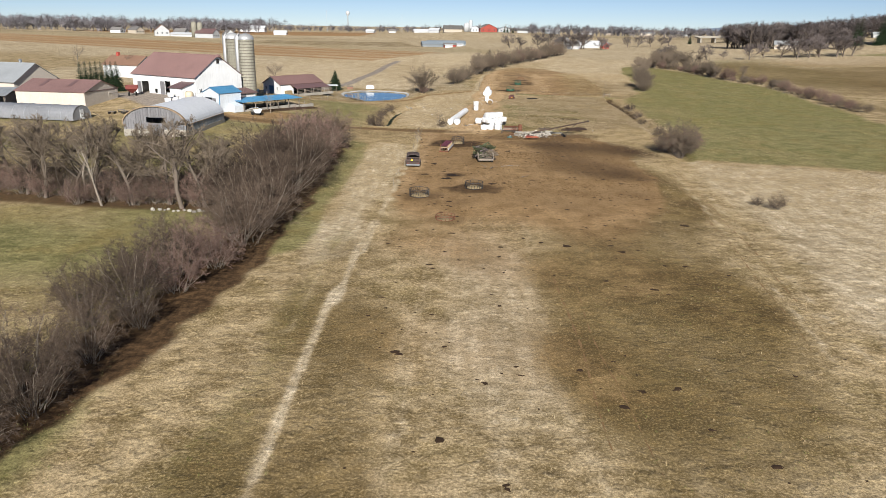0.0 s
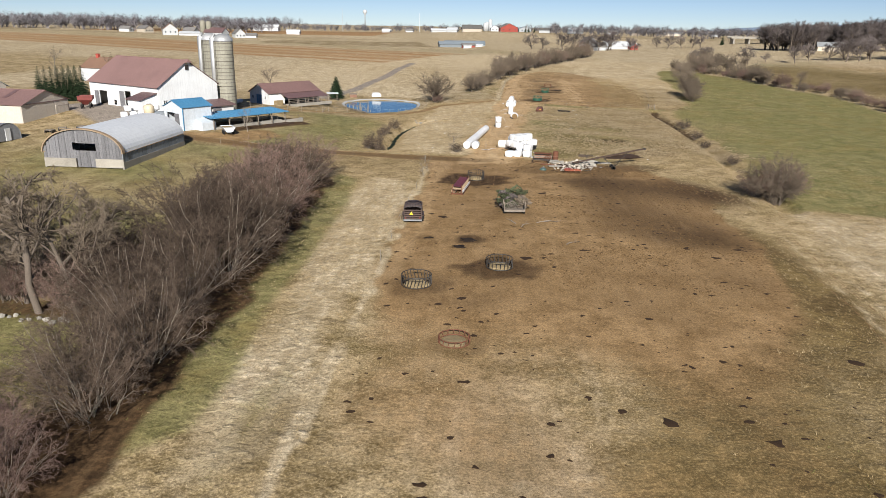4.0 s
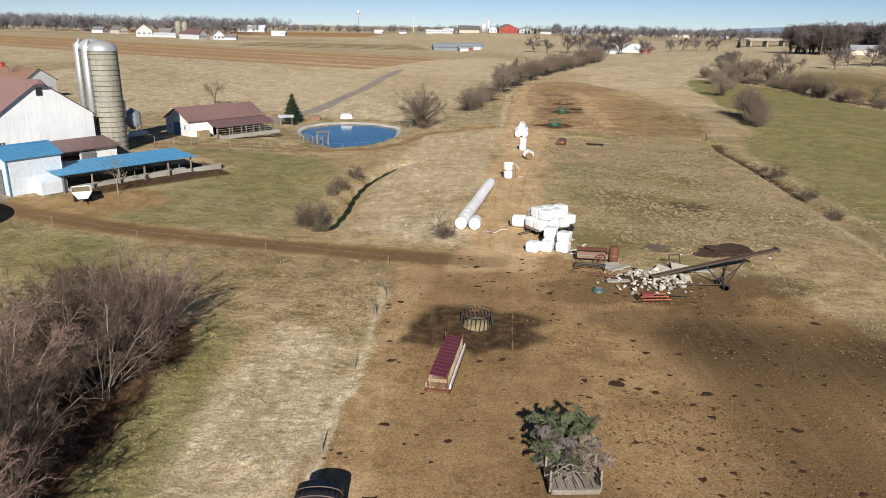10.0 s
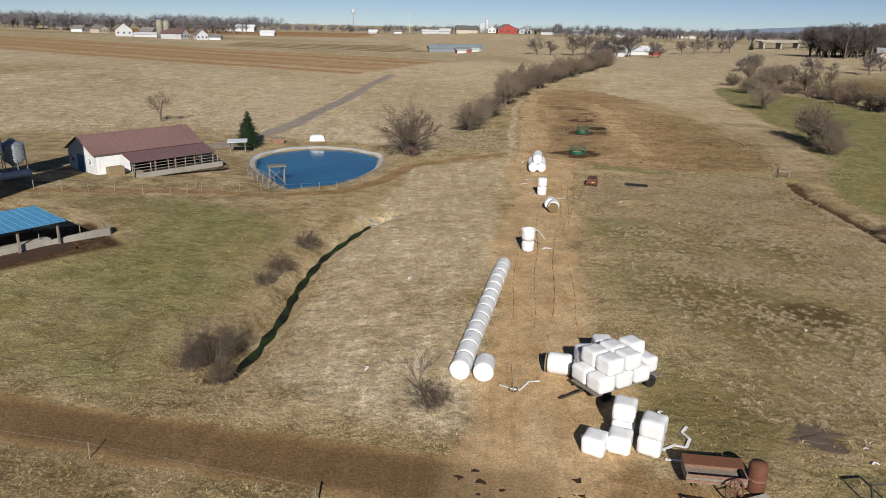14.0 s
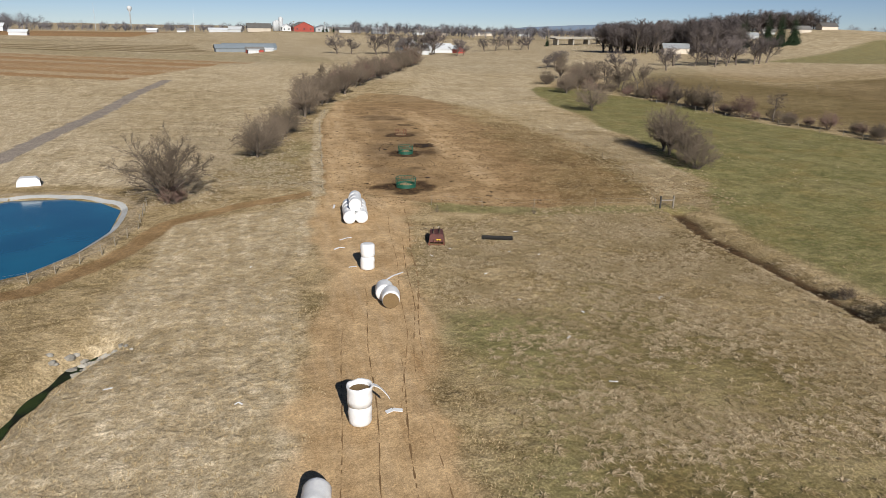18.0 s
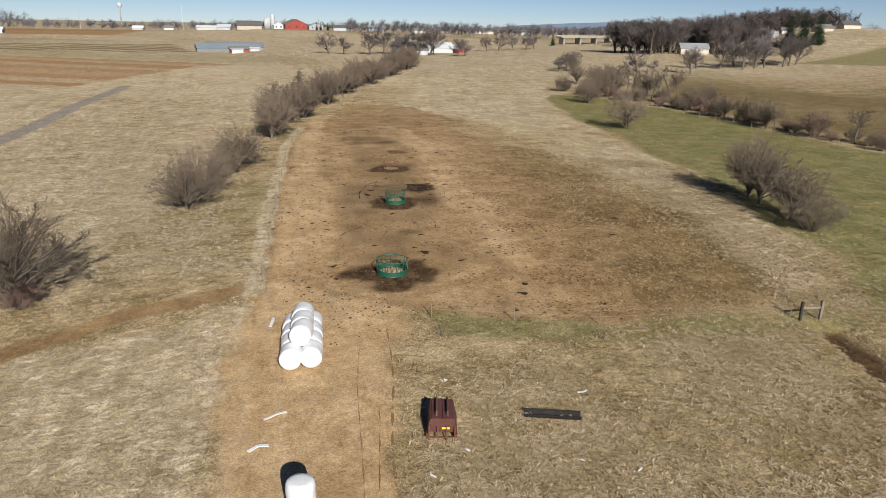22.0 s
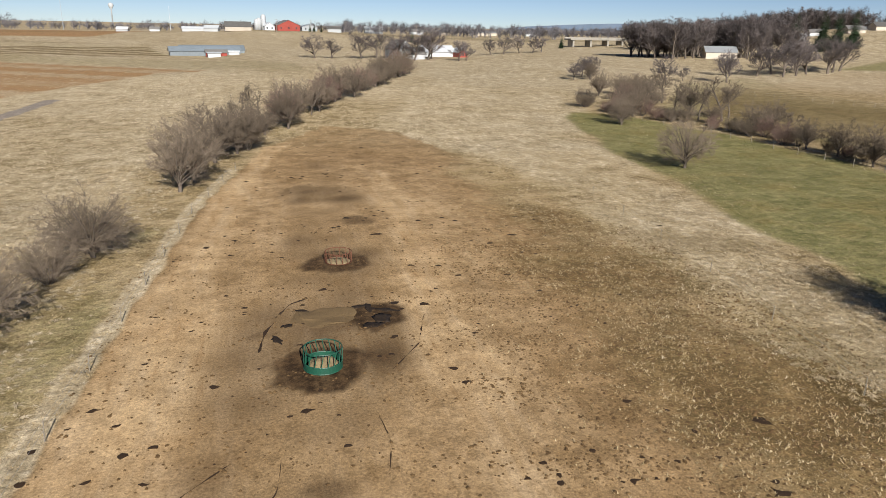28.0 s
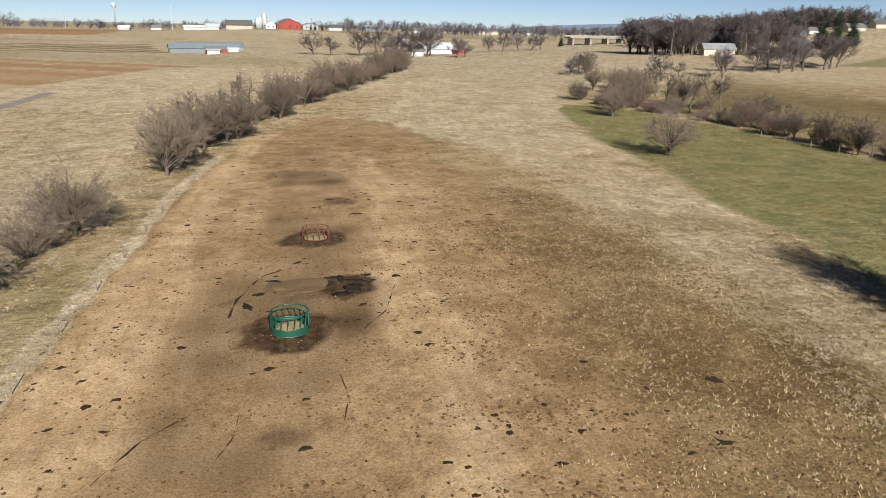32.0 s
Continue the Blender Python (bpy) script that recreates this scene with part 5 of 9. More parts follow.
HEDGE = [(106, 185), (115, 256), (114, 285), (110, 310), (110, 332), (104, 360), (98, 376)]
for i in range(56):
    u = i / 55
    x, y = along(HEDGE, u)
    grow("farbush", x + plant.uniform(-1, 4.5), y + plant.uniform(-3, 3), plant.uniform(2.2, 4.4) * (1.0 + 0.8 * max(0, u - 0.6)), "field hedge", 1.0)
for x, y, h in [(98, 352, 6), (103, 357, 7.5), (108, 360, 8), (112, 365, 8), (111, 354, 8.5), (115, 350, 7), (118.5, 359, 9), (114.4, 344, 5), (119.5, 348, 9.5), (124, 352, 7), (114, 396, 8), (120, 388, 8), (118, 376, 8), (124, 380, 7.5), (110, 374, 6.5), (106, 368, 6.5), (113, 329, 6.5), (121, 334, 7), (114, 322, 5.5), (112, 314, 6), (112, 307, 6.5), (111, 299, 7), (111.5, 297, 5), (113, 288, 6), (115, 280, 6.5), (122, 400, 7), (126, 394, 7), (116, 384, 8), (130, 404, 6), (140, 456, 7), (136, 448, 6)]:
    grow(plant.choice(("farbush", "vase", "vase", "oak")), x, y, h, "field hedge", 1.05)

# spruce by the pond, row of cedars by the yard
spruce = conifer("spruce", 3, 6.0, 2.9, "dark green spruce tree by the pond")
spruce.matrix_basis = pose(-36.2, 236.0, gz(-36.2, 236.0))
cedar = conifer("cedar", 5, 8.6, 2.3, "dark green cedar in a dense row")
tagged(cedar, group="cedar row")
cedar.matrix_basis = pose(-103.5, 204, gz(-103.5, 204))
for k in range(1, 8):
    copy_thing(cedar, pose(-103.5 + 1.15 * k, 204 + 0.7 * k, gz(-103.5 + 1.15 * k, 204 + 0.7 * k), 0, 0, 50 * k))

# ---- barn ----
def frame_at(ox, oy, ux, uy, z=None):
    """A pose at (ox, oy) whose x axis runs along (ux, uy)."""
    return pose(ox, oy, gz(ox, oy) if z is None else z, 0, 0, math.degrees(math.atan2(uy, ux)))


def gable_house(name, at, wid, ln, eave, ridge, walls, roof, label, category, over=0.35, holes_front=(), holes_right=(), holes_left=(), pitch=0.9, base=0.0):
    """Local x across the gable (0..wid), y along the ridge (0..ln). Front gable at y=0."""
    root = new(name)
    root.matrix_basis = at
    tagged(root, label, category)
    t = 0.2
    top = [(0, eave), (wid, eave), (wid / 2, ridge)]
    wall("front_wall", walls, root, wid, eave, t, list(holes_front), Matrix.Identity(4), top)
    wall("back_wall", walls, root, wid, eave, t, [], pose(0, ln - t, 0), top)
    wall("side_wall", walls, root, ln - 2 * t, eave, t, list(holes_left), pose(t, t, 0, 0, 0, 90))
    wall("side_wall", walls, root, ln - 2 * t, eave, t, list(holes_right), pose(wid, t, 0, 0, 0, 90))
    rise = (ridge - eave) / (wid / 2)
    ez = eave - over * rise + 0.08
    ribbed("roof", roof, root, (-over, -over, ez), (-over, ln + over, ez), (wid / 2, ln + over, ridge + 0.08), (wid / 2, -over, ridge + 0.08), -0.06, pitch)
    ribbed("roof", roof, root, (wid + over, ln + over, ez), (wid + over, -over, ez), (wid / 2, -over, ridge + 0.08), (wid / 2, ln + over, ridge + 0.08), -0.06, pitch)
    Shape().tube([(wid / 2, -over, ridge + 0.1), (wid / 2, ln + over, ridge + 0.1)], 0.1, 6).put("ridge_cap", roof, root)
    Shape().box((wid / 2, ln / 2, 0.05), (wid - 0.5, ln - 0.5, 0.1)).put("floor", "dark_inside", root)
    if base:
        Shape().box((wid / 2, ln / 2, -base / 2), (wid + 0.3, ln + 0.3, base)).put("foundation", "concrete", root)
    return root


def framed_window(parent, m, w, h, trim="white_wall"):
    """A window with a frame, a sill and a dark pane, in the local xz plane."""
    s = Shape()
    for c, d in (((0, 0, h / 2), (w + 0.16, 0.1, 0.1)), ((0, 0, -h / 2), (w + 0.16, 0.1, 0.1)), ((-w / 2, 0, 0), (0.1, 0.1, h)), ((w / 2, 0, 0), (0.1, 0.1, h)), ((0, 0, 0), (0.06, 0.08, h))):
        s.box(c, d)
    fr = s.put("window", trim, parent, at=m)
    Shape().box((0, 0.02, 0), (w - 0.05, 0.03, h - 0.05)).put("pane", "glass_dark", fr)
    return fr


def leaf_door(name, mat, parent, m, w, h, boards=4):
    door = Shape().box((w / 2, -0.05, h * 0.2), (w, 0.05, 0.14)).box((w / 2, -0.05, h * 0.8), (w, 0.05, 0.14)).put(name, mat, parent, at=m)
    first = Shape().box((0.5 * w / boards, 0, h / 2), (w / boards - 0.03, 0.06, h)).put("board", mat, door)
    for k in range(1, boards):
        share(first, "board", door, pose(k * w / boards, 0, 0))
    return door


# big barn: ridge runs away from the gable that faces the pasture
gd = Vector((0.55, 0.835))
BW, BL = 13.8, 24.0
at = pose(-58.1, 166.4, 2.9, 0, 0, math.degrees(math.atan2(gd.y, gd.x)))
barn = gable_house("barn", at, BW, BL, 5.0, 9.7, "white_wall", "roof_rose", "large white barn with a faded rose metal roof", "barn", 0.4,
                   holes_left=[(9.0, 11.2, 0, 3.6), (14.2, 15.4, 0.6, 1.6), (17.5, 20.5, 0, 3.2)], base=2.0)
Shape().box((BW / 2, -0.06, 8.4), (0.7, 0.14, 1.0)).put("hay_door", "dark_inside", barn, "small dark hay door under the gable peak")
Shape().prism([(BW / 2 - 0.7, 9.35), (BW / 2 + 0.7, 9.35), (BW / 2, 10.0)], -0.9, 0.3).put("hay_hood", "roof_rose", barn)
framed_window(barn, pose(1.4, -0.03, 1.9), 0.8, 1.0)
leaf_door("door", "grey_boards", barn, pose(-0.1, 11.4, 0, 0, 0, 90), 1.6, 3.5)
leaf_door("door", "grey_boards", barn, pose(-0.1, 20.7, 0, 0, 0, 90), 1.4, 3.1)
# small porch wing on the yard side
wing = Shape()
wing.prism([(0, 0), (3.6, 0), (3.6, 3.6), (0, 2.7)], 0, 4.2)
wing.put("milk_house", "white_wall", barn, at=pose(-3.6, 0.4, 0))
Shape().slab((-4.0, 0.1, 2.75), (-4.0, 4.9, 2.75), (0.05, 4.9, 3.9), (0.05, 0.1, 3.9), -0.1).put("milk_house_roof", "roof_dark", barn)
leaf_door("door", "dark_steel", barn, pose(-2.4, 0.34, 0), 0.9, 2.0, 2)

# lean-to against the silo side of the barn
lean = thing("lean_to_shed", -53.2, 166.2, math.degrees(math.atan2(gd.y, gd.x)), "low white shed with a dark rose roof and open bay", "shed", z=1.7)
wall("front_wall", "white_wall", lean, 11.6, 2.2, 0.2, [(1.0, 6.4, 0, 1.9)], pose(0, -0.1, 0))
wall("side_wall", "white_wall", lean, 3.4, 2.2, 0.2, [], pose(11.6, 0.12, 0, 0, 0, 90))
wall("side_wall", "white_wall", lean, 3.4, 2.2, 0.2, [], pose(0.2, 0.12, 0, 0, 0, 90))
wall("back_wall", "white_wall", lean, 11.6, 2.9, 0.2, [], pose(0, 3.5, 0))
ribbed("roof", "roof_dark", lean, (-0.4, -0.6, 2.15), (12.0, -0.6, 2.15), (12.0, 3.8, 3.1), (-0.4, 3.8, 3.1), 0.06)
leaf_door("door", "grey_boards", lean, pose(6.5, -0.2, 0), 2.0, 1.9)
Shape().box((5.8, 1.8, 0.03), (11.2, 3.2, 0.06)).put("floor", "dark_inside", lean)
Shape().box((5.8, 1.8, -0.6), (11.8, 3.9, 1.2)).put("foundation", "concrete", lean)


# ---- silos ----
def silo(x, y, rad, h, chute_az, label):
    root = thing("silo", x, y, 0, label, "silo", "silos")
    Shape().lathe([(rad, -0.5), (rad, h)], 36).put("stave_wall", "stave", root, smooth=False)
    first = Shape().lathe([(rad + 0.01, -0.04), (rad + 0.05, 0), (rad + 0.01, 0.04)], 36).put("hoop", "hoop_iron", root, at=pose(0, 0, 0.5))
    for k in range(1, int(h / 0.72)):
        share(first, "hoop", root, pose(0, 0, 0.5 + 0.72 * k))
    Shape().lathe([(rad + 0.08, h - 0.1)] + [((rad + 0.08) * math.cos(a), h + 0.05 + rad * 0.72 * math.sin(a)) for a in [i * math.pi / 16 for i in range(9)]], 28).put("dome", "dome_metal", root, smooth=True)
    c, s = math.cos(radians(chute_az)), math.sin(radians(chute_az))
    Shape().tube([(c * (rad + 0.3), s * (rad + 0.3), 0.3), (c * (rad + 0.3), s * (rad + 0.3), h + 0.6), (c * (rad - 0.5), s * (rad - 0.5), h + 1.3)], 0.42, 10).put("chute", "dome_metal", root, smooth=True)
    lad = Shape()
    c, s = math.cos(radians(chute_az + 28)), math.sin(radians(chute_az + 28))
    for e in (-0.2, 0.2):
        lad.tube([(c * (rad + 0.12) - s * e, s * (rad + 0.12) + c * e, 1), (c * (rad + 0.12) - s * e, s * (rad + 0.12) + c * e, h)], 0.025, 4)
    lad.put("ladder", "dark_steel", root)
    return root


silo(-49.75, 181.3, 1.95, 13.9, 205, "tall grey concrete stave silo with a metal dome")
silo(-55.3, 189.4, 1.9, 13.7, 205, "grey concrete silo with a metal dome standing behind another")


def feed_bin(x, y, rad, h, label):
    root = thing("feed_bin", x, y, 0, label, "feed bin", "feed bins")
    leg_h, cone = h * 0.22, h * 0.2
    Shape().lathe([(0.18, leg_h), (rad, leg_h + cone)], 20).put("hopper", "galvanised", root, smooth=True)
    s = Shape()
    z = leg_h + cone
    prof = []
    while z < h * 0.84:
        prof += [(rad, z), (rad + 0.03, z + 0.08), (rad, z + 0.16)]
        z += 0.3
    s.lathe(prof, 24).put("cylinder", "galvanised", root, smooth=True)
    Shape().lathe([(rad + 0.06, h * 0.84), (0.25, h * 0.97), (0.25, h), (0.0, h + 0.05)], 20).put("roof", "galvanised", root)
    for k in range(4):
        a = radians(45 + 90 * k)
        Shape().tube([(rad * math.cos(a), rad * math.sin(a), 0), (rad * math.cos(a), rad * math.sin(a), leg_h + cone + 0.2)], 0.06, 6).put("leg", "galvanised", root)
    return root


feed_bin(-55.6, 195.6, 1.3, 6.6, "tall galvanised feed bin on legs")
feed_bin(-54.4, 198.0, 1.35, 4.5, "short galvanised feed bin on legs")
tank = thing("storage_tank", -52.6, 193.0, 62, "long white tank lying beside the silo", "tank")
Shape().tube([(-3, 0, 0.55), (-2.8, 0, 0.55), (2.8, 0, 0.55), (3, 0, 0.55)], 0.45, 14).put("tank_body", "white_metal", tank, smooth=False)
for x in (-2, 2):
    Shape().box((x, 0, 0.08), (0.3, 1.0, 0.3)).put("cradle", "concrete", tank)

# ---- cattle barn by the pond ----
u2 = Vector((0.62, 0.785))
v2 = Vector((-0.785, 0.62))
o2 = Vector((-46.6, 202.4)) + v2 * 7.6
at = pose(o2.x, o2.y, 0.7, 0, 0, math.degrees(math.atan2(-v2.y, -v2.x)))
barn2 = gable_house("cattle_barn", at, 7.6, 15.5, 3.0, 4.9, "white_wall", "roof_rose", "white cattle barn with a faded rose metal roof", "barn", 0.4,
                    holes_front=[(2.8, 4.8, 0, 2.5)], holes_right=[(4.5, 15.0, 0, 2.4)], base=1.0)
leaf_door("door", "blue_door", barn2, pose(2.8, -0.08, 0), 2.0, 2.5)
framed_window(barn2, pose(1.3, -0.03, 1.8), 0.7, 0.9)
framed_window(barn2, pose(6.3, -0.03, 1.8), 0.7, 0.9)
ribbed("lean_to_roof", "roof_dark", barn2, (10.8, 16.0, 1.8), (10.8, 3.4, 1.8), (7.65, 3.4, 2.85), (7.65, 16.0, 2.85), -0.06)
for k in range(5):
    Shape().box((10.5, 3.8 + 2.95 * k, 0.85), (0.16, 0.16, 1.8)).put("post", "old_wood", barn2)
Shape().box((11.4, 10, 0.1), (0.25, 13.0, 0.7)).put("curb", "concrete", barn2)
for z in (0.7, 1.1, 1.5):
    Shape().tube([(11.1, 3.2, z), (11.1, 16.4, z)], 0.05, 5).put("rail", "old_wood", barn2)
for k in range(6):
    Shape().tube([(11.1, 3.2 + 2.56 * k, 0), (11.1, 3.2 + 2.56 * k, 1.7)], 0.07, 5).put("fence_post", "old_wood", barn2)
Shape().box((8.4, 2.2, 0.6), (1.0, 2.0, 1.2)).put("hay_stack", "hay", barn2, "stacked hay at the barn corner")

# ---- hoop barn ----
hoop = new("hoop_barn")
hoop.matrix_basis = pose(-57.5, 126.0, 0.5, 0, 0, -3)
tagged(hoop, "hoop barn with a white fabric cover and weathered board front", "barn")
HW, HL, HS, HH = 11.4, 19.3, 2.0, 5.2
arc = [(HW / 2 - HW / 2 * math.cos(a), HS + (HH - HS) * math.sin(a)) for a in [math.pi * i / 20 for i in range(21)]]
s = Shape()
for j in range(22):
    y0, y1 = HL * j / 22, HL * (j + 1) / 22
    for (xa, za), (xb, zb) in zip(arc, arc[1:]):
        k = len(s.v)
        sag = 0.02
        for (xx, zz), yy, sg in (((xa, za), y0, 0), ((xb, zb), y0, 0), ((xb, zb), (y0 + y1) / 2, sag), ((xa, za), (y0 + y1) / 2, sag), ((xb, zb), y1, 0), ((xa, za), y1, 0)):
            cx = HW / 2
            s.v.append((cx + (xx - cx) * (1 - sg / 6), yy, zz - sg * (zz > HS)))
        s.f += [(k, k + 3, k + 2, k + 1), (k + 3, k + 5, k + 4, k + 2)]
s.put("cover", "cover_white", hoop, "white fabric cover", smooth=True)
s = Shape()
for (xa, za), (xb, zb) in zip(arc, arc[1:]):
    s.slab((xa, 0.4, za + 0.02), (xa, -0.25, za + 0.02), (xb, -0.25, zb + 0.02), (xb, 0.4, zb + 0.02), -0.14)
s.put("arch_trim", "wood", hoop, "pale timber arch trim")
for i in range(24):
    x0, x1 = HW * i / 24, HW * (i + 1) / 24
    mid = (x0 + x1) / 2
    zt = HS + (HH - HS) * math.sqrt(max(0, 1 - ((mid - HW / 2) / (HW / 2)) ** 2)) - 0.06
    spans = [(1.2, 2.4), (3.4, zt)] if 4.4 < mid < 7.8 and zt > 3.5 else [(1.2, zt)]
    if 4.6 < mid < 7.4:
        spans = [(0.0, 2.3), (3.3, zt)]
    for za, zb in spans:
        Shape().box((mid, 0.06 + 0.01 * (i % 3), (za + zb) / 2), (x1 - x0 - 0.02, 0.05, zb - za)).put("board", "grey_boards", hoop)
for x0, x1 in ((0.0, 4.6), (7.4, HW)):
    Shape().box(((x0 + x1) / 2, 0.1, 0.6), (x1 - x0, 0.3, 1.2)).put("base_wall", "concrete", hoop)
for x in (0.1, HW - 0.1):
    Shape().box((x, HL / 2, 0.2), (0.25, HL, 1.2)).put("side_base", "concrete", hoop)
    for k in range(14):
        Shape().box((x, HL * (k + 0.5) / 14, 1.4), (0.1, HL / 14 - 0.08, 1.2)).put("side_curtain", "curtain_grey", hoop)
    Shape().box((x, HL / 2, HS + 0.02), (0.3, HL, 0.1)).put("wall_plate", "wood", hoop)
Shape().box((HW / 2, HL - 0.2, 1.4), (HW - 0.6, 0.2, 2.8)).put("back_wall", "grey_boards", hoop)
Shape().box((HW / 2, HL / 2, 0.03), (HW - 0.6, HL - 0.6, 0.1)).put("floor", "dark_inside", hoop)

# ---- blue-roofed shed and feeding shelter ----
at = frame_at(-53.7, 158.2, 0.85, -0.53, 1.15)
bshed = gable_house("blue_roofed_shed", at, 5.2, 6.2, 4.2, 5.3, "white_metal", "roof_blue", "white metal shed with a blue roof", "shed", 0.25, holes_front=[(0.6, 3.0, 0, 3.2)], pitch=0.6, base=0.9)
Shape().box((5.26, 0.0, 2.15), (0.1, 0.12, 4.3)).put("corner_trim", "roof_blue", bshed)
leaf_door("door", "grey_boards", bshed, pose(3.0, -0.1, 0), 1.2, 3.1)
Shape().prism([(0, 0), (1.8, 0), (1.8, 1.4), (0, 2.0)], 0, 3.0).put("side_box", "white_metal", bshed, at=pose(5.2, 2.6, 0))

shel = new("feeding_shelter")
u3, o3 = Vector((0.535, 0.845)), Vector((-44.8, 158.1))
shel.matrix_basis = pose(o3.x, o3.y, 0.75, 0, 0, math.degrees(math.atan2(u3.y, u3.x)))
tagged(shel, "open cattle feeding shelter with a low blue metal roof", "shelter")
ribbed("roof", "roof_blue", shel, (-0.3, -0.2, 2.5), (18.4, -0.2, 2.2), (18.4, 5.2, 2.75), (-0.3, 5.2, 3.05), 0.06, 0.7)
for k in range(6):
    for y, h in ((0.3, 2.15), (4.9, 2.6)):
        Shape().box((0.3 + 3.5 * k, y, h / 2 - 0.1), (0.16, 0.16, h + 0.2)).put("post", "old_wood", shel)
for z in (0.6, 1.0, 1.4):
    Shape().tube([(0, 5.0, z), (18, 5.0, z)], 0.05, 5).put("rail", "old_wood", shel)
Shape().box((9, 2.0, -0.1), (18.4, 7.4, 0.3)).put("floor", "soil_dark", shel, "dark manure-covered floor")
Shape().box((9, 1.2, 0.35), (16.5, 1.1, 0.6)).put("feed_bunk", "concrete", shel)
# concrete yard wall in front of the shelter
s = Shape()
yardw = thing("yard_wall", -34.0, 178.6, 0, "low broken concrete barnyard wall", "wall")
pts = [(-34.0 + 0.3, 178.6), (-33.0, 177.6), (-36.2, 173.0), (-39.8, 169.4), (-40.6, 166.2)]
for (ax, ay), (bx, by) in zip(pts, pts[1:]):
    d = Vector((bx - ax, by - ay))
    Shape().box(((ax + bx) / 2 + 34.0, (ay + by) / 2 - 178.6, 0.2), (d.length, 0.35, 0.9), math.degrees(math.atan2(d.y, d.x))).put("wall_section", "concrete", yardw)
    for k in range(int(d.length / 1.6)):
        u = (k + 0.5) / max(1, int(d.length / 1.6))
        Shape().tube([(ax + d.x * u + 34.0, ay + d.y * u - 178.6, 0.2), (ax + d.x * u + 34.0, ay + d.y * u - 178.6, 1.5)], 0.05, 5).put("post", "old_wood", yardw)

# ---- buildings at the edge of the yard ----
at = frame_at(-80.2, 158.5, 0.15, 0.989, 1.6)
shed = gable_house("machine_shed", at, 12.6, 17, 3.3, 5.4, "beige_wall", "roof_rose", "beige metal shed with a faded rose roof", "shed", 0.3, base=0.8)
for k in (5.0, 12.0):
    Shape().slab((2.6, k, 4.30), (2.6, k + 0.9, 4.30), (6.1, k + 0.9, 5.47), (6.1, k, 5.47), -0.12).put("skylight", "roof_dark", shed)
Shape().box((6.3, -0.05, 3.3), (12.8, 0.12, 0.14)).put("trim", "roof_dark", shed)
leaf_door("door", "beige_wall", shed, pose(8.6, -0.12, 0), 3.6, 3.0)
tun = thing("plastic_tunnel", -73.2, 146.2, 168, "low grey plastic-covered tunnel with a white door", "greenhouse")
arc2 = [(0, 0)] + [(2.6 - 2.6 * math.cos(a), 0.7 + 2.1 * math.sin(a)) for a in [math.pi * i / 12 for i in range(13)]] + [(5.2, 0)]
inner = [(2.6 + (x - 2.6) * 0.98, z * 0.98 if z > 0 else z) for x, z in arc2]
s = Shape().prism(arc2 + inner[::-1], 0, 20)
s.put("cover", "film_tunnel", tun, at=pose(20, 0, 0, 0, 0, 90))
Shape().prism(arc2, 0, 0.06).put("end_wall", "film_tunnel", tun, at=pose(0.1, 0, 0, 0, 0, 90))
for k in range(8):
    Shape().tube([(20 * k / 7, x, z + 0.03) for x, z in arc2], 0.04, 4).put("rib", "galvanised", tun)
Shape().box((-0.05, 2.6, 1.0), (0.1, 1.0, 2.0)).put("door", "white_wall", tun, "white door")
at = frame_at(-106, 176, 0.25, 0.97, 1.0)
wbarn = gable_house("grey_roofed_barn", at, 14, 26, 4.6, 8.6, "beige_wall", "roof_grey", "beige barn with a grey metal roof", "barn", 0.5, holes_front=[(8.5, 9.8, 2.6, 4.2)], base=0.6)
framed_window(wbarn, pose(9.15, -0.03, 3.4), 1.3, 1.6)
for k in (4, 12, 20):
    Shape().lathe([(0.35, 0), (0.35, 0.7), (0.5, 0.75), (0.0, 1.1)], 10).put("roof_vent", "galvanised", wbarn, at=pose(7, k, 8.6))
wing = thing("open_shed", -101, 163, 14, "open-fronted grey-roofed lean-to shed", "shed")
ribbed("roof", "roof_grey", wing, (-10, -0.5, 2.6), (0.5, -0.5, 2.6), (0.5, 9, 3.8), (-10, 9, 3.8), 0.06)
for k in range(4):
    Shape().box((-9.6 + 3.2 * k, 0, 1.2), (0.2, 0.2, 2.6)).put("post", "old_wood", wing)
wall("back_wall", "grey_boards", wing, 10, 3.4, 0.15, [], pose(-9.8, 8.2, 0))
wall("side_wall", "grey_boards", wing, 8, 2.6, 0.15, [], pose(0.2, 0.2, 0, 0, 0, 90))
at = frame_at(-112, 262, 0.35, 0.94)
bh = gable_house("farmhouse", at, 10, 16, 4.6, 7.6, "house_white", "roof_brown", "white farmhouse with a brown shingle roof", "house", 0.4, base=0.4)
Shape().box((5, 13, 7.8), (1.0, 1.0, 2.0)).put("chimney", "brick_red", bh)
for k in range(3):
    framed_window(bh, pose(2 + 3 * k, -0.03, 2.2), 1.0, 1.4)


# ---- pond and creek ----
cx, cy = sum(q[0] for q in POND) / len(POND), sum(q[1] for q in POND) / len(POND)
ring = []
for i in range(len(POND)):
    p0, p1, p2, p3 = (Vector(POND[(i + k - 1) % len(POND)]) for k in range(4))
    for j in range(6):
        t = j / 6
        q = 0.5 * ((2 * p1) + (p2 - p0) * t + (2 * p0 - 5 * p1 + 4 * p2 - p3) * t * t + (3 * p1 - p0 - 3 * p2 + p3) * t ** 3)
        d = (q - Vector((cx, cy)))
        ring.append(tuple((q + d.normalized() * 0.2)) + (POND_Z,))
Shape().poly(*ring).put("water", "pond_water")
tagged(bpy.data.objects["water"], "blue pond water with small ripples", "water", kind="structure")
s = Shape()
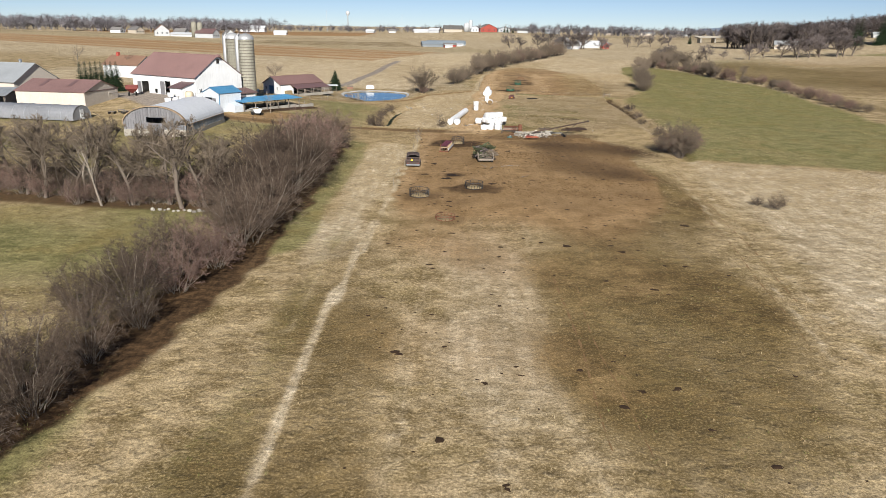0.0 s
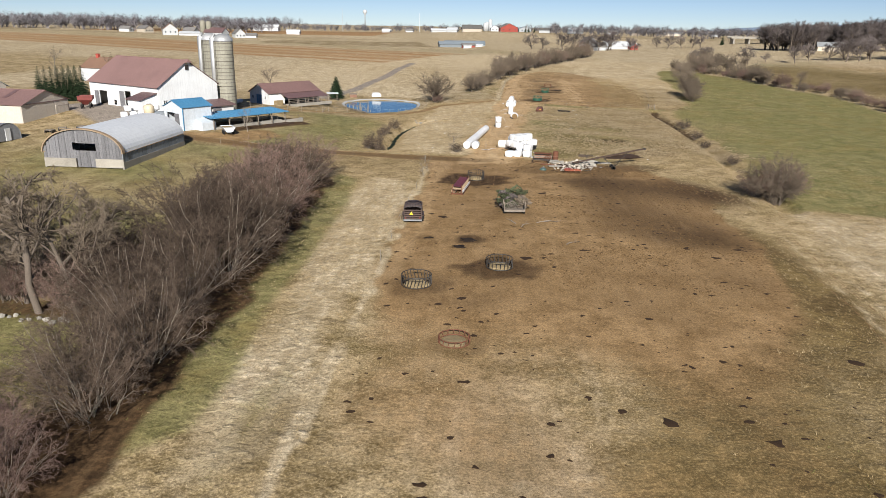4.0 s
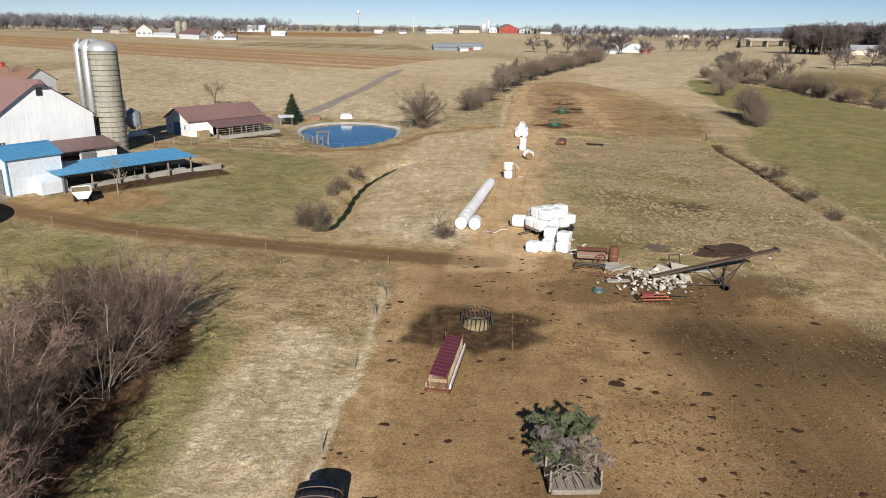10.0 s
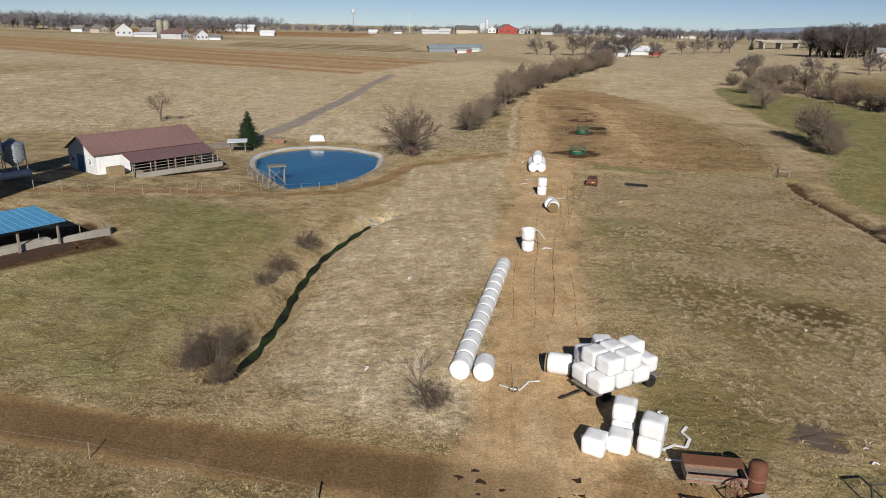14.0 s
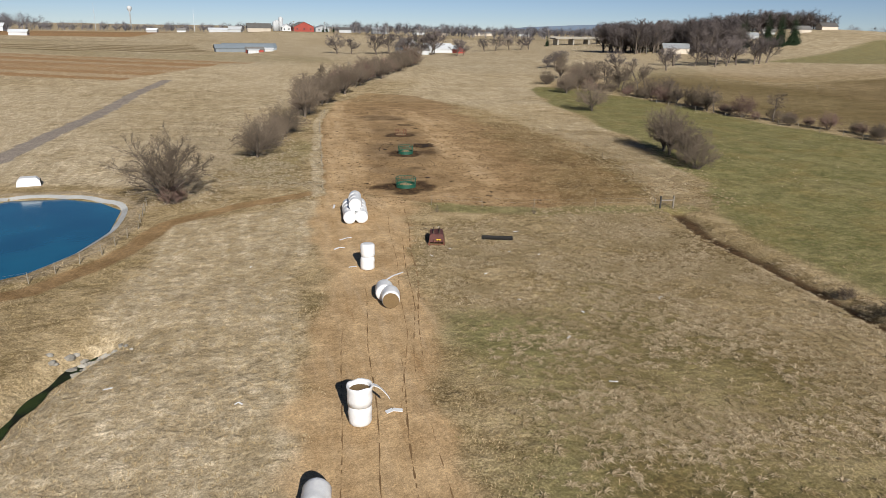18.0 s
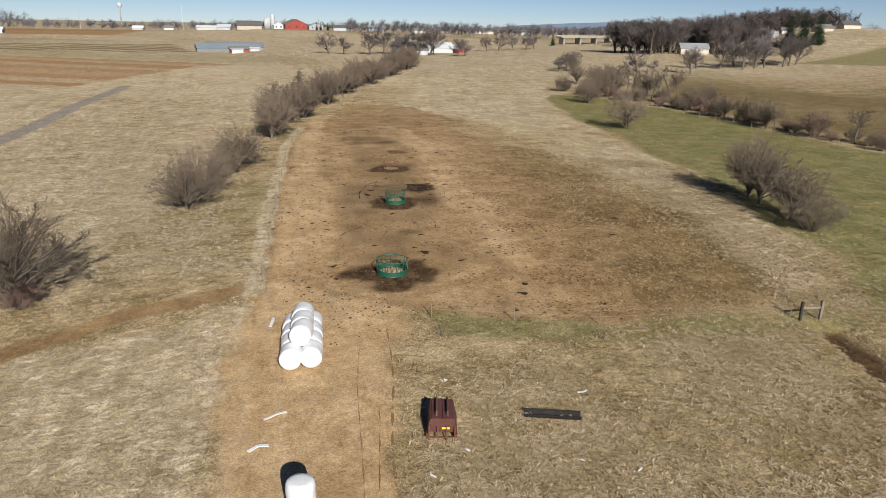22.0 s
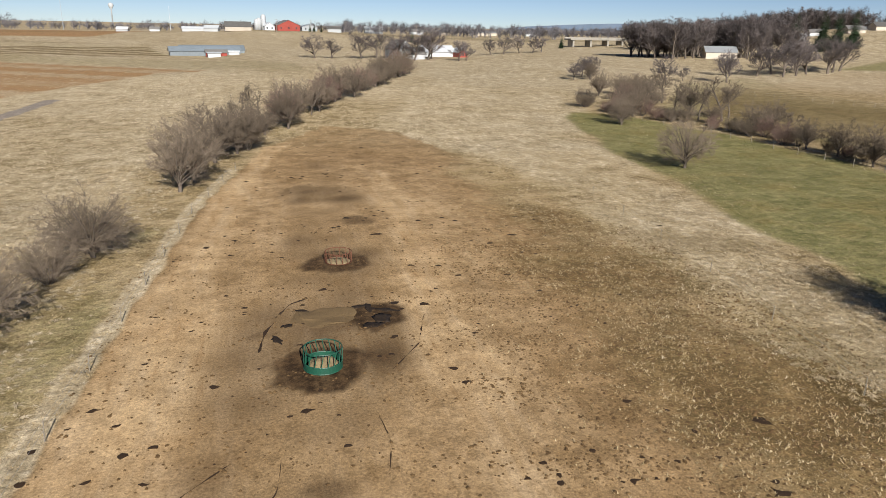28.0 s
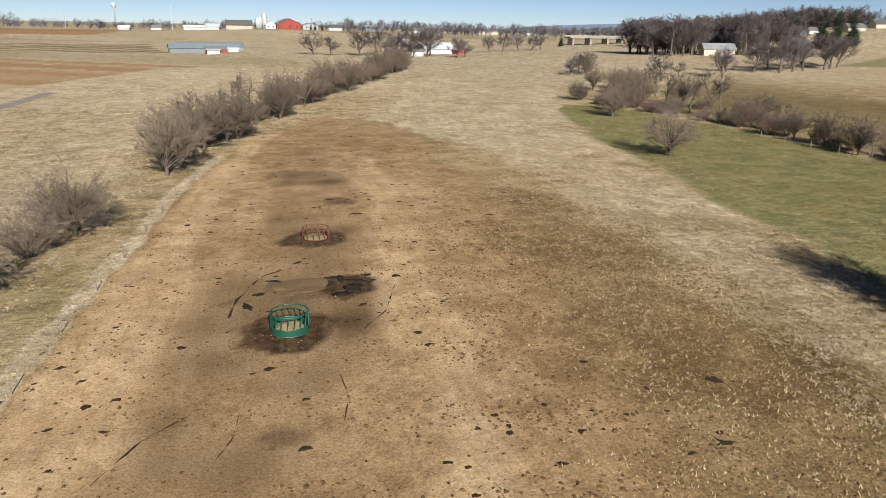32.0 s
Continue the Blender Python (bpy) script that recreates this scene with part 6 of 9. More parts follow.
rim = [Vector(q[:2]) for q in ring]
for i in range(len(rim)):
    a, b2 = rim[i], rim[(i + 1) % len(rim)]
    oa, ob_ = (a - Vector((cx, cy))).normalized(), (b2 - Vector((cx, cy))).normalized()
    for j in range(4):
        d0, d1 = -0.95 + 0.19 * j, -0.95 + 0.19 * (j + 1)
        q = [a + oa * d0, a + oa * d1, b2 + ob_ * d1, b2 + ob_ * d0]
        s.poly(*[(v.x, v.y, max(gz(v.x, v.y) + 0.03, POND_Z - 0.04)) for v in q])
tagged(s.put("pond_liner", "liner", smooth=True), "pale stone rim round the pond", "pond rim", kind="structure")
s = Shape()
cr = [Vector((x, y, 0)) for x, y in CREEK]
for a, b2 in zip(cr, cr[1:]):
    for j in range(4):
        q0, q1 = a.lerp(b2, j / 4), a.lerp(b2, (j + 1) / 4)
        nrm = (b2 - a).cross(Vector((0, 0, 1))).normalized()
        w0, w1 = 0.34 + 0.16 * math.sin(q0.y * 1.7), 0.34 + 0.16 * math.sin(q1.y * 1.7)
        za, zb = gz(q0.x, q0.y) + 0.14, gz(q1.x, q1.y) + 0.14
        s.poly(*[(*v.xy, z) for v, z in ((q0 - nrm * w0, za), (q0 + nrm * w0, za), (q1 + nrm * w1, zb), (q1 - nrm * w1, zb))])
tagged(s.put("creek", "creek_water"), "narrow creek with green water weed", "water", kind="structure")


def lump(seed, sx, sy, sz, rough=0.25, cuts=2):
    """An uneven stone-like lump."""
    bm = bmesh.new()
    bmesh.ops.create_icosphere(bm, subdivisions=cuts, radius=1)
    for v in bm.verts:
        v.co *= 1 + rough * noise.noise(v.co * 1.6 + Vector((seed * 3.1, seed * 1.7, 0)))
        v.co = Vector((v.co.x * sx, v.co.y * sy, v.co.z * sz))
    me = bpy.data.meshes.new("lump")
    bm.to_mesh(me)
    bm.free()
    return me


def mesh_part(name, me, mat, parent, m, smooth=False, label=""):
    if not me.materials:
        me.materials.append(MAT[mat])
    if smooth:
        me.polygons.foreach_set("use_smooth", np.ones(len(me.polygons), bool))
    ob = new(name, me)
    ob.parent = parent
    ob.matrix_basis = m
    if label:
        ob["label"] = label
    return ob


rnd = random.Random(12)
STONES = [lump(k, 1, rnd.uniform(0.7, 1.2), rnd.uniform(0.5, 0.9), 0.5, 1) for k in range(8)]
GREYS = [me.copy() for me in STONES]
heap = thing("creek_stones", -7.8, 190.2, 0, "loose grey stones at the creek's culvert", "stones")
for k in range(34):
    a, d = rnd.uniform(0, 6.28), rnd.uniform(0.2, 2.6)
    x, y = -7.8 + d * math.cos(a), 190.4 + 0.7 * d * math.sin(a)
    r = rnd.uniform(0.12, 0.38)
    mesh_part("stone", rnd.choice(GREYS), "stone_grey", heap, heap.matrix_basis.inverted() @ (pose(x, y, gz(x, y) + r * 0.3, 0, 0, rnd.uniform(0, 360)) @ Matrix.Scale(r, 4)))
wallr = thing("field_stones", -29, 75.5, 0, "row of pale stones under the trees", "stones")
for k in range(11):
    x, y = -26.5 - 0.6 * k + rnd.uniform(-0.3, 0.3), 75.2 + rnd.uniform(-0.5, 0.5) + 0.06 * k
    r = rnd.uniform(0.15, 0.36)
    mesh_part("stone", rnd.choice(GREYS), "stone_grey", wallr, wallr.matrix_basis.inverted() @ (pose(x, y, gz(x, y) + r * 0.3, 0, 0, rnd.uniform(0, 360)) @ Matrix.Scale(r, 4)))


# ---- wrapped bales ----
def round_box(sx, sy, sz, r, seed, n=7, dent=0.03):
    """A box with well-rounded edges and slightly dented faces, standing on z=0."""
    bm = bmesh.new()
    bmesh.ops.create_cube(bm, size=2)
    bmesh.ops.subdivide_edges(bm, edges=bm.edges[:], cuts=n, use_grid_fill=True)
    hx, hy, hz = sx / 2, sy / 2, sz / 2
    for v in bm.verts:
        q = Vector((v.co.x * hx, v.co.y * hy, v.co.z * hz))
        c = Vector((max(-hx + r, min(hx - r, q.x)), max(-hy + r, min(hy - r, q.y)), max(-hz + r, min(hz - r, q.z))))
        d = q - c
        q = c + d.normalized() * r if d.length > 1e-6 else q
        nn = noise.noise(q * 1.9 + Vector((seed * 5.3, 0, seed)))
        q += Vector(v.co).normalized() * (dent * nn + dent * 0.5 * noise.noise(q * 6 + Vector((seed, seed, 0))))
        v.co = q + Vector((0, 0, hz))
    me = bpy.data.meshes.new("bale")
    bm.to_mesh(me)
    bm.free()
    me.materials.append(MAT["wrap"])
    me.polygons.foreach_set("use_smooth", np.ones(len(me.polygons), bool))
    return me


def round_bale(rad, ln, seed):
    """A bale on its side along y, resting on z=0, with rounded ends and film wrinkles."""
    prof = [(0.0, 0), (rad * 0.55, 0.0), (rad * 0.86, 0.03), (rad * 0.97, 0.12), (rad, 0.28)]
    prof += [(rad * (1 + 0.012 * math.sin(seed + 9 * k)), 0.28 + (ln - 0.56) * k / 7) for k in range(1, 7)]
    prof += [(rad, ln - 0.28), (rad * 0.97, ln - 0.12), (rad * 0.86, ln - 0.03), (rad * 0.55, ln), (0.0, ln)]
    s = Shape().lathe(prof, 22)
    out = []
    for q in s.v:
        q = Vector(q)
        nn = 0.03 * noise.noise(q * 2.2 + Vector((seed * 4.1, seed, 0))) + 0.012 * noise.noise(q * 9 + Vector((seed, 0, 0)))
        flat = Vector((q.x, q.y, 0)).normalized() * nn
        q = q + flat
        out.append((q.x, q.z - ln / 2, max(0.0, q.y + rad)))
    s.v = out
    me = bpy.data.meshes.new("bale")
    me.from_pydata(s.v, [], s.f)
    me.materials.append(MAT["wrap"])
    me.polygons.foreach_set("use_smooth", np.ones(len(me.polygons), bool))
    return me


SQUARE = [round_box(1.2, 1.3, 1.0, 0.2, k) for k in range(4)]
ROUND = [round_bale(0.68, 1.5, k) for k in range(4)]


def bale(me, x, y, z=0.0, rz=0.0, label="hay bale wrapped in white plastic film", group="", rx=0.0):
    ob = new("wrapped_bale", me)
    ob.matrix_basis = pose(x, y, gz(x, y) + z, rx, 0, rz)
    return tagged(ob, label, "hay bale", group)


# long wrapped row beside the track: one film over all, so the bales abut with shallow seams
def row_bale(rad, ln, seed):
    prof = [(0.0, -0.01), (rad * 0.7, 0.0), (rad * 0.955, 0.015), (rad * 0.99, 0.05)] + [(rad * (1 + 0.012 * math.sin(seed * 2.1 + 1.7 * k)), 0.05 + (ln - 0.1) * k / 8) for k in range(1, 8)] + [(rad * 0.99, ln - 0.05), (rad * 0.955, ln - 0.015), (rad * 0.7, ln), (0.0, ln + 0.01)]
    s = Shape().lathe(prof, 24)
    out = []
    for q in s.v:
        q = Vector(q)
        nn = 0.026 * noise.noise(q * 1.6 + Vector((seed * 4.1, seed, 0))) + 0.012 * noise.noise(q * 7 + Vector((seed, 0, 0)))
        q = q + Vector((q.x, q.y, 0)).normalized() * nn
        out.append((q.x, q.z - ln / 2, max(0.0, q.y + rad)))
    me = bpy.data.meshes.new("bale")
    me.from_pydata(out, [], s.f)
    me.materials.append(MAT["wrap"])
    me.polygons.foreach_set("use_smooth", np.ones(len(me.polygons), bool))
    return me


def upright(me, x, y, z, rz, label, group=""):
    """A round bale standing on its end."""
    ob = new("wrapped_bale", me)
    ob.matrix_basis = pose(x, y, gz(x, y) + z + 0.57, 90, 0, rz) @ pose(0, 0, -0.61)
    return tagged(ob, label, "hay bale", group)


ROW = [row_bale(0.64, 1.58, k) for k in range(4)]
for k in range(13):
    u = k / 12
    bale(ROW[k % 4], 1.32 + 3.60 * u, 151.9 + 18.5 * u, 0, -11 + rnd.uniform(-1, 1), "round bale in a long white plastic-wrapped row", "wrapped bale row")
bale(ROW[1], 2.72, 151.7, 0, -8, "single white wrapped bale against the end of the row")
# bales down the track
DRUM = [round_bale(0.61, 1.14, 10 + k) for k in range(3)]
for k in range(2):
    upright(DRUM[k], 11.8 + 0.03 * k, 201.5, 1.12 * k, 40 * k, "white wrapped round bale in a stack of two on end", "bales stacked on end")
b1 = bale(ROUND[3], 12.25, 193.0, 0, -9, "white wrapped bale with its film cut open at one end")
bale(ROUND[1], 12.02, 194.4, 0, -9, "white wrapped bale behind an opened one")
face = Shape().lathe([(0.0, 0.0), (0.5, 0.02), (0.6, 0.06), (0.6, 0.1)], 20)
face.put("hay_face", "old_hay", b1, "bare hay end", at=pose(0, -0.78, 0.66, 90, 0, 0))
upright(DRUM[2], 7.75, 177.1, 0, 0, "white wrapped round bale on end under an opened one")
tube_ = thing("opened_bale", 7.75, 177.1, 0, "round bale on end, its white film peeled open over grey hay", "hay bale", z=gz(7.75, 177.1) + 1.12)
s = Shape().lathe([(0.63, 0.0), (0.66, 0.35), (0.64, 0.8), (0.70, 1.05), (0.67, 1.10), (0.58, 1.02), (0.57, 0.75)], 24)
s.v = [(x * (1 + 0.05 * noise.noise(Vector((x * 2, y * 2, z * 3)))), y * (1 + 0.05 * noise.noise(Vector((y * 2, x * 2, z * 3)))), z + (0.10 * noise.noise(Vector((x * 2, y * 2, 3))) if z > 0.9 else 0)) for x, y, z in s.v]
s.put("film", "wrap", tube_, smooth=True)
Shape().lathe([(0.59, 0.02), (0.59, 0.80), (0.4, 0.86), (0.0, 0.84)], 20).put("hay", "old_hay", tube_)
fl = Shape()
for k in range(5):
    u0, u1 = k / 5, (k + 1) / 5
    fl.slab((0.55 + 1.0 * u0, -0.2, 1.05 - 0.9 * u0 ** 2), (0.55 + 1.0 * u1, -0.2, 1.05 - 0.9 * u1 ** 2), (0.55 + 1.0 * u1, 0.15, 1.02 - 0.9 * u1 ** 2), (0.55 + 1.0 * u0, 0.15, 1.02 - 0.9 * u0 ** 2), 0.025)
fl.put("loose_flap", "wrap", tube_)
# heap by the upper gate: two columns with more on top
for k in range(4):
    for c in range(2):
        bale(ROUND[(k + c) % 4], 12.12 + 1.22 * c + 0.13 * k, 215.85 + 1.45 * k, 0, -6 + rnd.uniform(-4, 4), "white wrapped bale in a stacked heap", "bale heap")
for k in range(3):
    bale(ROUND[k % 4], 12.85 + 0.13 * k, 216.7 + 1.3 * k, 1.08, -6 + rnd.uniform(-6, 6), "white wrapped bale on top of a heap", "bale heap")


def wheel_at(parent, x, y, rad, wid, m_hub="rust", axis_deg=0, name="wheel"):
    """A wheel standing on the ground, axle along local x turned by axis_deg."""
    m = pose(x, y, rad, 0, 90, 0)
    m = pose(x, y, rad, 0, 0, axis_deg) @ pose(0, 0, 0, 0, 90, 0)
    ty = Shape().lathe([(rad * 0.62, -wid / 2), (rad * 0.95, -wid / 2), (rad, -wid * 0.3), (rad, wid * 0.3), (rad * 0.95, wid / 2), (rad * 0.62, wid / 2), (rad * 0.62, -wid / 2)], 18).put(name, "rubber", parent, at=m, smooth=False)
    Shape().lathe([(rad * 0.6, -wid * 0.2), (rad * 0.6, wid * 0.2)], 14).put("rim", m_hub, ty)
    return ty


# bale wagon
wag = thing("bale_wagon", 10.6, 150.6, 32, "low flat farm wagon loaded with white wrapped bales", "wagon")
for k in range(8):
    Shape().box((-2.3 + 0.66 * k, 0, 0.58), (0.62, 2.2, 0.07)).put("deck_plank", "old_wood", wag)
for y in (-0.7, 0.7):
    Shape().box((0, y, 0.48), (5.2, 0.12, 0.14)).put("rail", "dark_steel", wag)
for x in (-1.8, 1.8):
    Shape().tube([(x, -1.0, 0.38), (x, 1.0, 0.38)], 0.06, 6).put("axle", "dark_steel", wag)
    for y in (-1.0, 1.0):
        wheel_at(wag, x, y, 0.38, 0.24, axis_deg=90)
Shape().tube([(-2.6, 0, 0.45), (-4.2, 0.1, 0.3)], 0.06, 6).put("drawbar", "dark_steel", wag)
wm = pose(10.6, 150.6, gz(10.6, 150.6), 0, 0, 32)
for i, (x, y, z) in enumerate([(-1.9, -0.62, 0.62), (-1.9, 0.68, 0.62), (-0.5, -0.62, 0.62), (-0.5, 0.68, 0.62), (0.9, -0.62, 0.62), (0.9, 0.68, 0.62), (2.2, 0.0, 0.62), (-1.3, 0.65, 1.60), (-1.3, -0.62, 1.60), (0.1, 0.66, 1.60), (0.1, -0.62, 1.60), (1.5, 0.5, 1.60)]):
    q = wm @ Vector((x, y, 0))
    ob = new("wrapped_bale", SQUARE[i % 4])
    ob.matrix_basis = pose(q.x, q.y, gz(10.6, 150.6) + z, 0, 0, 32 + rnd.uniform(-3, 3))
    tagged(ob, "square hay bale in white film stacked on a wagon", "hay bale", "bales on the wagon")
for x, y, z, rz, rx in [(8.9, 151.9, 0, 4, 0), (8.9, 151.9, 0.97, 6, 0), (10.2, 153.3, 0, 2, 0), (10.2, 153.3, 0.97, 0, 0), (8.1, 143.9, 0, -26, 0), (9.4, 144.1, 0, -20, 0), (10.95, 144.0, 0, -26, 0), (11.0, 144.0, 0.97, -28, 0), (9.9, 145.6, 0, -18, 0), (9.9, 145.6, 0.97, -20, 0)]:
    bale(SQUARE[int(x * 7) % 4], x, y, z, rz, "square hay bale in white film standing on the ground", "loose bales")
op = bale(ROUND[1], 7.4, 152.2, 0, 75, "white bale film half torn away from its hay", "loose bales")
Shape().lathe([(0.0, 0.0), (0.55, 0.02), (0.62, 0.08)], 18).put("hay_face", "hay", op, "bare hay", at=pose(0, 0.78, 0.66, -90, 0, 0))


def strip(x, y, pts, w=0.22):
    """A crumpled strip of white film on the ground."""
    s = Shape()
    pp = [Vector((a, b2, 0)) for a, b2 in pts]
    for k, (a, b2) in enumerate(zip(pp, pp[1:])):
        nrm = (b2 - a).cross(Vector((0, 0, 1))).normalized() * w / 2
        za = gz(x + a.x, y + a.y) - gz(x, y) + 0.05 + 0.06 * (k % 2)
        zb = gz(x + b2.x, y + b2.y) - gz(x, y) + 0.05 + 0.06 * ((k + 1) % 2)
        s.slab((*(a - nrm).xy, za), (*(b2 - nrm).xy, zb), (*(b2 + nrm).xy, zb), (*(a + nrm).xy, za), 0.03)
    ob = s.put("plastic_strip", "wrap", at=pose(x, y, gz(x, y)))
    return tagged(ob, "crumpled strip of white bale film on the ground", "litter", "film strips")


strip(11.6, 144.0, [(0, 0), (0.7, 0.4), (1.3, 0.3), (1.7, 1.0), (1.5, 1.7), (1.9, 2.2)], 0.16)
strip(11.5, 143.2, [(0, 0), (0.8, -0.2), (1.1, 0.3)], 0.14)
strip(8.0, 144.6, [(0, 0), (-0.4, 0.5), (0.3, 0.9), (0.8, 0.8)], 0.14)
strip(3.6, 150.6, [(0, 0), (0.6, -0.5), (1.2, -0.6), (1.8, 0.3), (2.5, 0.5)], 0.12)
strip(9.2, 177.7, [(0, 0), (0.4, 0.1), (0.9, 0.0)], 0.3)
strip(12.6, 198.0, [(0, 0), (0.9, 0.9), (1.9, 1.7)], 0.16)
strip(10.9, 202.2, [(0, 0), (-0.3, -0.2), (-0.6, -0.1)], 0.2)
strip(9.6, 207.5, [(0, 0), (0.5, 0.3), (1.0, 0.3)], 0.2)
strip(11.0, 221.6, [(0, 0), (0.2, 0.8), (0.25, 1.4)], 0.2)
strip(10.4, 210.2, [(0, 0), (0.7, 0.3), (1.2, 0.5)], 0.14)
for k in range(22):
    x, y = rnd.choice([(rnd.uniform(10, 34), rnd.uniform(143, 200)), (rnd.uniform(-6, 4), rnd.uniform(150, 205)), (rnd.uniform(16, 30), rnd.uniform(196, 212)), (rnd.uniform(22, 30), rnd.uniform(142, 147))])
    a = rnd.uniform(0, 6.28)
    ln = rnd.uniform(0.12, 0.4)
    strip(x, y, [(0, 0), (ln * math.cos(a), ln * math.sin(a)), (ln * 1.6 * math.cos(a + 0.5), ln * 1.6 * math.sin(a + 0.5))], rnd.uniform(0.06, 0.15))


# ---- ring feeders ----
def circle(r, z, n=24):
    return [(r * math.cos(2 * math.pi * i / n), r * math.sin(2 * math.pi * i / n), z) for i in range(n + 1)]


def ring_feeder(x, y, rad, h, mat, bars, label, skirt=True, slant=0.0, hay=0.25, rz=0.0):
    root = thing("ring_feeder", x, y, rz, label, "cattle feeder", "ring feeders")
    for z in ((0.05, h * 0.36, h) if skirt else (0.06, h)):
        Shape().tube(circle(rad, z), 0.035, 6, caps=False).put("hoop", mat, root)
    if skirt:
        Shape().lathe([(rad - 0.01, 0.05), (rad + 0.01, 0.05), (rad + 0.01, h * 0.34), (rad - 0.01, h * 0.34), (rad - 0.01, 0.05)], 32).put("sheet_skirt", mat, root)
    z0 = h * 0.36 if skirt else 0.06
    first = Shape().tube([(0, 0, z0), (0, slant, h)], 0.028, 5).put("bar", mat, root, at=pose(rad, 0, 0))
    for k in range(1, bars):
        a = 360 * k / bars
        share(first, "bar", root, pose(rad * math.cos(radians(a)), rad * math.sin(radians(a)), 0, 0, 0, a))
    if hay:
        mesh = lump(int(x * 3) % 17, rad * 0.86, rad * 0.86, hay, 0.25, 3)
        ob = new("hay_mound", mesh)
        mesh.materials.append(MAT["hay"])
        ob.matrix_basis = pose(x, y, gz(x, y) + 0.03)
        tagged(ob, "loose hay heaped inside a ring feeder", "hay", "feeder hay")
    return root


ring_feeder(2.4, 126.3, 1.12, 1.1, "dark_steel", 22, "dark steel ring feeder with hay inside", False, 0.12, 0.4)
ring_feeder(0.2, 73.7, 1.05, 0.42, "rust", 16, "rusty ring feeder on bare ground", False, 0.1, 0.12)
ring_feeder(-3.0, 84.1, 1.2, 0.88, "dark_steel", 26, "dark steel ring feeder with slanted bars", False, 0.18, 0.25)
ring_feeder(3.9, 88.8, 1.15, 0.8, "dark_steel", 20, "dark steel ring feeder half sunk in trodden mud", False, 0.1, 0.25)
ring_feeder(20.9, 229.8, 1.25, 1.2, "green_paint", 18, "green steel ring feeder with a sheet skirt", True, 0.15, 0.45)
ring_feeder(25.4, 252.0, 1.12, 1.25, "green_paint", 18, "green steel ring feeder with hay inside", True, 0.15, 0.55)
ring_feeder(28.3, 270.5, 1.1, 0.9, "rust", 14, "rusty round feeder frame on pale ground", False, 0.0, 0.15)
mound = new("old_hay_mound", lump(4, 2.3, 1.7, 0.22, 0.6, 3))
mound.data.materials.append(MAT["old_hay"])
mound.matrix_basis = pose(26.2, 259.2, gz(26.2, 259.2) - 0.06)
tagged(mound, "low mound of old trampled hay", "hay")

pud = random.Random(31)
for x, y, sx, sy in [(29.2, 257.2, 0.8, 0.5), (29.9, 258.4, 0.7, 0.9), (30.5, 259.6, 0.9, 0.35), (29.3, 260.2, 0.35, 0.8), (28.6, 260.6, 0.8, 0.3), (22.9, 256.2, 0.35, 0.8), (23.6, 258.2, 0.5, 0.35), (24.6, 260.6, 0.6, 0.25), (31.2, 260.8, 0.5, 0.3), (30.6, 284, 0.5, 0.3), (1.2, 96.5, 1.0, 0.7), (-2.6, 97.2, 0.6, 0.4), (0.4, 94.2, 0.9, 0.6)]:
    me_ = lump(pud.randint(0, 99), sx * 0.75, sy * 0.75, 0.03, 1.0, 3)
    me_.materials.append(MAT["wet_mud"])
    me_.polygons.foreach_set("use_smooth", np.ones(len(me_.polygons), bool))
    ob = new("mud_puddle", me_)
    ob.matrix_basis = pose(x, y, gz(x, y) + 0.006, 0, 0, pud.uniform(-25, 25))
    tagged(ob, "dark wet mud puddle on trodden ground", "puddle", "mud puddles")

# ---- covered bunk feeder ----
bunk = thing("bunk_feeder", 0.35, 119.2, -9, "long covered cattle feeder with a dark red roof", "cattle feeder")
BL2 = 5.6
ribbed("roof", "red_roof", bunk, (0.52, -BL2 / 2, 1.0), (0.52, BL2 / 2, 1.0), (-0.52, BL2 / 2, 1.12), (-0.52, -BL2 / 2, 1.12), 0.03, 0.45, 0.012)
for y in (-BL2 / 2, BL2 / 2):
    for x, h in ((-0.56, 1.35), (0.56, 1.25)):
        Shape().box((x, y, h / 2), (0.07, 0.07, h)).put("end_post", "rust", bunk)
    Shape().box((0, y - 0.02, 0.78), (1.1, 0.05, 0.22)).put("end_panel", "wood", bunk, "yellowish end board")
    Shape().box((0, y, 0.1), (1.5, 0.1, 0.14)).put("end_sill", "rust", bunk)
    for x in (-0.4, 0.0, 0.4):
        Shape().tube([(x, y, 0.1), (x + 0.15, y, 0.66)], 0.025, 5).put("end_bar", "rust", bunk)
for x in (-0.68, 0.74):
    Shape().box((x, 0, 0.45), (0.08, BL2, 0.28)).put("trough_board", "wrap" if x > 0 else "wood", bunk)
    Shape().box((x * 0.7, 0, 0.28), (0.5, BL2, 0.06)).put("trough_floor", "wood", bunk)
    first = Shape().box((0, 0, 0.72), (0.05, 0.05, 0.6)).put("slat", "wood", bunk, at=pose(x * 0.78, -BL2 / 2 + 0.2, 0))
    for k in range(1, 18):
        share(first, "slat", bunk, pose(x * 0.78, -BL2 / 2 + 0.2 + k * (BL2 - 0.4) / 17, 0))
for x in (-0.7, 0.7):
    Shape().box((x, 0, 0.08), (0.12, BL2 + 0.5, 0.16)).put("skid", "rust", bunk)

# ---- livestock trailer ----
tr = thing("livestock_trailer", -4.65, 103.8, 2, "small dark brown livestock trailer with slatted sides", "trailer")
TW, TL, TH = 1.85, 2.8, 1.9
Shape().box((0, 0, 0.42), (TW, TL, 0.1)).put("floor", "trailer_paint", tr)
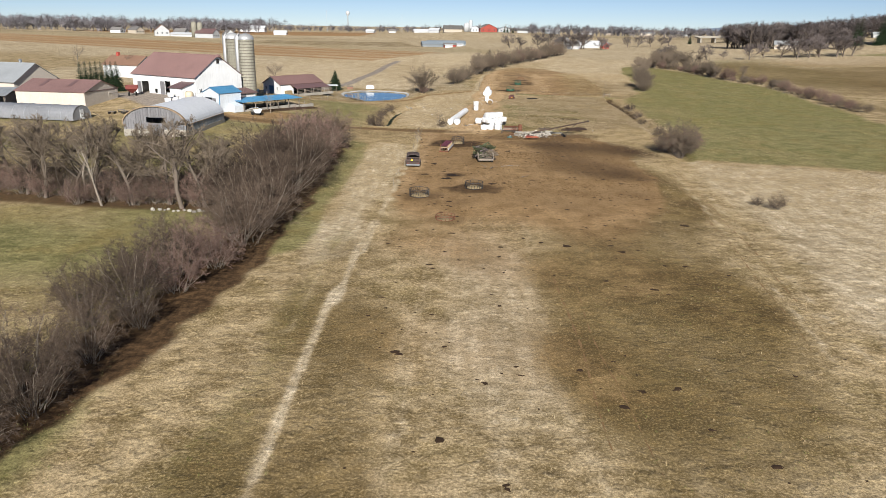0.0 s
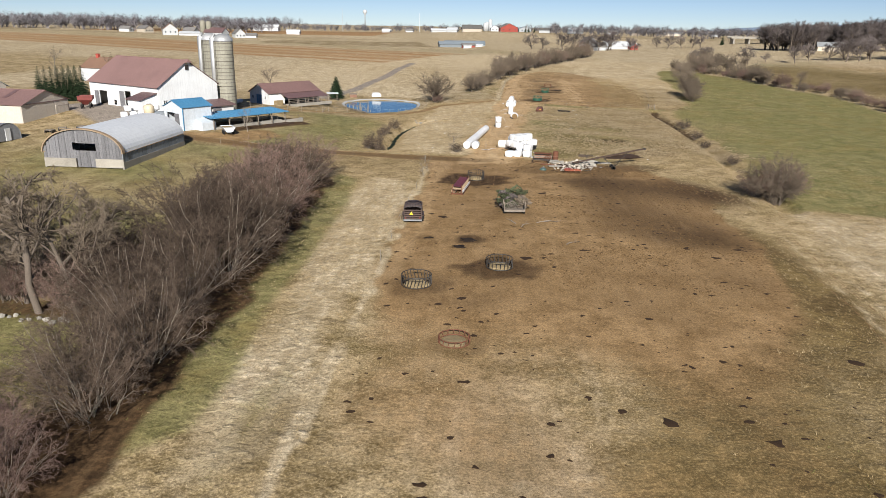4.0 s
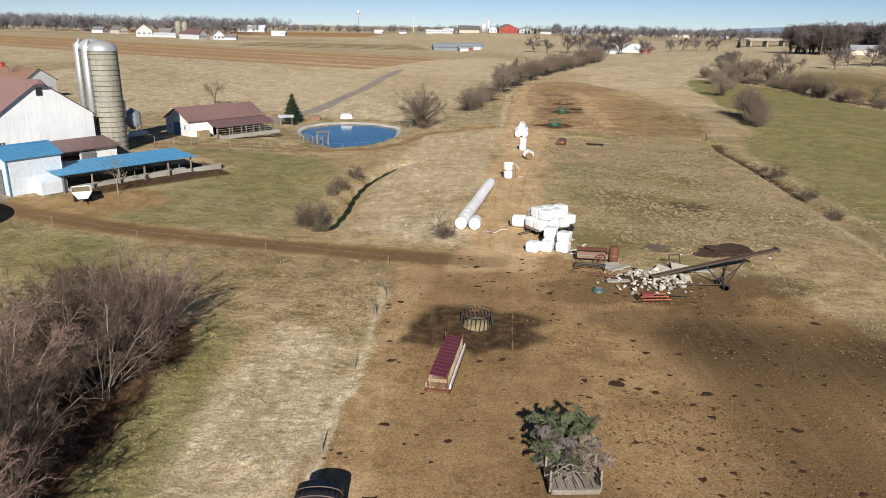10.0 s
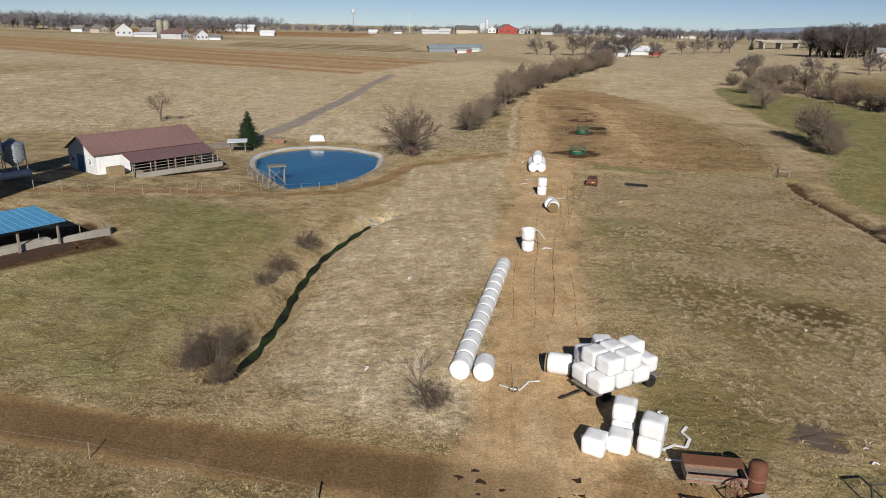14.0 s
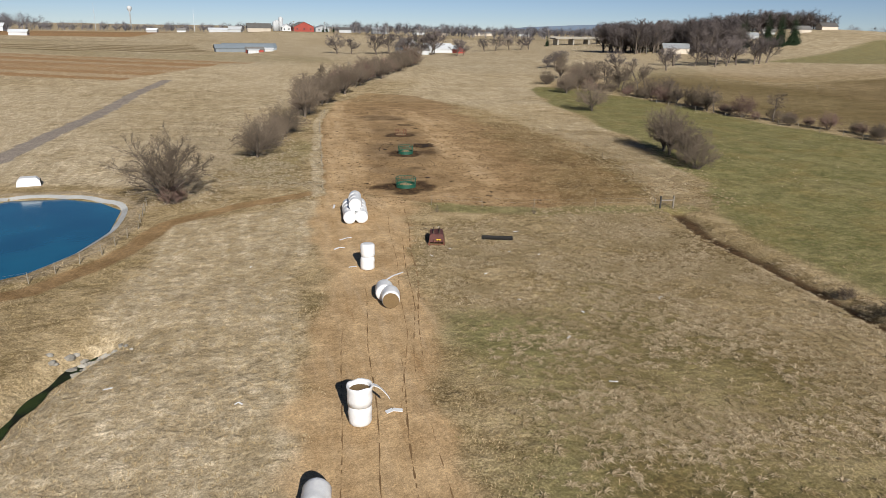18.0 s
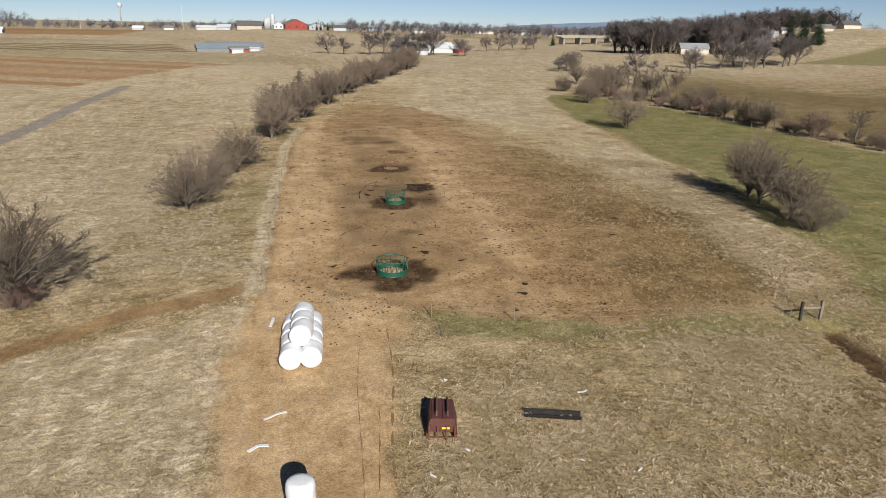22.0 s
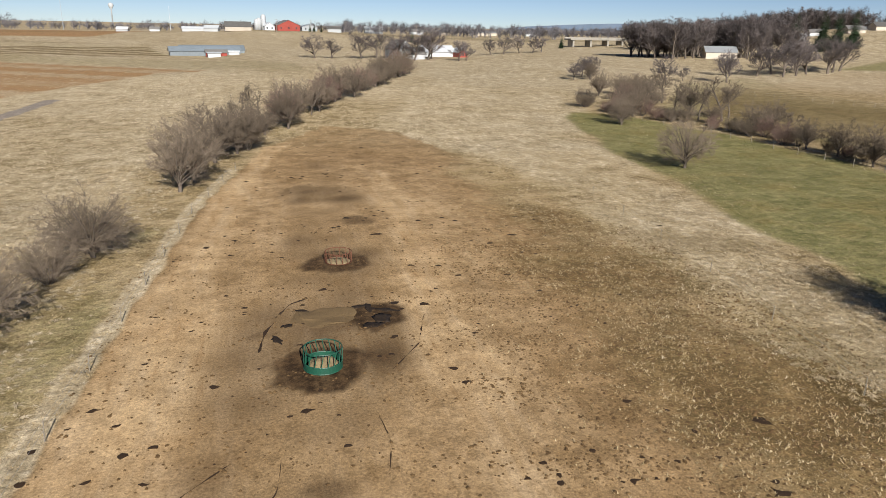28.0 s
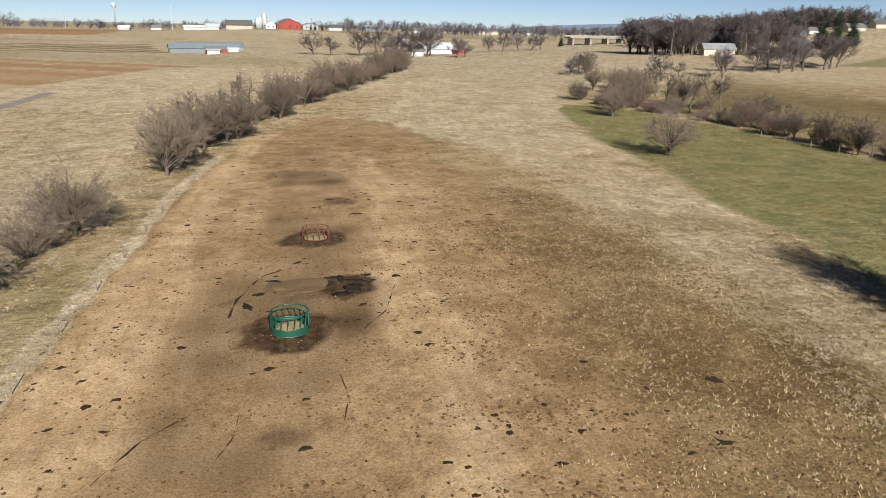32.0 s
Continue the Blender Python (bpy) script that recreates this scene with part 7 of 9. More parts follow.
arc3 = [(-TW / 2 - 0.04, 1.5)] + [(-(TW / 2 + 0.04) * math.cos(a), 1.55 + 0.32 * math.sin(a)) for a in [math.pi * i / 10 for i in range(11)]] + [(TW / 2 + 0.04, 1.5)]
s = Shape()
for (xa, za), (xb, zb) in zip(arc3, arc3[1:]):
    s.slab((xa, TL / 2 + 0.05, za), (xa, -TL / 2 - 0.05, za), (xb, -TL / 2 - 0.05, zb), (xb, TL / 2 + 0.05, zb), 0.03)
s.put("roof", "trailer_roof", tr, "rounded dark sheet roof", smooth=True)
for y in (-0.95, -0.3, 0.35, 0.95):
    Shape().tube([(x, y, z + 0.02) for x, z in arc3], 0.03, 4).put("roof_bow", "trailer_paint", tr)
for x in (-TW / 2, TW / 2):
    Shape().box((x, 0, 0.75), (0.05, TL, 0.6)).put("side_panel", "trailer_paint", tr)
    for k in range(4):
        Shape().box((x, 0, 1.1 + 0.13 * k), (0.05, TL, 0.07)).put("side_slat", "trailer_paint", tr)
    for y in (-TL / 2, -0.55, 0.55, TL / 2):
        Shape().box((x, y, 1.0), (0.08, 0.08, 1.15)).put("upright", "trailer_paint", tr)
    Shape().box((x * 1.12, 0.1, 0.72), (0.26, 1.7, 0.06)).put("mudguard", "trailer_paint", tr)
    for y in (-0.33, 0.53):
        wheel_at(tr, x * 1.1, y, 0.34, 0.2, "galvanised")
for z in (0.58, 0.79, 1.0, 1.21, 1.42):
    Shape().box((0, -TL / 2 - 0.02, z), (TW, 0.05, 0.14)).put("gate_slat", "trailer_paint", tr)
Shape().box((0, -TL / 2 - 0.05, 1.0), (0.07, 0.06, 1.05)).put("gate_post", "trailer_paint", tr)
Shape().box((0, TL / 2, 1.0), (TW, 0.05, 1.1)).put("front_panel", "trailer_paint", tr)
Shape().box((0, -TL / 2 - 0.06, 0.38), (TW + 0.1, 0.14, 0.16)).put("bumper", "galvanised", tr)
s = Shape()
s.prism([(-0.2, 0), (0.2, 0), (0, 0.34)], -0.02, 0.0)
s.put("warning_triangle", "yellow", tr, "yellow slow-vehicle triangle", at=pose(-0.15, -TL / 2 - 0.1, 0.98))
for x in (-0.75, 0.75):
    Shape().box((x, -TL / 2 - 0.1, 0.62), (0.12, 0.05, 0.16)).put("tail_light", "red_paint", tr)
Shape().tube([(-0.5, TL / 2, 0.42), (0, TL / 2 + 1.1, 0.42)], 0.05, 6).put("drawbar", "trailer_paint", tr)
Shape().tube([(0.5, TL / 2, 0.42), (0, TL / 2 + 1.1, 0.42)], 0.05, 6).put("drawbar", "trailer_paint", tr)

# ---- brush feeder wagon ----
bw = thing("feeder_wagon", 6.3, 108.6, 4, "old wooden feeder wagon under a heap of brush", "wagon")
for k in range(6):
    Shape().box((-1.0 + 0.4 * k, 0, 0.55), (0.36, 3.4, 0.06)).put("deck_plank", "old_wood", bw)
for x in (-1.15, 1.15):
    Shape().box((x, 0, 0.8), (0.08, 3.5, 0.3)).put("side_board", "old_wood", bw)
    for y in (-1.6, -0.5, 0.6, 1.6):
        Shape().box((x, y, 0.9), (0.09, 0.09, 1.1)).put("stake", "old_wood", bw)
    for y in (-1.2, 1.2):
        wheel_at(bw, x * 0.95, y, 0.36, 0.2)
Shape().box((0, -1.75, 0.45), (2.2, 0.1, 0.25)).put("end_board", "old_wood", bw)
br = thing("brush_mound", 6.4, 108.9, 0, "heap of cut evergreen boughs and bare branches", "brush heap", z=gz(6.4, 108.9) + 0.55)


def bough(seed, ln, mat):
    r = random.Random(seed)
    s = Shape()
    s.tube([(0, 0, 0), (0, ln, 0.1)], 0.03, 4, 0.01)
    for k in range(int(ln * 34)):
        u = (k + 0.5) / (ln * 34)
        for sg in (-1, 1):
            w = (0.30 * (1 - u) + 0.08) * r.uniform(0.5, 1.2)
            a = Vector((0, ln * u, 0.1 * u))
            tip = a + Vector((sg * w, w * r.uniform(0.5, 0.9), r.uniform(-0.18, 0.14)))
            s.tube([a, tip], 0.03, 3, 0.006, caps=False)
            mid = a.lerp(tip, 0.55)
            s.tube([mid, mid + Vector((sg * w * 0.2, w * 0.5, r.uniform(-0.1, 0.1)))], 0.024, 3, 0.005, caps=False)
    me = bpy.data.meshes.new("bough")
    me.from_pydata(s.v, [], s.f)
    me.materials.append(MAT[mat])
    return me


BOUGHS = [bough(k, 1.0, ("needles_pale", "needles_pale", "twig", "needles_pale", "twig_wood", "twig")[k]) for k in range(6)]
for k in range(130):
    a = rnd.uniform(0, 360)
    x, y = rnd.uniform(-1.15, 1.15), rnd.uniform(-0.8, 2.2)
    tw_ = x > 0.1 and y < 0.7
    mesh_part("bough", BOUGHS[(2, 5)[k % 2] if tw_ else (0, 1, 3, 4)[k % 4]], "", br, pose(x, y, 0.15 + rnd.uniform(0, 0.9 if tw_ else 1.75 - 0.5 * abs(y - 0.9)), rnd.uniform(-50, 30), rnd.uniform(-60, 60), a))
for k in range(44):
    a = rnd.uniform(0, 6.28)
    x, y = rnd.uniform(-0.9, 1.1), rnd.uniform(-1.8, 0.3)
    ln = rnd.uniform(0.8, 1.9)
    s = Shape()
    s.tube([(x - ln * 0.5 * math.cos(a), y - ln * 0.5 * math.sin(a), rnd.uniform(0.1, 0.6)), (x, y, rnd.uniform(0.4, 0.9)), (x + ln * 0.5 * math.cos(a), y + ln * 0.5 * math.sin(a), rnd.uniform(0.1, 0.7))], rnd.uniform(0.025, 0.05), 5, 0.012)
    s.put("branch", "old_wood", br)
for x, y, rz in [(9.3, 103.8, 20), (10.2, 104.2, -15), (7.2, 102.4, 60), (6.0, 103.6, 110), (11.3, 96.5, 40)]:
    st = thing("fallen_branch", x, y, rz, "bare broken branch lying on the earth", "branch", "fallen branches")
    Shape().tube([(-0.8, 0, 0.05), (-0.2, 0.15, 0.1), (0.4, 0.05, 0.08), (1.0, 0.3, 0.16)], 0.05, 5, 0.015).put("limb", "old_wood", st)
    Shape().tube([(0.2, 0.08, 0.08), (0.5, -0.4, 0.2)], 0.025, 4, 0.01).put("twig", "old_wood", st)

# ---- scrap and rubble corner ----
rub = thing("rubble_pile", 17.2, 136.4, 0, "heap of broken white and grey masonry rubble", "rubble")
PALE = [lump(20 + k, 1, rnd.uniform(0.5, 1.1), rnd.uniform(0.3, 0.7), 0.9, 1) for k in range(8)]
for k in range(520):
    a, d = rnd.uniform(0, 6.28), abs(rnd.gauss(0, 0.52))
    x, y = 17.0 + 3.6 * d * math.cos(a) + 0.6, 136.2 + 2.3 * d * math.sin(a)
    r = rnd.uniform(0.07, 0.24) * (1.8 if rnd.random() < 0.14 else 1)
    z = max(0, 0.85 * (1 - d * 0.9)) * rnd.random()
    mesh_part("chunk", PALE[k % 8] if k % 5 else GREYS[k % 8], "rubble_stone", rub, pose(x - 17.2, y - 136.4, z + r * 0.25, rnd.uniform(-40, 40), rnd.uniform(-40, 40), rnd.uniform(0, 360)) @ Matrix.Scale(r, 4))
earth = new("rubble_earth", lump(9, 3.4, 2.1, 0.34, 0.4, 3))
earth.data.materials.append(MAT["soil_dark"])
earth.matrix_basis = pose(17.3, 136.3, gz(17, 136) - 0.1)
tagged(earth, "dark earth and grit under the rubble", "earth")
for x, y, rz, sx, sy, tilt in [(14.6, 139.6, 25, 2.0, 0.9, 8), (15.2, 138.9, 32, 2.2, 0.6, -6), (20.6, 139.2, -6, 1.6, 0.9, 20), (22.0, 138.4, 4, 2.4, 0.5, 5), (18.9, 138.6, -30, 1.2, 0.9, 25), (20.2, 136.4, 15, 1.0, 0.8, 30), (14.4, 135.6, 10, 2.0, 0.4, 4)]:
    ob = Shape().box((0, 0, 0.1), (sx, sy, 0.14)).put("concrete_slab", "concrete", at=pose(x, y, gz(x, y) + 0.1, tilt, tilt * 0.4, rz))
    tagged(ob, "broken concrete slab leaning on rubble", "slab", "broken slabs")
fr = thing("leaning_frame", 20.4, 139.8, 10, "dark timber frame leaning over rubble", "frame")
for a, b2 in (((-0.5, 0, 0), (-0.6, 0.3, 1.1)), ((0.5, 0, 0), (0.4, 0.3, 1.1)), ((-0.6, 0.3, 1.1), (0.4, 0.3, 1.1))):
    Shape().tube([a, b2], 0.06, 4).put("beam", "dark_steel", fr)

# hay elevator lying across the rubble
el = thing("hay_elevator", 17.2, 135.0, 0, "long rusty hay elevator boom on an undercarriage", "elevator")
lo_, hi_ = Vector((-0.2, 0.2, 0.75)), Vector((10.6, 2.1, 2.75))
dv = (hi_ - lo_).normalized()
sd = dv.cross(Vector((0, 0, 1))).normalized()
up = sd.cross(dv)
for sg in (-1, 1):
    Shape().tube([lo_ + sd * 0.25 * sg, hi_ + sd * 0.25 * sg], 0.07, 4).put("boom_rail", "old_iron", el)
Shape().slab(lo_ - sd * 0.25, hi_ - sd * 0.25, hi_ + sd * 0.25, lo_ + sd * 0.25, 0.05).put("boom_pan", "old_iron", el)
for k in range(16):
    c = lo_.lerp(hi_, k / 15) + up * 0.08
    Shape().tube([c - sd * 0.25, c + sd * 0.25], 0.03, 4).put("flight", "old_iron", el)
Shape().lathe([(0.16, -0.3), (0.16, 0.3)], 10).put("head_pulley", "dark_steel", el, at=Matrix.Translation(hi_) @ pose(0, 0, 0, 90, 0, 10))
axl = Vector((5.6, -0.2, 0.3))
for u, off in ((0.42, 0.25), (0.42, -0.25), (0.78, 0.25), (0.78, -0.25)):
    Shape().tube([lo_.lerp(hi_, u) + sd * off, axl + Vector((0, off * 2, 0))], 0.04, 5).put("leg", "dark_steel", el)
Shape().tube([axl + Vector((0, -0.8, 0)), axl + Vector((0, 0.8, 0))], 0.05, 6).put("axle", "dark_steel", el)
for yy in (-0.8, 0.8):
    wheel_at(el, axl.x, axl.y + yy, 0.3, 0.16, axis_deg=90)
Shape().tube([axl, Vector((1.6, -0.4, 0.35))], 0.04, 5).put("brace", "old_iron", el)

# old threshing wagon, tank, rake
ow = thing("old_wagon_box", 13.2, 141.3, -6, "old wooden wagon box with faded paint and a rusty roof", "wagon")
for y, h in ((-0.6, 0.45), (0.6, 0.6)):
    for k in range(3):
        Shape().box((0, y, 0.45 + h * (k + 0.5) / 3), (2.7, 0.05, h / 3 - 0.02)).put("side_board", "rust_pale" if k != 1 else "old_wood", ow)
for x in (-1.35, 1.35):
    Shape().box((x, 0, 0.68), (0.05, 1.2, 0.45)).put("end_board", "old_wood", ow)
Shape().box((0, 0, 0.45), (2.7, 1.2, 0.06)).put("floor", "old_wood", ow)
Shape().slab((-1.4, 0.1, 0.98), (1.4, 0.1, 0.98), (1.4, 0.75, 1.1), (-1.4, 0.75, 1.1), 0.04).put("lid", "rust", ow)
for x in (-0.9, 0.9):
    Shape().tube([(x, -0.7, 0.3), (x, 0.7, 0.3)], 0.05, 6).put("axle", "rust", ow)
wh = thing("spoked_wheel", 13.8, 140.2, 20, "rusty spoked iron wheel leaning on the scrap", "wheel")
Shape().tube([(0.5 * math.cos(a), 0.12 * math.sin(a), 0.5 + 0.5 * math.sin(a)) for a in [i * math.pi / 10 for i in range(21)]], 0.05, 5, caps=False).put("rim", "rust", wh)
for k in range(8):
    a = k * math.pi / 4
    Shape().tube([(0, 0, 0.5), (0.5 * math.cos(a), 0.12 * math.sin(a), 0.5 + 0.5 * math.sin(a))], 0.025, 4).put("spoke", "rust", wh)
rt = thing("rusty_tank", 15.1, 141.0, 0, "upright rusty steel tank", "tank")
Shape().lathe([(0.0, 0), (0.42, 0.0), (0.44, 0.1), (0.44, 1.35), (0.36, 1.5), (0.0, 1.55)], 18).put("shell", "rust", rt, smooth=True)
Shape().lathe([(0.46, 0.7), (0.46, 0.76), (0.44, 0.76)], 18).put("band", "rust_pale", rt)
rk = thing("harrow_frame", 12.6, 138.9, -14, "rusty iron harrow and grating frames", "farm implement")
for y in (-0.4, 0.0, 0.4):
    Shape().tube([(-1.3, y, 0.45), (1.3, y, 0.5)], 0.05, 5).put("beam", "dark_steel", rk)
for k in range(9):
    Shape().tube([(-1.2 + 0.3 * k, -0.45, 0.47), (-1.2 + 0.3 * k, 0.45, 0.5)], 0.03, 4).put("crossbar", "rust", rk)
    Shape().tube([(-1.2 + 0.3 * k, -0.1, 0.45), (-1.2 + 0.3 * k, -0.15, 0.0)], 0.025, 4).put("tine", "rust", rk)
for x in (-1.3, 1.3):
    Shape().tube([(x, -0.4, 0), (x, -0.4, 0.5)], 0.05, 5).put("leg", "dark_steel", rk)
    Shape().tube([(x, 0.4, 0), (x, 0.4, 0.5)], 0.05, 5).put("leg", "dark_steel", rk)
gr = thing("slatted_rack", 13.6, 137.2, -18, "rusty slatted rack lying flat on the ground", "farm implement")
for y in (-0.25, 0.25):
    Shape().tube([(-1.3, y, 0.1), (1.3, y, 0.1)], 0.05, 5).put("rail", "rust", gr)
for k in range(14):
    Shape().box((-1.2 + 0.185 * k, 0, 0.13), (0.07, 0.55, 0.05)).put("slat", "rust_pale", gr)
rm = thing("red_implement", 16.3, 131.3, 6, "faded red tillage implement with rows of shanks", "farm implement")
for y in (-0.6, 0.0, 0.6):
    Shape().tube([(-1.15, y, 0.5), (1.15, y, 0.5)], 0.05, 5).put("beam", "orange_red", rm)
for x in (-1.15, -0.4, 0.4, 1.15):
    Shape().tube([(x, -0.7, 0.5), (x, 0.8, 0.5)], 0.045, 5).put("crossbar", "rust", rm)
for k in range(7):
    for y in (-0.6, 0.6):
        Shape().tube([(-1.05 + 0.35 * k, y, 0.5), (-1.05 + 0.35 * k, y - 0.2, 0.25), (-1.05 + 0.35 * k, y, 0.0)], 0.03, 4).put("shank", "rust", rm)
Shape().box((-0.5, 0.3, 0.65), (0.9, 0.5, 0.12)).put("seed_box", "red_paint", rm)
Shape().tube([(1.1, 0.4, 0.5), (2.0, 0.7, 0.3), (3.0, 0.75, 0.2)], 0.04, 5).put("drawbar", "dark_steel", rm)
tub = thing("plastic_tub", 12.4, 133.5, 0, "upturned green plastic stock tub", "tub")
Shape().lathe([(0.5, 0.0), (0.52, 0.06), (0.42, 0.26), (0.3, 0.3), (0.0, 0.3)], 22).put("shell", "teal_poly", tub, smooth=True)
Shape().lathe([(0.24, 0.29), (0.28, 0.33), (0.24, 0.34)], 18).put("base_ring", "galvanised", tub)
dm = new("soil_mound", lump(6, 2.9, 2.1, 0.30, 0.8, 4))
dm.data.materials.append(MAT["soil_dark"])
dm.matrix_basis = pose(26.4, 144.8, gz(26.4, 144.8) - 0.05)
tagged(dm, "low heap of dark moist soil", "soil heap")
dm = new("ash_mound", lump(8, 1.9, 1.0, 0.09, 1.0, 4))
dm.data.materials.append(MAT["ash"])
dm.matrix_basis = pose(20.6, 145.6, gz(20.6, 145.6) - 0.04)
tagged(dm, "low brown ash heap in the grass", "ash heap")

# ---- cart and trough by the upper track ----
ct = thing("creep_feeder", 19.3, 207.3, -14, "rusty red feed hopper with two grip bars on skids", "feeder")
Shape().prism([(-0.74, 0.28), (0.74, 0.28), (0.60, 1.02), (-0.60, 1.02)], -0.95, 0.95).put("body", "worn_red", ct)
for x in (-0.28, 0.28):
    Shape().tube([(x, -0.7, 1.04), (x, -0.6, 1.24), (x, 0.8, 1.24), (x, 0.9, 1.04)], 0.055, 6).put("grip_bar", "old_iron", ct)
    Shape().slab((x - 0.25, -0.98, 1.06), (x + 0.25, -0.98, 1.06), (x + 0.25, 0.98, 1.06), (x - 0.25, 0.98, 1.06), 0.03).put("lid", "worn_red", ct)
for x in (-0.65, -0.22, 0.22, 0.65):
    Shape().tube([(x, -1.25, 0.0), (x, -1.0, 0.65)], 0.04, 5).put("prop", "rust", ct)
Shape().tube([(-0.72, -1.2, 0.14), (0.72, -1.2, 0.14)], 0.04, 5).put("crossbar", "rust", ct)
for x in (-0.72, 0.72):
    Shape().box((x, 0, 0.13), (0.12, 2.3, 0.26)).put("skid", "rust", ct)
Shape().box((0.2, -1.03, 0.55), (0.4, 0.04, 0.10)).put("plate", "yellow", ct, "yellow plate")
tg = thing("black_trough", 25.2, 206.7, -19, "long black half-pipe feed trough", "trough")
sec = [(0.32 * math.cos(a), 0.34 + 0.32 * math.sin(a)) for a in [math.pi + math.pi * i / 10 for i in range(11)]] + [(0.28 * math.cos(a), 0.34 + 0.28 * math.sin(a)) for a in [2 * math.pi - math.pi * i / 10 for i in range(11)]]
Shape().prism(sec, -1.5, 1.5).put("shell", "black_poly", tg, at=pose(0, 0, 0, 0, 0, 90))
for x in (-1.2, 1.2):
    Shape().box((x, 0, 0.05), (0.12, 0.6, 0.1)).put("foot", "old_wood", tg)
tw = thing("bicycle_wheel_stand", 4.4, 150.0, 0, "thin wheel and upright rods on the ground", "scrap")
Shape().tube([(0.25 * math.cos(a), 0.2 * math.sin(a), 0.1 + 0.05 * math.sin(a)) for a in [i * math.pi / 8 for i in range(17)]], 0.03, 5, caps=False).put("rim", "dark_steel", tw)
for dx, dy in ((-0.1, 0.3), (0.25, 0.5)):
    Shape().tube([(0, 0, 0.05), (dx, dy, 1.6)], 0.015, 4).put("rod", "old_wood", tw)
for x, y in ((21.9, 217.6), (32.2, 214.8)):
    sp = thing("stake_bundle", x, y, 0, "short dark stakes leaning together", "stakes", "stake bundles")
    for k in range(4):
        a = k * 1.6
        Shape().tube([(0.08 * math.cos(a), 0.08 * math.sin(a), 0), (0.35 * math.cos(a), 0.2 * math.sin(a), 0.9)], 0.025, 4, 0.012).put("stake", "bark", sp)

# ---- yard machines ----
sp = thing("manure_spreader", -41.8, 156.6, 30, "white V-shaped spreader wagon", "wagon")
sec = [(-0.5, 0.5), (0.5, 0.5), (1.05, 1.35), (0.95, 1.35), (0.42, 0.58), (-0.42, 0.58), (-0.95, 1.35), (-1.05, 1.35)]
Shape().prism(sec, -1.6, 1.6).put("hopper", "white_metal", sp)
for y in (-1.6, 1.6):
    Shape().prism([(-0.5, 0.5), (0.5, 0.5), (1.05, 1.35), (-1.05, 1.35)], y - 0.04, y + 0.04).put("end_panel", "white_metal", sp)
Shape().box((0, 0, 1.2), (1.7, 3.0, 0.12)).put("load", "hay", sp, "brown load")
for x in (-0.8, 0.8):
    for y in (-0.5, 0.5):
        wheel_at(sp, x, y, 0.36, 0.24)
Shape().tube([(0, -1.6, 0.5), (0, -2.8, 0.4)], 0.06, 5).put("drawbar", "dark_steel", sp)
rw = thing("red_gravity_wagon", -75.6, 172.6, 20, "red gravity wagon parked in the yard", "wagon")
Shape().lathe([(0.5, 0.7), (1.9, 1.7), (1.95, 2.5), (1.85, 2.5), (1.8, 1.75), (0.4, 0.8)], 4).put("hopper", "red_paint", rw, at=pose(0, 0, 0, 0, 0, 45))
for x in (-0.8, 0.8):
    for y in (-1.0, 1.0):
        wheel_at(rw, x, y, 0.42, 0.26)
        Shape().tube([(x, y, 0.4), (x * 0.9, y * 0.9, 1.5)], 0.05, 5).put("strut", "dark_steel", rw)
for k in range(5):
    x, y = -63.5 + 1.35 * k, 163.0 + 0.95 * k
    bale(SQUARE[k % 4], x, y, 0, 35, "white wrapped bale stored beside the barn", "yard bales")
    if k < 4:
        bale(SQUARE[(k + 1) % 4], x + 0.6, y + 0.4, 1.1, 35, "white wrapped bale stored beside the barn", "yard bales")
hp = thing("hopper_bin", -57.8, 161.2, 0, "cream plastic hopper bin on a stand", "bin")
Shape().lathe([(0.2, 0.6), (0.95, 1.6), (0.95, 2.7), (0.7, 3.0), (0.3, 3.1)], 18).put("bin", "cream_tank", hp, smooth=True)
for k in range(4):
    a = radians(45 + 90 * k)
    Shape().tube([(0.85 * math.cos(a), 0.85 * math.sin(a), 0), (0.85 * math.cos(a), 0.85 * math.sin(a), 1.7)], 0.05, 5).put("leg", "dark_steel", hp)
mt = thing("milk_tank", -56.0, 162.4, 30, "blue-grey steel tank beside the barn", "tank")
Shape().tube([(-1.6, 0, 1.0), (-1.5, 0, 1.0), (1.5, 0, 1.0), (1.6, 0, 1.0)], 0.85, 16).put("shell", "curtain_grey", mt)
for x in (-1, 1):
    Shape().box((x, 0, 0.15), (0.25, 1.3, 0.4)).put("cradle", "concrete", mt)
for k, (x, y) in enumerate([(-70.8, 150.6), (-69.6, 152.4), (-68.2, 151.0), (-66.8, 153.6)]):
    jk = thing("scrap_crate", x, y, 25 * k, "dark scrap crate and pallet pile", "crate", "yard scrap")
    for j in range(4):
        Shape().box((0, -0.5 + 0.33 * j, 0.5), (1.3, 0.28, 0.08)).put("board", "old_wood", jk)
    for sx in (-0.6, 0.6):
        Shape().box((sx, 0, 0.23), (0.1, 1.2, 0.46)).put("runner", "dark_steel", jk)

# ---- pond dock, pump hut, white tank, fences ----
dk = thing("pond_dock", -26.6, 208.4, 122, "weathered wooden dock and frame over the pond edge", "dock", z=POND_Z + 0.5)
for k in range(20):
    Shape().box((-5 + 0.5 * k, 0, 0.2), (0.46, 1.0, 0.06)).put("plank", "post_wood", dk)
for x in (-5, -2.5, 0, 2.5, 4.6):
    for y in (-0.45, 0.45):
        Shape().tube([(x, y, -1.2), (x, y, 1.3)], 0.06, 6).put("pile", "post_wood", dk)
for y in (-0.45, 0.45):
    Shape().tube([(-5, y, 1.25), (4.6, y, 1.25)], 0.05, 5).put("handrail", "post_wood", dk)
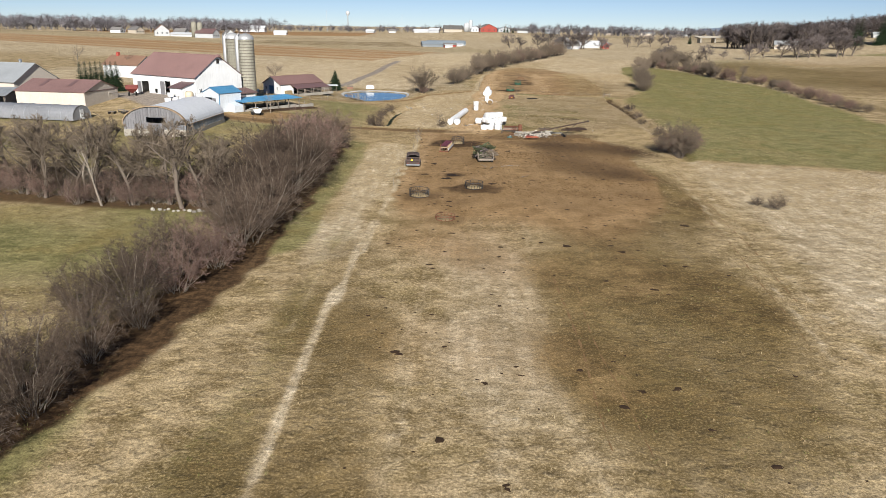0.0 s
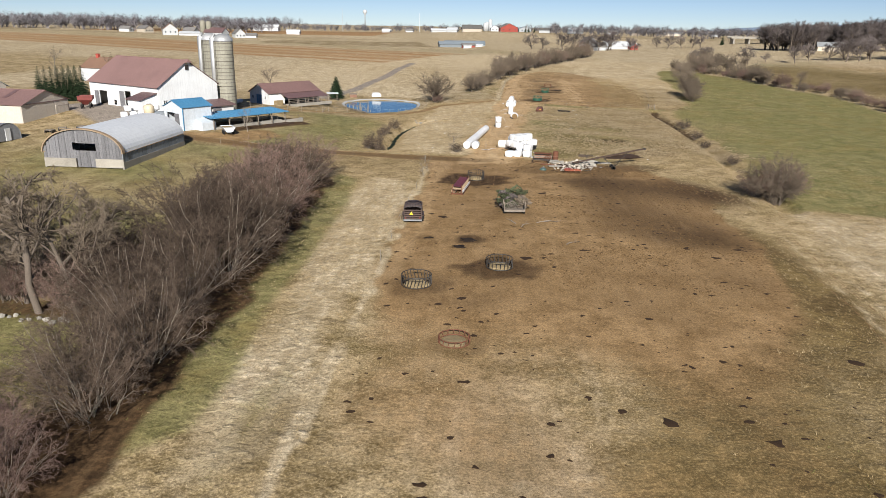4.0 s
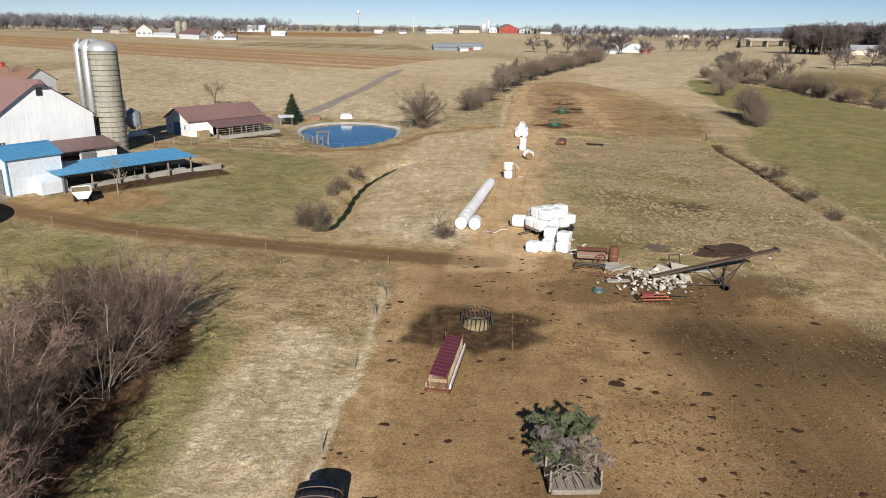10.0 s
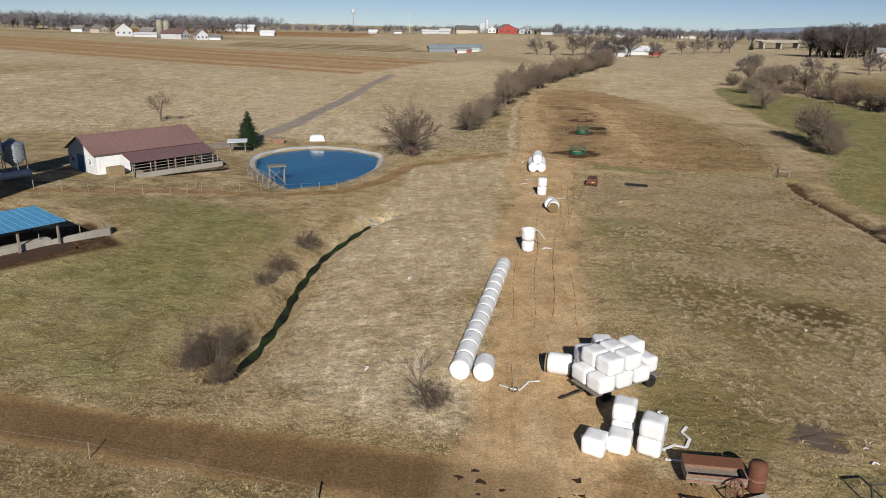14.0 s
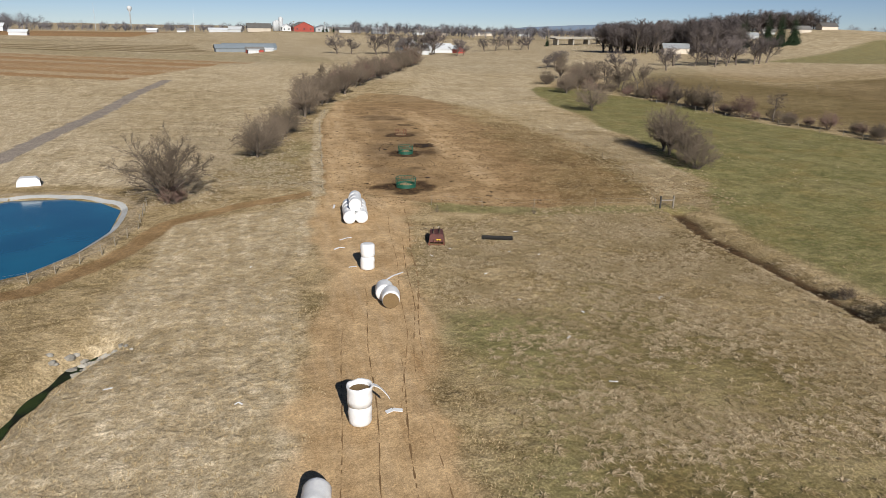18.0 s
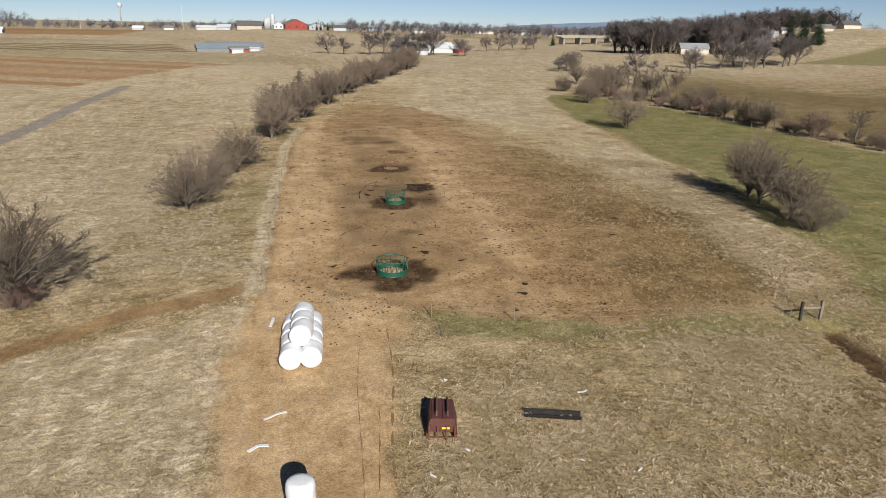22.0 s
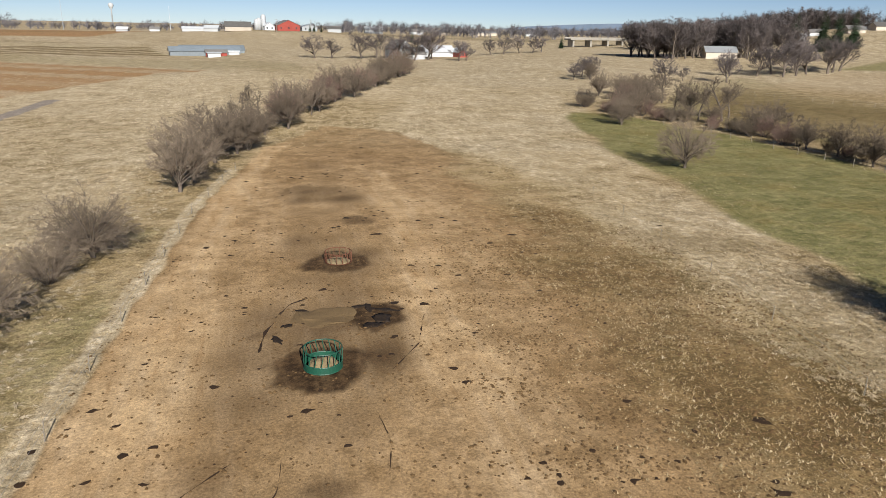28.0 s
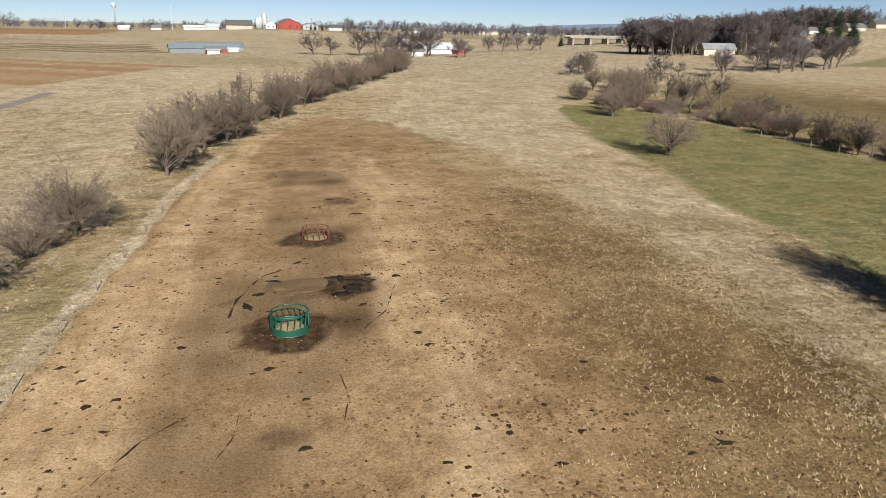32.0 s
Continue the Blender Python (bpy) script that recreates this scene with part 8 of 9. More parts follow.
fr = thing("pump_frame", -24.6, 209.6, 20, "pale wooden pump frame standing in the pond", "frame", z=POND_Z - 0.4)
for x in (-1.0, 1.0):
    for y in (-0.6, 0.6):
        Shape().tube([(x, y, 0), (x, y, 2.9)], 0.07, 6).put("post", "post_wood", fr)
Shape().box((0, 0, 2.9), (2.6, 1.6, 0.1)).put("platform", "post_wood", fr)
Shape().tube([(-1, 0.6, 0.6), (1, 0.6, 2.6)], 0.04, 5).put("brace", "post_wood", fr)
Shape().tube([(-1, -0.6, 2.6), (1, -0.6, 0.6)], 0.04, 5).put("brace", "post_wood", fr)
hut = thing("pond_shelter", -36.0, 229.0, 15, "small open shelter with a pale flat roof", "shelter")
for x in (-1.2, 1.2):
    for y in (-0.8, 0.8):
        Shape().tube([(x, y, 0), (x, y, 1.9)], 0.06, 5).put("post", "post_wood", hut)
Shape().slab((-1.6, -1.2, 1.9), (1.6, -1.2, 1.9), (1.6, 1.2, 2.1), (-1.6, 1.2, 2.1), -0.08).put("roof", "roof_white", hut)
wt = thing("calf_hutch", -25.6, 244.0, 12, "white plastic calf hutch by the pond", "hutch")
Shape().prism([(-1.4, 0), (1.4, 0), (1.3, 0.7), (0.9, 1.1), (-0.9, 1.1), (-1.3, 0.7)], -0.7, 0.7).put("shell", "wrap", wt)
# solid dark panel in place of a hole, painted as the hutch's inner shade
Shape().box((1.36, 0, 0.45), (0.1, 0.7, 0.7)).put("opening", "dark_inside", wt)
wb = thing("wooden_box", -32.0, 240.5, 10, "low brown wooden box near the spruce", "box")
Shape().box((0, 0, 0.4), (2.0, 1.1, 0.8)).put("body", "rust_pale", wb)
Shape().slab((-1.1, -0.65, 0.82), (1.1, -0.65, 0.82), (1.1, 0.65, 1.0), (-1.1, 0.65, 1.0), -0.05).put("lid", "old_wood", wb)


def fence(name, pts, gap, h, mat, label, wires=2, rad=0.05):
    """Posts along a line, with wires from post to post."""
    root = thing(name, *pts[0], 0, label, "fence")
    base = root.matrix_basis.translation
    post = None
    tops = []
    for (ax, ay), (bx, by) in zip(pts, pts[1:]):
        ln = math.dist((ax, ay), (bx, by))
        for k in range(max(1, int(ln / gap))):
            u = k / max(1, int(ln / gap))
            x, y = ax + (bx - ax) * u, ay + (by - ay) * u
            tops.append(Vector((x, y, gz(x, y))) - base)
    tops.append(Vector((*pts[-1], gz(*pts[-1]))) - base)
    for q in tops:
        m = pose(q.x, q.y, q.z - 0.1, rnd.uniform(-4, 4), rnd.uniform(-4, 4), rnd.uniform(0, 90))
        if post is None:
            post = Shape().tube([(0, 0, 0), (0, 0, h + 0.1)], rad, 6, rad * 0.85).put("post", mat, root, at=m)
        else:
            share(post, "post", root, m)
    for wz in range(wires):
        z = h * (0.95 - 0.4 * wz)
        Shape().tube([q + Vector((rad, 0, z)) for q in tops], 0.005, 3, caps=False).put("wire", "galvanised", root)
    return root


fence("pasture_fence", [(22.0, 220.6), (33, 216.9), (47.5, 215.6)], 5, 1.1, "post_wood", "thin electric fence of pale posts along the paddock", 2, 0.035)
fence("pasture_fence", [(10.6, 231), (11.4, 240), (15.2, 289), (19, 312)], 7, 1.1, "post_wood", "thin wire fence along the pale paddock edge", 2, 0.035)
fence("pasture_fence", [(48, 217), (52, 232), (58, 262), (61, 290)], 8, 1.1, "post_wood", "thin wire fence beside the green field", 2, 0.035)
fence("pond_fence", [(-33, 201), (-22, 202.2), (-15.4, 205.4), (-11.2, 212.5), (-9.3, 221), (-9.8, 231)], 2.4, 1.0, "post_wood", "low wire fence round the pond", 2, 0.045)
fence("barnyard_fence", [(-47.5, 190), (-40, 193.6), (-33.5, 194.2), (-31.5, 199)], 2.6, 1.2, "old_wood", "weathered post and rail fence by the cattle barn", 3, 0.06)
fence("lane_fence", [(-48, 148.4), (-40, 147.2), (-30, 144.0), (-17, 142.0), (-5.2, 139.2)], 9, 0.9, "post_wood", "thin wire fence beside the cow lane", 1, 0.03)
fence("lane_fence", [(-5.2, 139), (-5.0, 128), (-5.6, 110), (-6.6, 90)], 6.5, 1.0, "post_wood", "thin wire fence along the worn pasture", 1, 0.035)
fence("hedge_fence", [(104, 190), (111.5, 256), (110.5, 285), (107, 310), (106, 332), (100, 356)], 5, 1.2, "post_wood", "post and wire fence before the field hedge", 2)
fence("field_fence", [(150, 408), (170, 372), (186, 340)], 5, 1.2, "post_wood", "post and wire fence across the far field", 2)
gt = thing("pasture_gate", 48.6, 214.9, -4, "dark timber gate posts with a crossbar", "gate")
for x in (-0.8, 0.8):
    Shape().box((x, 0, 0.7), (0.16, 0.16, 1.5)).put("gate_post", "dark_steel" if x < 0 else "post_wood", gt)
Shape().box((0, 0, 0.95), (1.6, 0.1, 0.14)).put("crossbar", "old_wood", gt)

# ---- distant buildings ----
def house(name, x, y, w, ln, eave, ridge, rz, walls, roof, label, category="house", windows=3):
    root = new(name)
    root.matrix_basis = pose(x, y, gz(x, y) - 0.3, 0, 0, rz)
    tagged(root, label, category)
    Shape().prism([(-w / 2, 0), (w / 2, 0), (w / 2, eave), (0, ridge), (-w / 2, eave)], -ln / 2, ln / 2).put("body", walls, root)
    rise = (ridge - eave) / (w / 2)
    for sg in (-1, 1):
        a, b2 = (sg * (w / 2 + 0.5), ridge - rise * (w / 2 + 0.5) + 0.15), (0, ridge + 0.15)
        ys = (-ln / 2 - 0.5, ln / 2 + 0.5)
        if sg < 0:
            Shape().slab((a[0], ys[0], a[1]), (a[0], ys[1], a[1]), (0, ys[1], b2[1]), (0, ys[0], b2[1]), -0.2).put("roof", roof, root)
        else:
            Shape().slab((a[0], ys[1], a[1]), (a[0], ys[0], a[1]), (0, ys[0], b2[1]), (0, ys[1], b2[1]), -0.2).put("roof", roof, root)
    for k in range(windows):
        px_ = -w / 2 + w * (k + 0.5) / windows
        win = Shape().box((px_, -ln / 2 - 0.03, eave * 0.55), (min(1.2, w / windows * 0.5), 0.12, 1.4)).put("window", "glass_dark", root)
    return root


# long greenhouse with a red shed and a white van beside it
gh = house("greenhouse", -3, 604, 9, 34, 2.6, 4.6, 100, "greenhouse", "greenhouse", "long blue-grey plastic greenhouse", "greenhouse", 2)
gh2 = house("greenhouse", 0, 613, 9, 32, 2.6, 4.8, 100, "greenhouse", "greenhouse", "long blue-grey plastic greenhouse", "greenhouse", 2)
house("red_shed", 3.2, 592, 4, 10, 2.4, 3.6, 97, "brick_red", "shingle_grey", "small red shed with white doors", "shed", 2)
house("white_trailer", 2.4, 587, 3, 6, 2.4, 2.7, 97, "house_white", "roof_white", "white box trailer by the greenhouse", "trailer", 0)
house("white_van", 11.5, 596, 2.2, 5, 2.0, 2.3, 97, "house_white", "roof_white", "white van parked by the greenhouse", "van", 1)
# hilltop farm store with a red barn
house("red_barn", 50, 896, 20, 24, 5.0, 9.5, 8, "brick_red", "shingle_grey", "bright red barn with a grey roof", "barn", 3)
house("long_house", 8, 880, 10, 22, 4, 8, 95, "house_tan", "shingle_grey", "long stone-coloured house with a dark roof", "house", 3)
house("white_house", -14, 886, 9, 12, 3, 5.5, 80, "house_white", "roof_white", "white building on a far hilltop", "house", 3)
house("white_house", 34, 900, 9, 12, 4, 7, 12, "house_white", "roof_white", "white building on a far hilltop", "house", 2)
house("white_house", -30, 890, 7, 18, 2.6, 4.2, 95, "house_white", "roof_white", "low white hilltop shed", "shed", 2)
house("grey_barn", 70, 905, 14, 18, 4, 6, 5, "roof_grey", "roof_grey", "grey metal farm shed", "shed", 2)
for x, h in ((26, 9), (30, 12), (24, 8)):
    sl = thing("silo", x, 900, 0, "white concrete silo on a hilltop farm", "silo", "hilltop silos")
    Shape().lathe([(2.2, 0), (2.2, h), (1.6, h + 1.2), (0, h + 1.8)], 12).put("wall", "house_white", sl, smooth=True)
# dairy farm to the west
for x, y, w, ln, ev, rg, rz, wl, rf in [(-278, 716, 13, 17, 5.5, 10.5, 25, "house_white", "roof_brown"), (-268, 742, 9, 12, 4, 7, 80, "house_white", "shingle_grey"), (-224, 687, 10, 20, 4.5, 8.5, 70, "house_white", "roof_dark"), (-205, 691, 9, 14, 4, 8, 30, "house_white", "shingle_grey"), (-196, 692, 6, 14, 2.6, 4.5, 95, "house_white", "shingle_grey"), (-250, 712, 7, 34, 2.5, 4, 88, "house_white", "roof_white"), (-356, 794, 8, 12, 3.5, 6, 80, "house_white", "shingle_grey"), (-330, 780, 10, 14, 4, 7, 60, "house_tan", "shingle_grey"), (-254, 968, 11, 32, 5, 8, 88, "house_white", "roof_white"), (-185, 820, 7, 14, 3, 5, 90, "house_white", "roof_white")]:
    house("farm_building", x, y, w, ln, ev, rg, rz, wl, rf, "white farm building across the fields", "barn", 3)
for x, h in ((-237, 12.5), (-231.5, 12)):
    sl = thing("silo", x, 690, 0, "grey concrete silo on a far farm", "silo", "far silos")
    Shape().lathe([(2.6, 0), (2.6, h), (1.8, h + 1.4), (0, h + 2)], 14).put("wall", "stave", sl, smooth=True)
# houses among trees and along the road
for x, y, w, ln, ev, rg, rz, wl, rf in [(92, 575, 9, 12, 5, 9, 20, "house_white", "shingle_grey"), (98, 568, 7, 10, 3, 6, 100, "house_white", "shingle_grey"), (116, 596, 9, 18, 3, 6, 95, "house_white", "roof_white"), (128, 590, 5, 9, 3, 5, 10, "brick_red", "roof_grey"), (122, 600, 6, 22, 3, 4.5, 95, "house_white", "roof_white"), (249, 536, 9, 15, 3.4, 6, 70, "house_tan", "roof_grey"), (410, 622, 8, 12, 2.6, 5.0, 80, "house_tan", "shingle_grey"), (442, 632, 8, 14, 3, 5.5, 85, "house_tan", "shingle_grey"), (386, 629, 6, 9, 2.6, 4.5, 70, "house_white", "shingle_grey"), (365, 620, 6, 9, 2.6, 4.5, 75, "house_white", "roof_grey"), (130, 900, 10.5, 16.5, 3.9, 6.5, 90, "house_white", "roof_grey"), (92, 880, 7.5, 12, 3.25, 5.2, 80, "house_white", "shingle_grey"), (180, 940, 7.5, 13.5, 3.25, 5.2, 85, "house_white", "shingle_grey"), (215, 960, 7.5, 10.5, 3.25, 5.2, 85, "house_tan", "shingle_grey"), (-70, 960, 6, 9, 2.6, 4.55, 90, "house_white", "shingle_grey"), (-100, 970, 6, 10.5, 2.6, 4.55, 80, "house_white", "roof_white"), (270, 990, 9, 22.5, 3.25, 4.55, 88, "house_tan", "roof_grey"), (330, 1010, 7.5, 12, 3.25, 5.2, 88, "house_white", "shingle_grey")]:
    house("house", x, y, w, ln, ev, rg, rz, wl, rf, {"house_white": "white house with a pitched roof far across the fields", "house_tan": "tan house with a grey roof far across the fields", "brick_red": "small red shed among the far houses"}[wl], "house", 3)
# road bridge
bg = thing("road_bridge", 264, 706, 3, "concrete road bridge over a lane", "bridge")
Shape().box((0, 0, 5.0), (46, 10, 0.9)).put("deck", "concrete", bg)
for y in (-4.9, 4.9):
    Shape().box((0, y, 5.9), (46, 0.3, 1.0)).put("parapet", "concrete", bg)
for x in (-20, -6, 8, 20):
    Shape().box((x, 0, 2.2), (1.4, 8, 4.8)).put("pier", "concrete", bg)
# water tower and masts
wtw = thing("water_tower", -200, 1500, 0, "pale water tower on the skyline", "water tower")
Shape().lathe([(1.0, 0), (0.9, 26), (3.0, 29), (4.2, 32), (3.4, 35), (0, 36.5)], 16).put("tank_on_stem", "house_white", wtw, smooth=True)
for x, y, h in ((-170, 1050, 30), (-60, 1000, 24)):
    ms = thing("radio_mast", x, y, 0, "thin radio mast on the skyline", "mast", "masts")
    Shape().tube([(0, 0, 0), (0, 0, h)], 0.35, 4, 0.15).put("mast", "galvanised", ms)
for k in range(9):
    x, y = 40 + 28 * k, 850 - 10 * k
    pl = thing("utility_pole", x, y, 0, "wooden utility pole by the road", "utility pole", "utility poles")
    Shape().tube([(0, 0, 0), (0, 0, 11)], 0.2, 5, 0.14).put("pole", "old_wood", pl)
    Shape().box((0, 0, 10.2), (2.4, 0.15, 0.15)).put("crossarm", "old_wood", pl)

# ---- distant trees ----
for x, y, h in [(50, 573, 11), (58, 570, 9), (72, 566, 12), (80, 572, 11), (88, 560, 12), (96, 556, 12), (104, 562, 13), (108, 572, 12), (117, 552, 9), (122, 556, 8), (162, 617, 9), (152, 610, 8), (176, 628, 9), (186, 632, 8), (195, 640, 9), (209, 454, 10), (217, 449, 12), (226, 453, 12), (235, 458, 13), (247, 460, 14), (253, 464, 12), (181, 433, 9), (153, 426, 9), (168, 440, 5), (137, 456, 7), (142, 462, 7), (130, 448, 6), (200, 458, 9), (262, 470, 13), (222, 462, 11), (240, 470, 13)]:
    grow("far", x, y, h * 1.12, "trees among the far houses", 1.4)
for k in range(90):
    u = plant.random()
    x, y = 216 + 66 * u + plant.uniform(-8, 8), 552 - 20 * u + plant.uniform(-12, 26)
    if math.hypot(x - 249, y - 536) > 9:
        grow("far", x, y, plant.uniform(14, 21), "grove by the bridge", 1.1)
pine = conifer("pine", 9, 14, 4.2, "dark green pine on the hillside")
tagged(pine, group="hillside pines")
pine.matrix_basis = pose(335, 564, gz(335, 564))
for x, y, k in [(338, 566, 1.4), (343, 563, 1.5), (349, 568, 1.6), (356, 565, 1.5), (340, 571, 1.55), (332, 562, 1.25), (362, 570, 1.4), (316, 566, 1.3), (321, 569, 1.5), (140, 770, 0.7), (150, 780, 0.6), (70, 880, 0.5), (74, 884, 0.5), (80, 878, 0.45), (230, 690, 0.7)]:
    pine.scale = (k, k, k)
    copy_thing(pine, pose(x, y, gz(x, y), 0, 0, 40 * k))
pine.scale = (1, 1, 1)


def woods(name, count, place, hlo, hhi, mat, label, seed):
    """Far woods: many small bare crowns in one object."""
    r = np.random.RandomState(seed)
    src = KIND["far"][seed % 3]
    V, F, off = [], [], 0
    base = []
    for ch in src.children:
        vv = np.array([v.co[:] for v in ch.data.vertices])
        ff = [tuple(q.vertices) for q in ch.data.polygons]
        base.append((vv, ff))
    vv = np.concatenate([b0[0] for b0 in base])
    ff = list(base[0][1]) + [tuple(i + len(base[0][0]) for i in q) for q in base[1][1]]
    keep = [q for i, q in enumerate(ff) if i < 90 or i % 6 == 0]
    quad = np.array([q for q in keep if len(q) == 4])
    used = np.unique(quad)
    remap = np.zeros(len(vv), int)
    remap[used] = np.arange(len(used))
    quad, vv = remap[quad], vv[used]
    c = vv[quad].mean(1, keepdims=True)
    vv4 = c + (vv[quad] - c) * np.array([2.6, 2.6, 1.1])
    vv, quad = vv4.reshape(-1, 3), np.arange(len(quad) * 4).reshape(-1, 4)
    for k in range(count):
        x, y = place(r)
        h = r.uniform(hlo, hhi) / 10.0
        a = r.uniform(0, 6.28)
        rot = np.array([[math.cos(a), -math.sin(a), 0], [math.sin(a), math.cos(a), 0], [0, 0, 1]])
        V.append((vv * np.array([1.25, 1.25, 1.0])) @ rot.T * h + np.array([x, y, gz(x, y) - 0.5]))
        F.append(quad + off)
        off += len(vv)
    V, F = np.concatenate(V), np.concatenate(F)
    me = bpy.data.meshes.new(name)
    me.vertices.add(len(V))
    me.vertices.foreach_set("co", V.astype(np.float32).ravel())
    me.loops.add(len(F) * 4)
    me.loops.foreach_set("vertex_index", F.astype(np.int32).ravel())
    me.polygons.add(len(F))
    me.polygons.foreach_set("loop_start", np.arange(0, len(F) * 4, 4, dtype=np.int32))
    me.update()
    me.materials.append(MAT[mat])
    return tagged(new(name, me), label, "woods", kind="stuff")


# horizon woods, their twig colour already holding the haze
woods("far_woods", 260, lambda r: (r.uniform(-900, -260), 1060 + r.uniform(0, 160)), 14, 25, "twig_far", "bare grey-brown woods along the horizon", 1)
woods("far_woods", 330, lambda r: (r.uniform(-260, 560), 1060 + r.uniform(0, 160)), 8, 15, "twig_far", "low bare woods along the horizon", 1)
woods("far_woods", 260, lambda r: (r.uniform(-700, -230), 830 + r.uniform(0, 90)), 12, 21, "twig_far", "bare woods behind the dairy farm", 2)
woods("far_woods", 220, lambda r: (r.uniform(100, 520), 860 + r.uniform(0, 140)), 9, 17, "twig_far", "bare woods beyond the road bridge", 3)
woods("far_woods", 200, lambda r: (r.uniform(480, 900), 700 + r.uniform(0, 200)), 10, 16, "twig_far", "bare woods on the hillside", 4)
def hill_place(r):
    u = r.uniform(0, 1)
    return 268 + 230 * u + r.uniform(-10, 10), 578 + 110 * u + r.uniform(0, 80)


woods("hillside_wood", 240, hill_place, 13, 21, "twig_wood", "bare brown wood on the hillside by the road", 5)
Shape().prism([(-900, 0), (900, 0), (620, 38), (380, 50), (150, 58), (-60, 56), (-300, 46), (-600, 30)], 0, 40).put("far_hills", "far_hill", at=pose(2150, 4200, 0))
tagged(bpy.data.objects["far_hills"], "blue ridge far on the horizon", "hills", kind="structure")


# ---- ground litter: tufts, droppings ----
def stuff_mesh(name, V, F, mat, label, category):
    me = bpy.data.meshes.new(name)
    me.vertices.add(len(V))
    me.vertices.foreach_set("co", V.astype(np.float32).ravel())
    me.loops.add(F.size)
    me.loops.foreach_set("vertex_index", F.astype(np.int32).ravel())
    me.polygons.add(len(F))
    me.polygons.foreach_set("loop_start", np.arange(0, F.size, F.shape[1], dtype=np.int32))
    me.update()
    me.materials.append(MAT[mat])
    return tagged(new(name, me), label, category, kind="stuff")


def tufts(name, count, area, accept, hlo, hhi, mat, label, seed, blades=5, broad=1.0):
    r = np.random.RandomState(seed)
    x = r.uniform(area[0], area[1], count)
    y = r.uniform(area[2], area[3], count)
    zz = dict(zip(("dirt", "mud", "green", "lane", "tilled", "pale", "gravel", "dark"), zones(x, y)))
    ok = r.uniform(0, 1, count) < accept(zz, x, y)
    ok &= (inside_dist(x, y, POND) < -1.0)
    x, y = x[ok], y[ok]
    n_ = len(x)
    z = land(x, y) - 0.02
    V = np.zeros((n_, blades, 3, 3))
    big = r.uniform(0.6, 1.4, n_)
    for b_ in range(blades):
        a = r.uniform(0, 6.283, n_)
        ln = r.uniform(hlo, hhi, n_) * big
        w = broad * (0.012 + 0.016 * r.uniform(0, 1, n_))
        out = r.uniform(0.7, 2.0, n_) * ln
        ox, oy = r.uniform(-0.13, 0.13, n_), r.uniform(-0.13, 0.13, n_)
        pxx, pyy = -np.sin(a) * w, np.cos(a) * w
        V[:, b_, 0] = np.stack([x + ox - pxx, y + oy - pyy, z], -1)
        V[:, b_, 1] = np.stack([x + ox + pxx, y + oy + pyy, z], -1)
        V[:, b_, 2] = np.stack([x + ox + np.cos(a) * out, y + oy + np.sin(a) * out, z + ln], -1)
    return stuff_mesh(name, V.reshape(-1, 3), np.arange(n_ * blades * 3).reshape(-1, 3), mat, label, "grass")


def dry_ok(zz, x, y):
    clump = 0.6 + 0.35 * wob(x, y, 2.6, 11)
    return np.clip((0.06 + 0.94 * step(y, 60, 100)) * (1 - 0.6 * zz["dark"]) * (1 - 1.3 * zz["dirt"]) * (1 - zz["lane"]) * (1 - zz["mud"]) * (1 - zz["gravel"]) * np.clip(clump, 0.06, 1) * (1 - 0.9 * zz["green"]), 0, 1)


tufts("dry_grass", 400000, (-22, 62, 14, 230), dry_ok, 0.05, 0.14, "dry_stalk", "tussocks of dry tan winter grass", 5)
tufts("dry_grass", 110000, (0, 80, 230, 320), lambda zz, x, y: 0.9 * dry_ok(zz, x, y), 0.05, 0.14, "dry_stalk", "tussocks of dry tan winter grass", 6)
def edge(x, y, area, w):
    """Fades out towards the sides of an area, unevenly."""
    d = np.minimum(np.minimum(x - area[0], area[1] - x), np.minimum(y - area[2], area[3] - y))
    return step(d + 0.25 * w * wob(x, y, 0.2, 61), 0, w)


def field_tufts(name, count, area, accept, hlo, hhi, mat, label, seed, w):
    return tufts(name, count, area, lambda zz, x, y: accept(zz, x, y) * edge(x, y, area, w), hlo, hhi, mat, label, seed, 4, 1.9)


field_tufts("dry_grass", 200000, (-110, 90, 228, 500), lambda zz, x, y: dry_ok(zz, x, y) * (1 - zz["tilled"]) * np.where((x < 12 + 0.32 * (y - 300)) | (y > 330), 1.0, 0.0), 0.08, 0.20, "rank_grass", "tussocks of pale rank grass across the meadow", 11, 50)
field_tufts("dry_grass", 60000, (44, 140, 212, 430), lambda zz, x, y: dry_ok(zz, x, y) * (1 - zz["green"]), 0.07, 0.18, "rank_grass", "tussocks of pale grass between the hedges", 12, 12)
field_tufts("dry_grass", 45000, (33, 58, 214, 310), lambda zz, x, y: np.clip((1 - 0.9 * zz["dirt"]) * (1 - zz["mud"]) * (0.6 + 0.4 * wob(x, y, 1.4, 63)), 0, 1), 0.05, 0.13, "dry_stalk", "short trampled dry grass in the paddock", 14, 4)
field_tufts("green_grass", 90000, (48, 116, 150, 380), lambda zz, x, y: np.clip(zz["green"] - 0.2, 0, 1), 0.05, 0.12, "green_blade", "green winter grass in the field", 13, 8)
tufts("green_grass", 70000, (-40, 74, 14, 230), lambda zz, x, y: np.clip(zz["green"] * 0.8 - zz["dirt"], 0, 1), 0.05, 0.12, "green_blade", "low green winter grass", 7)


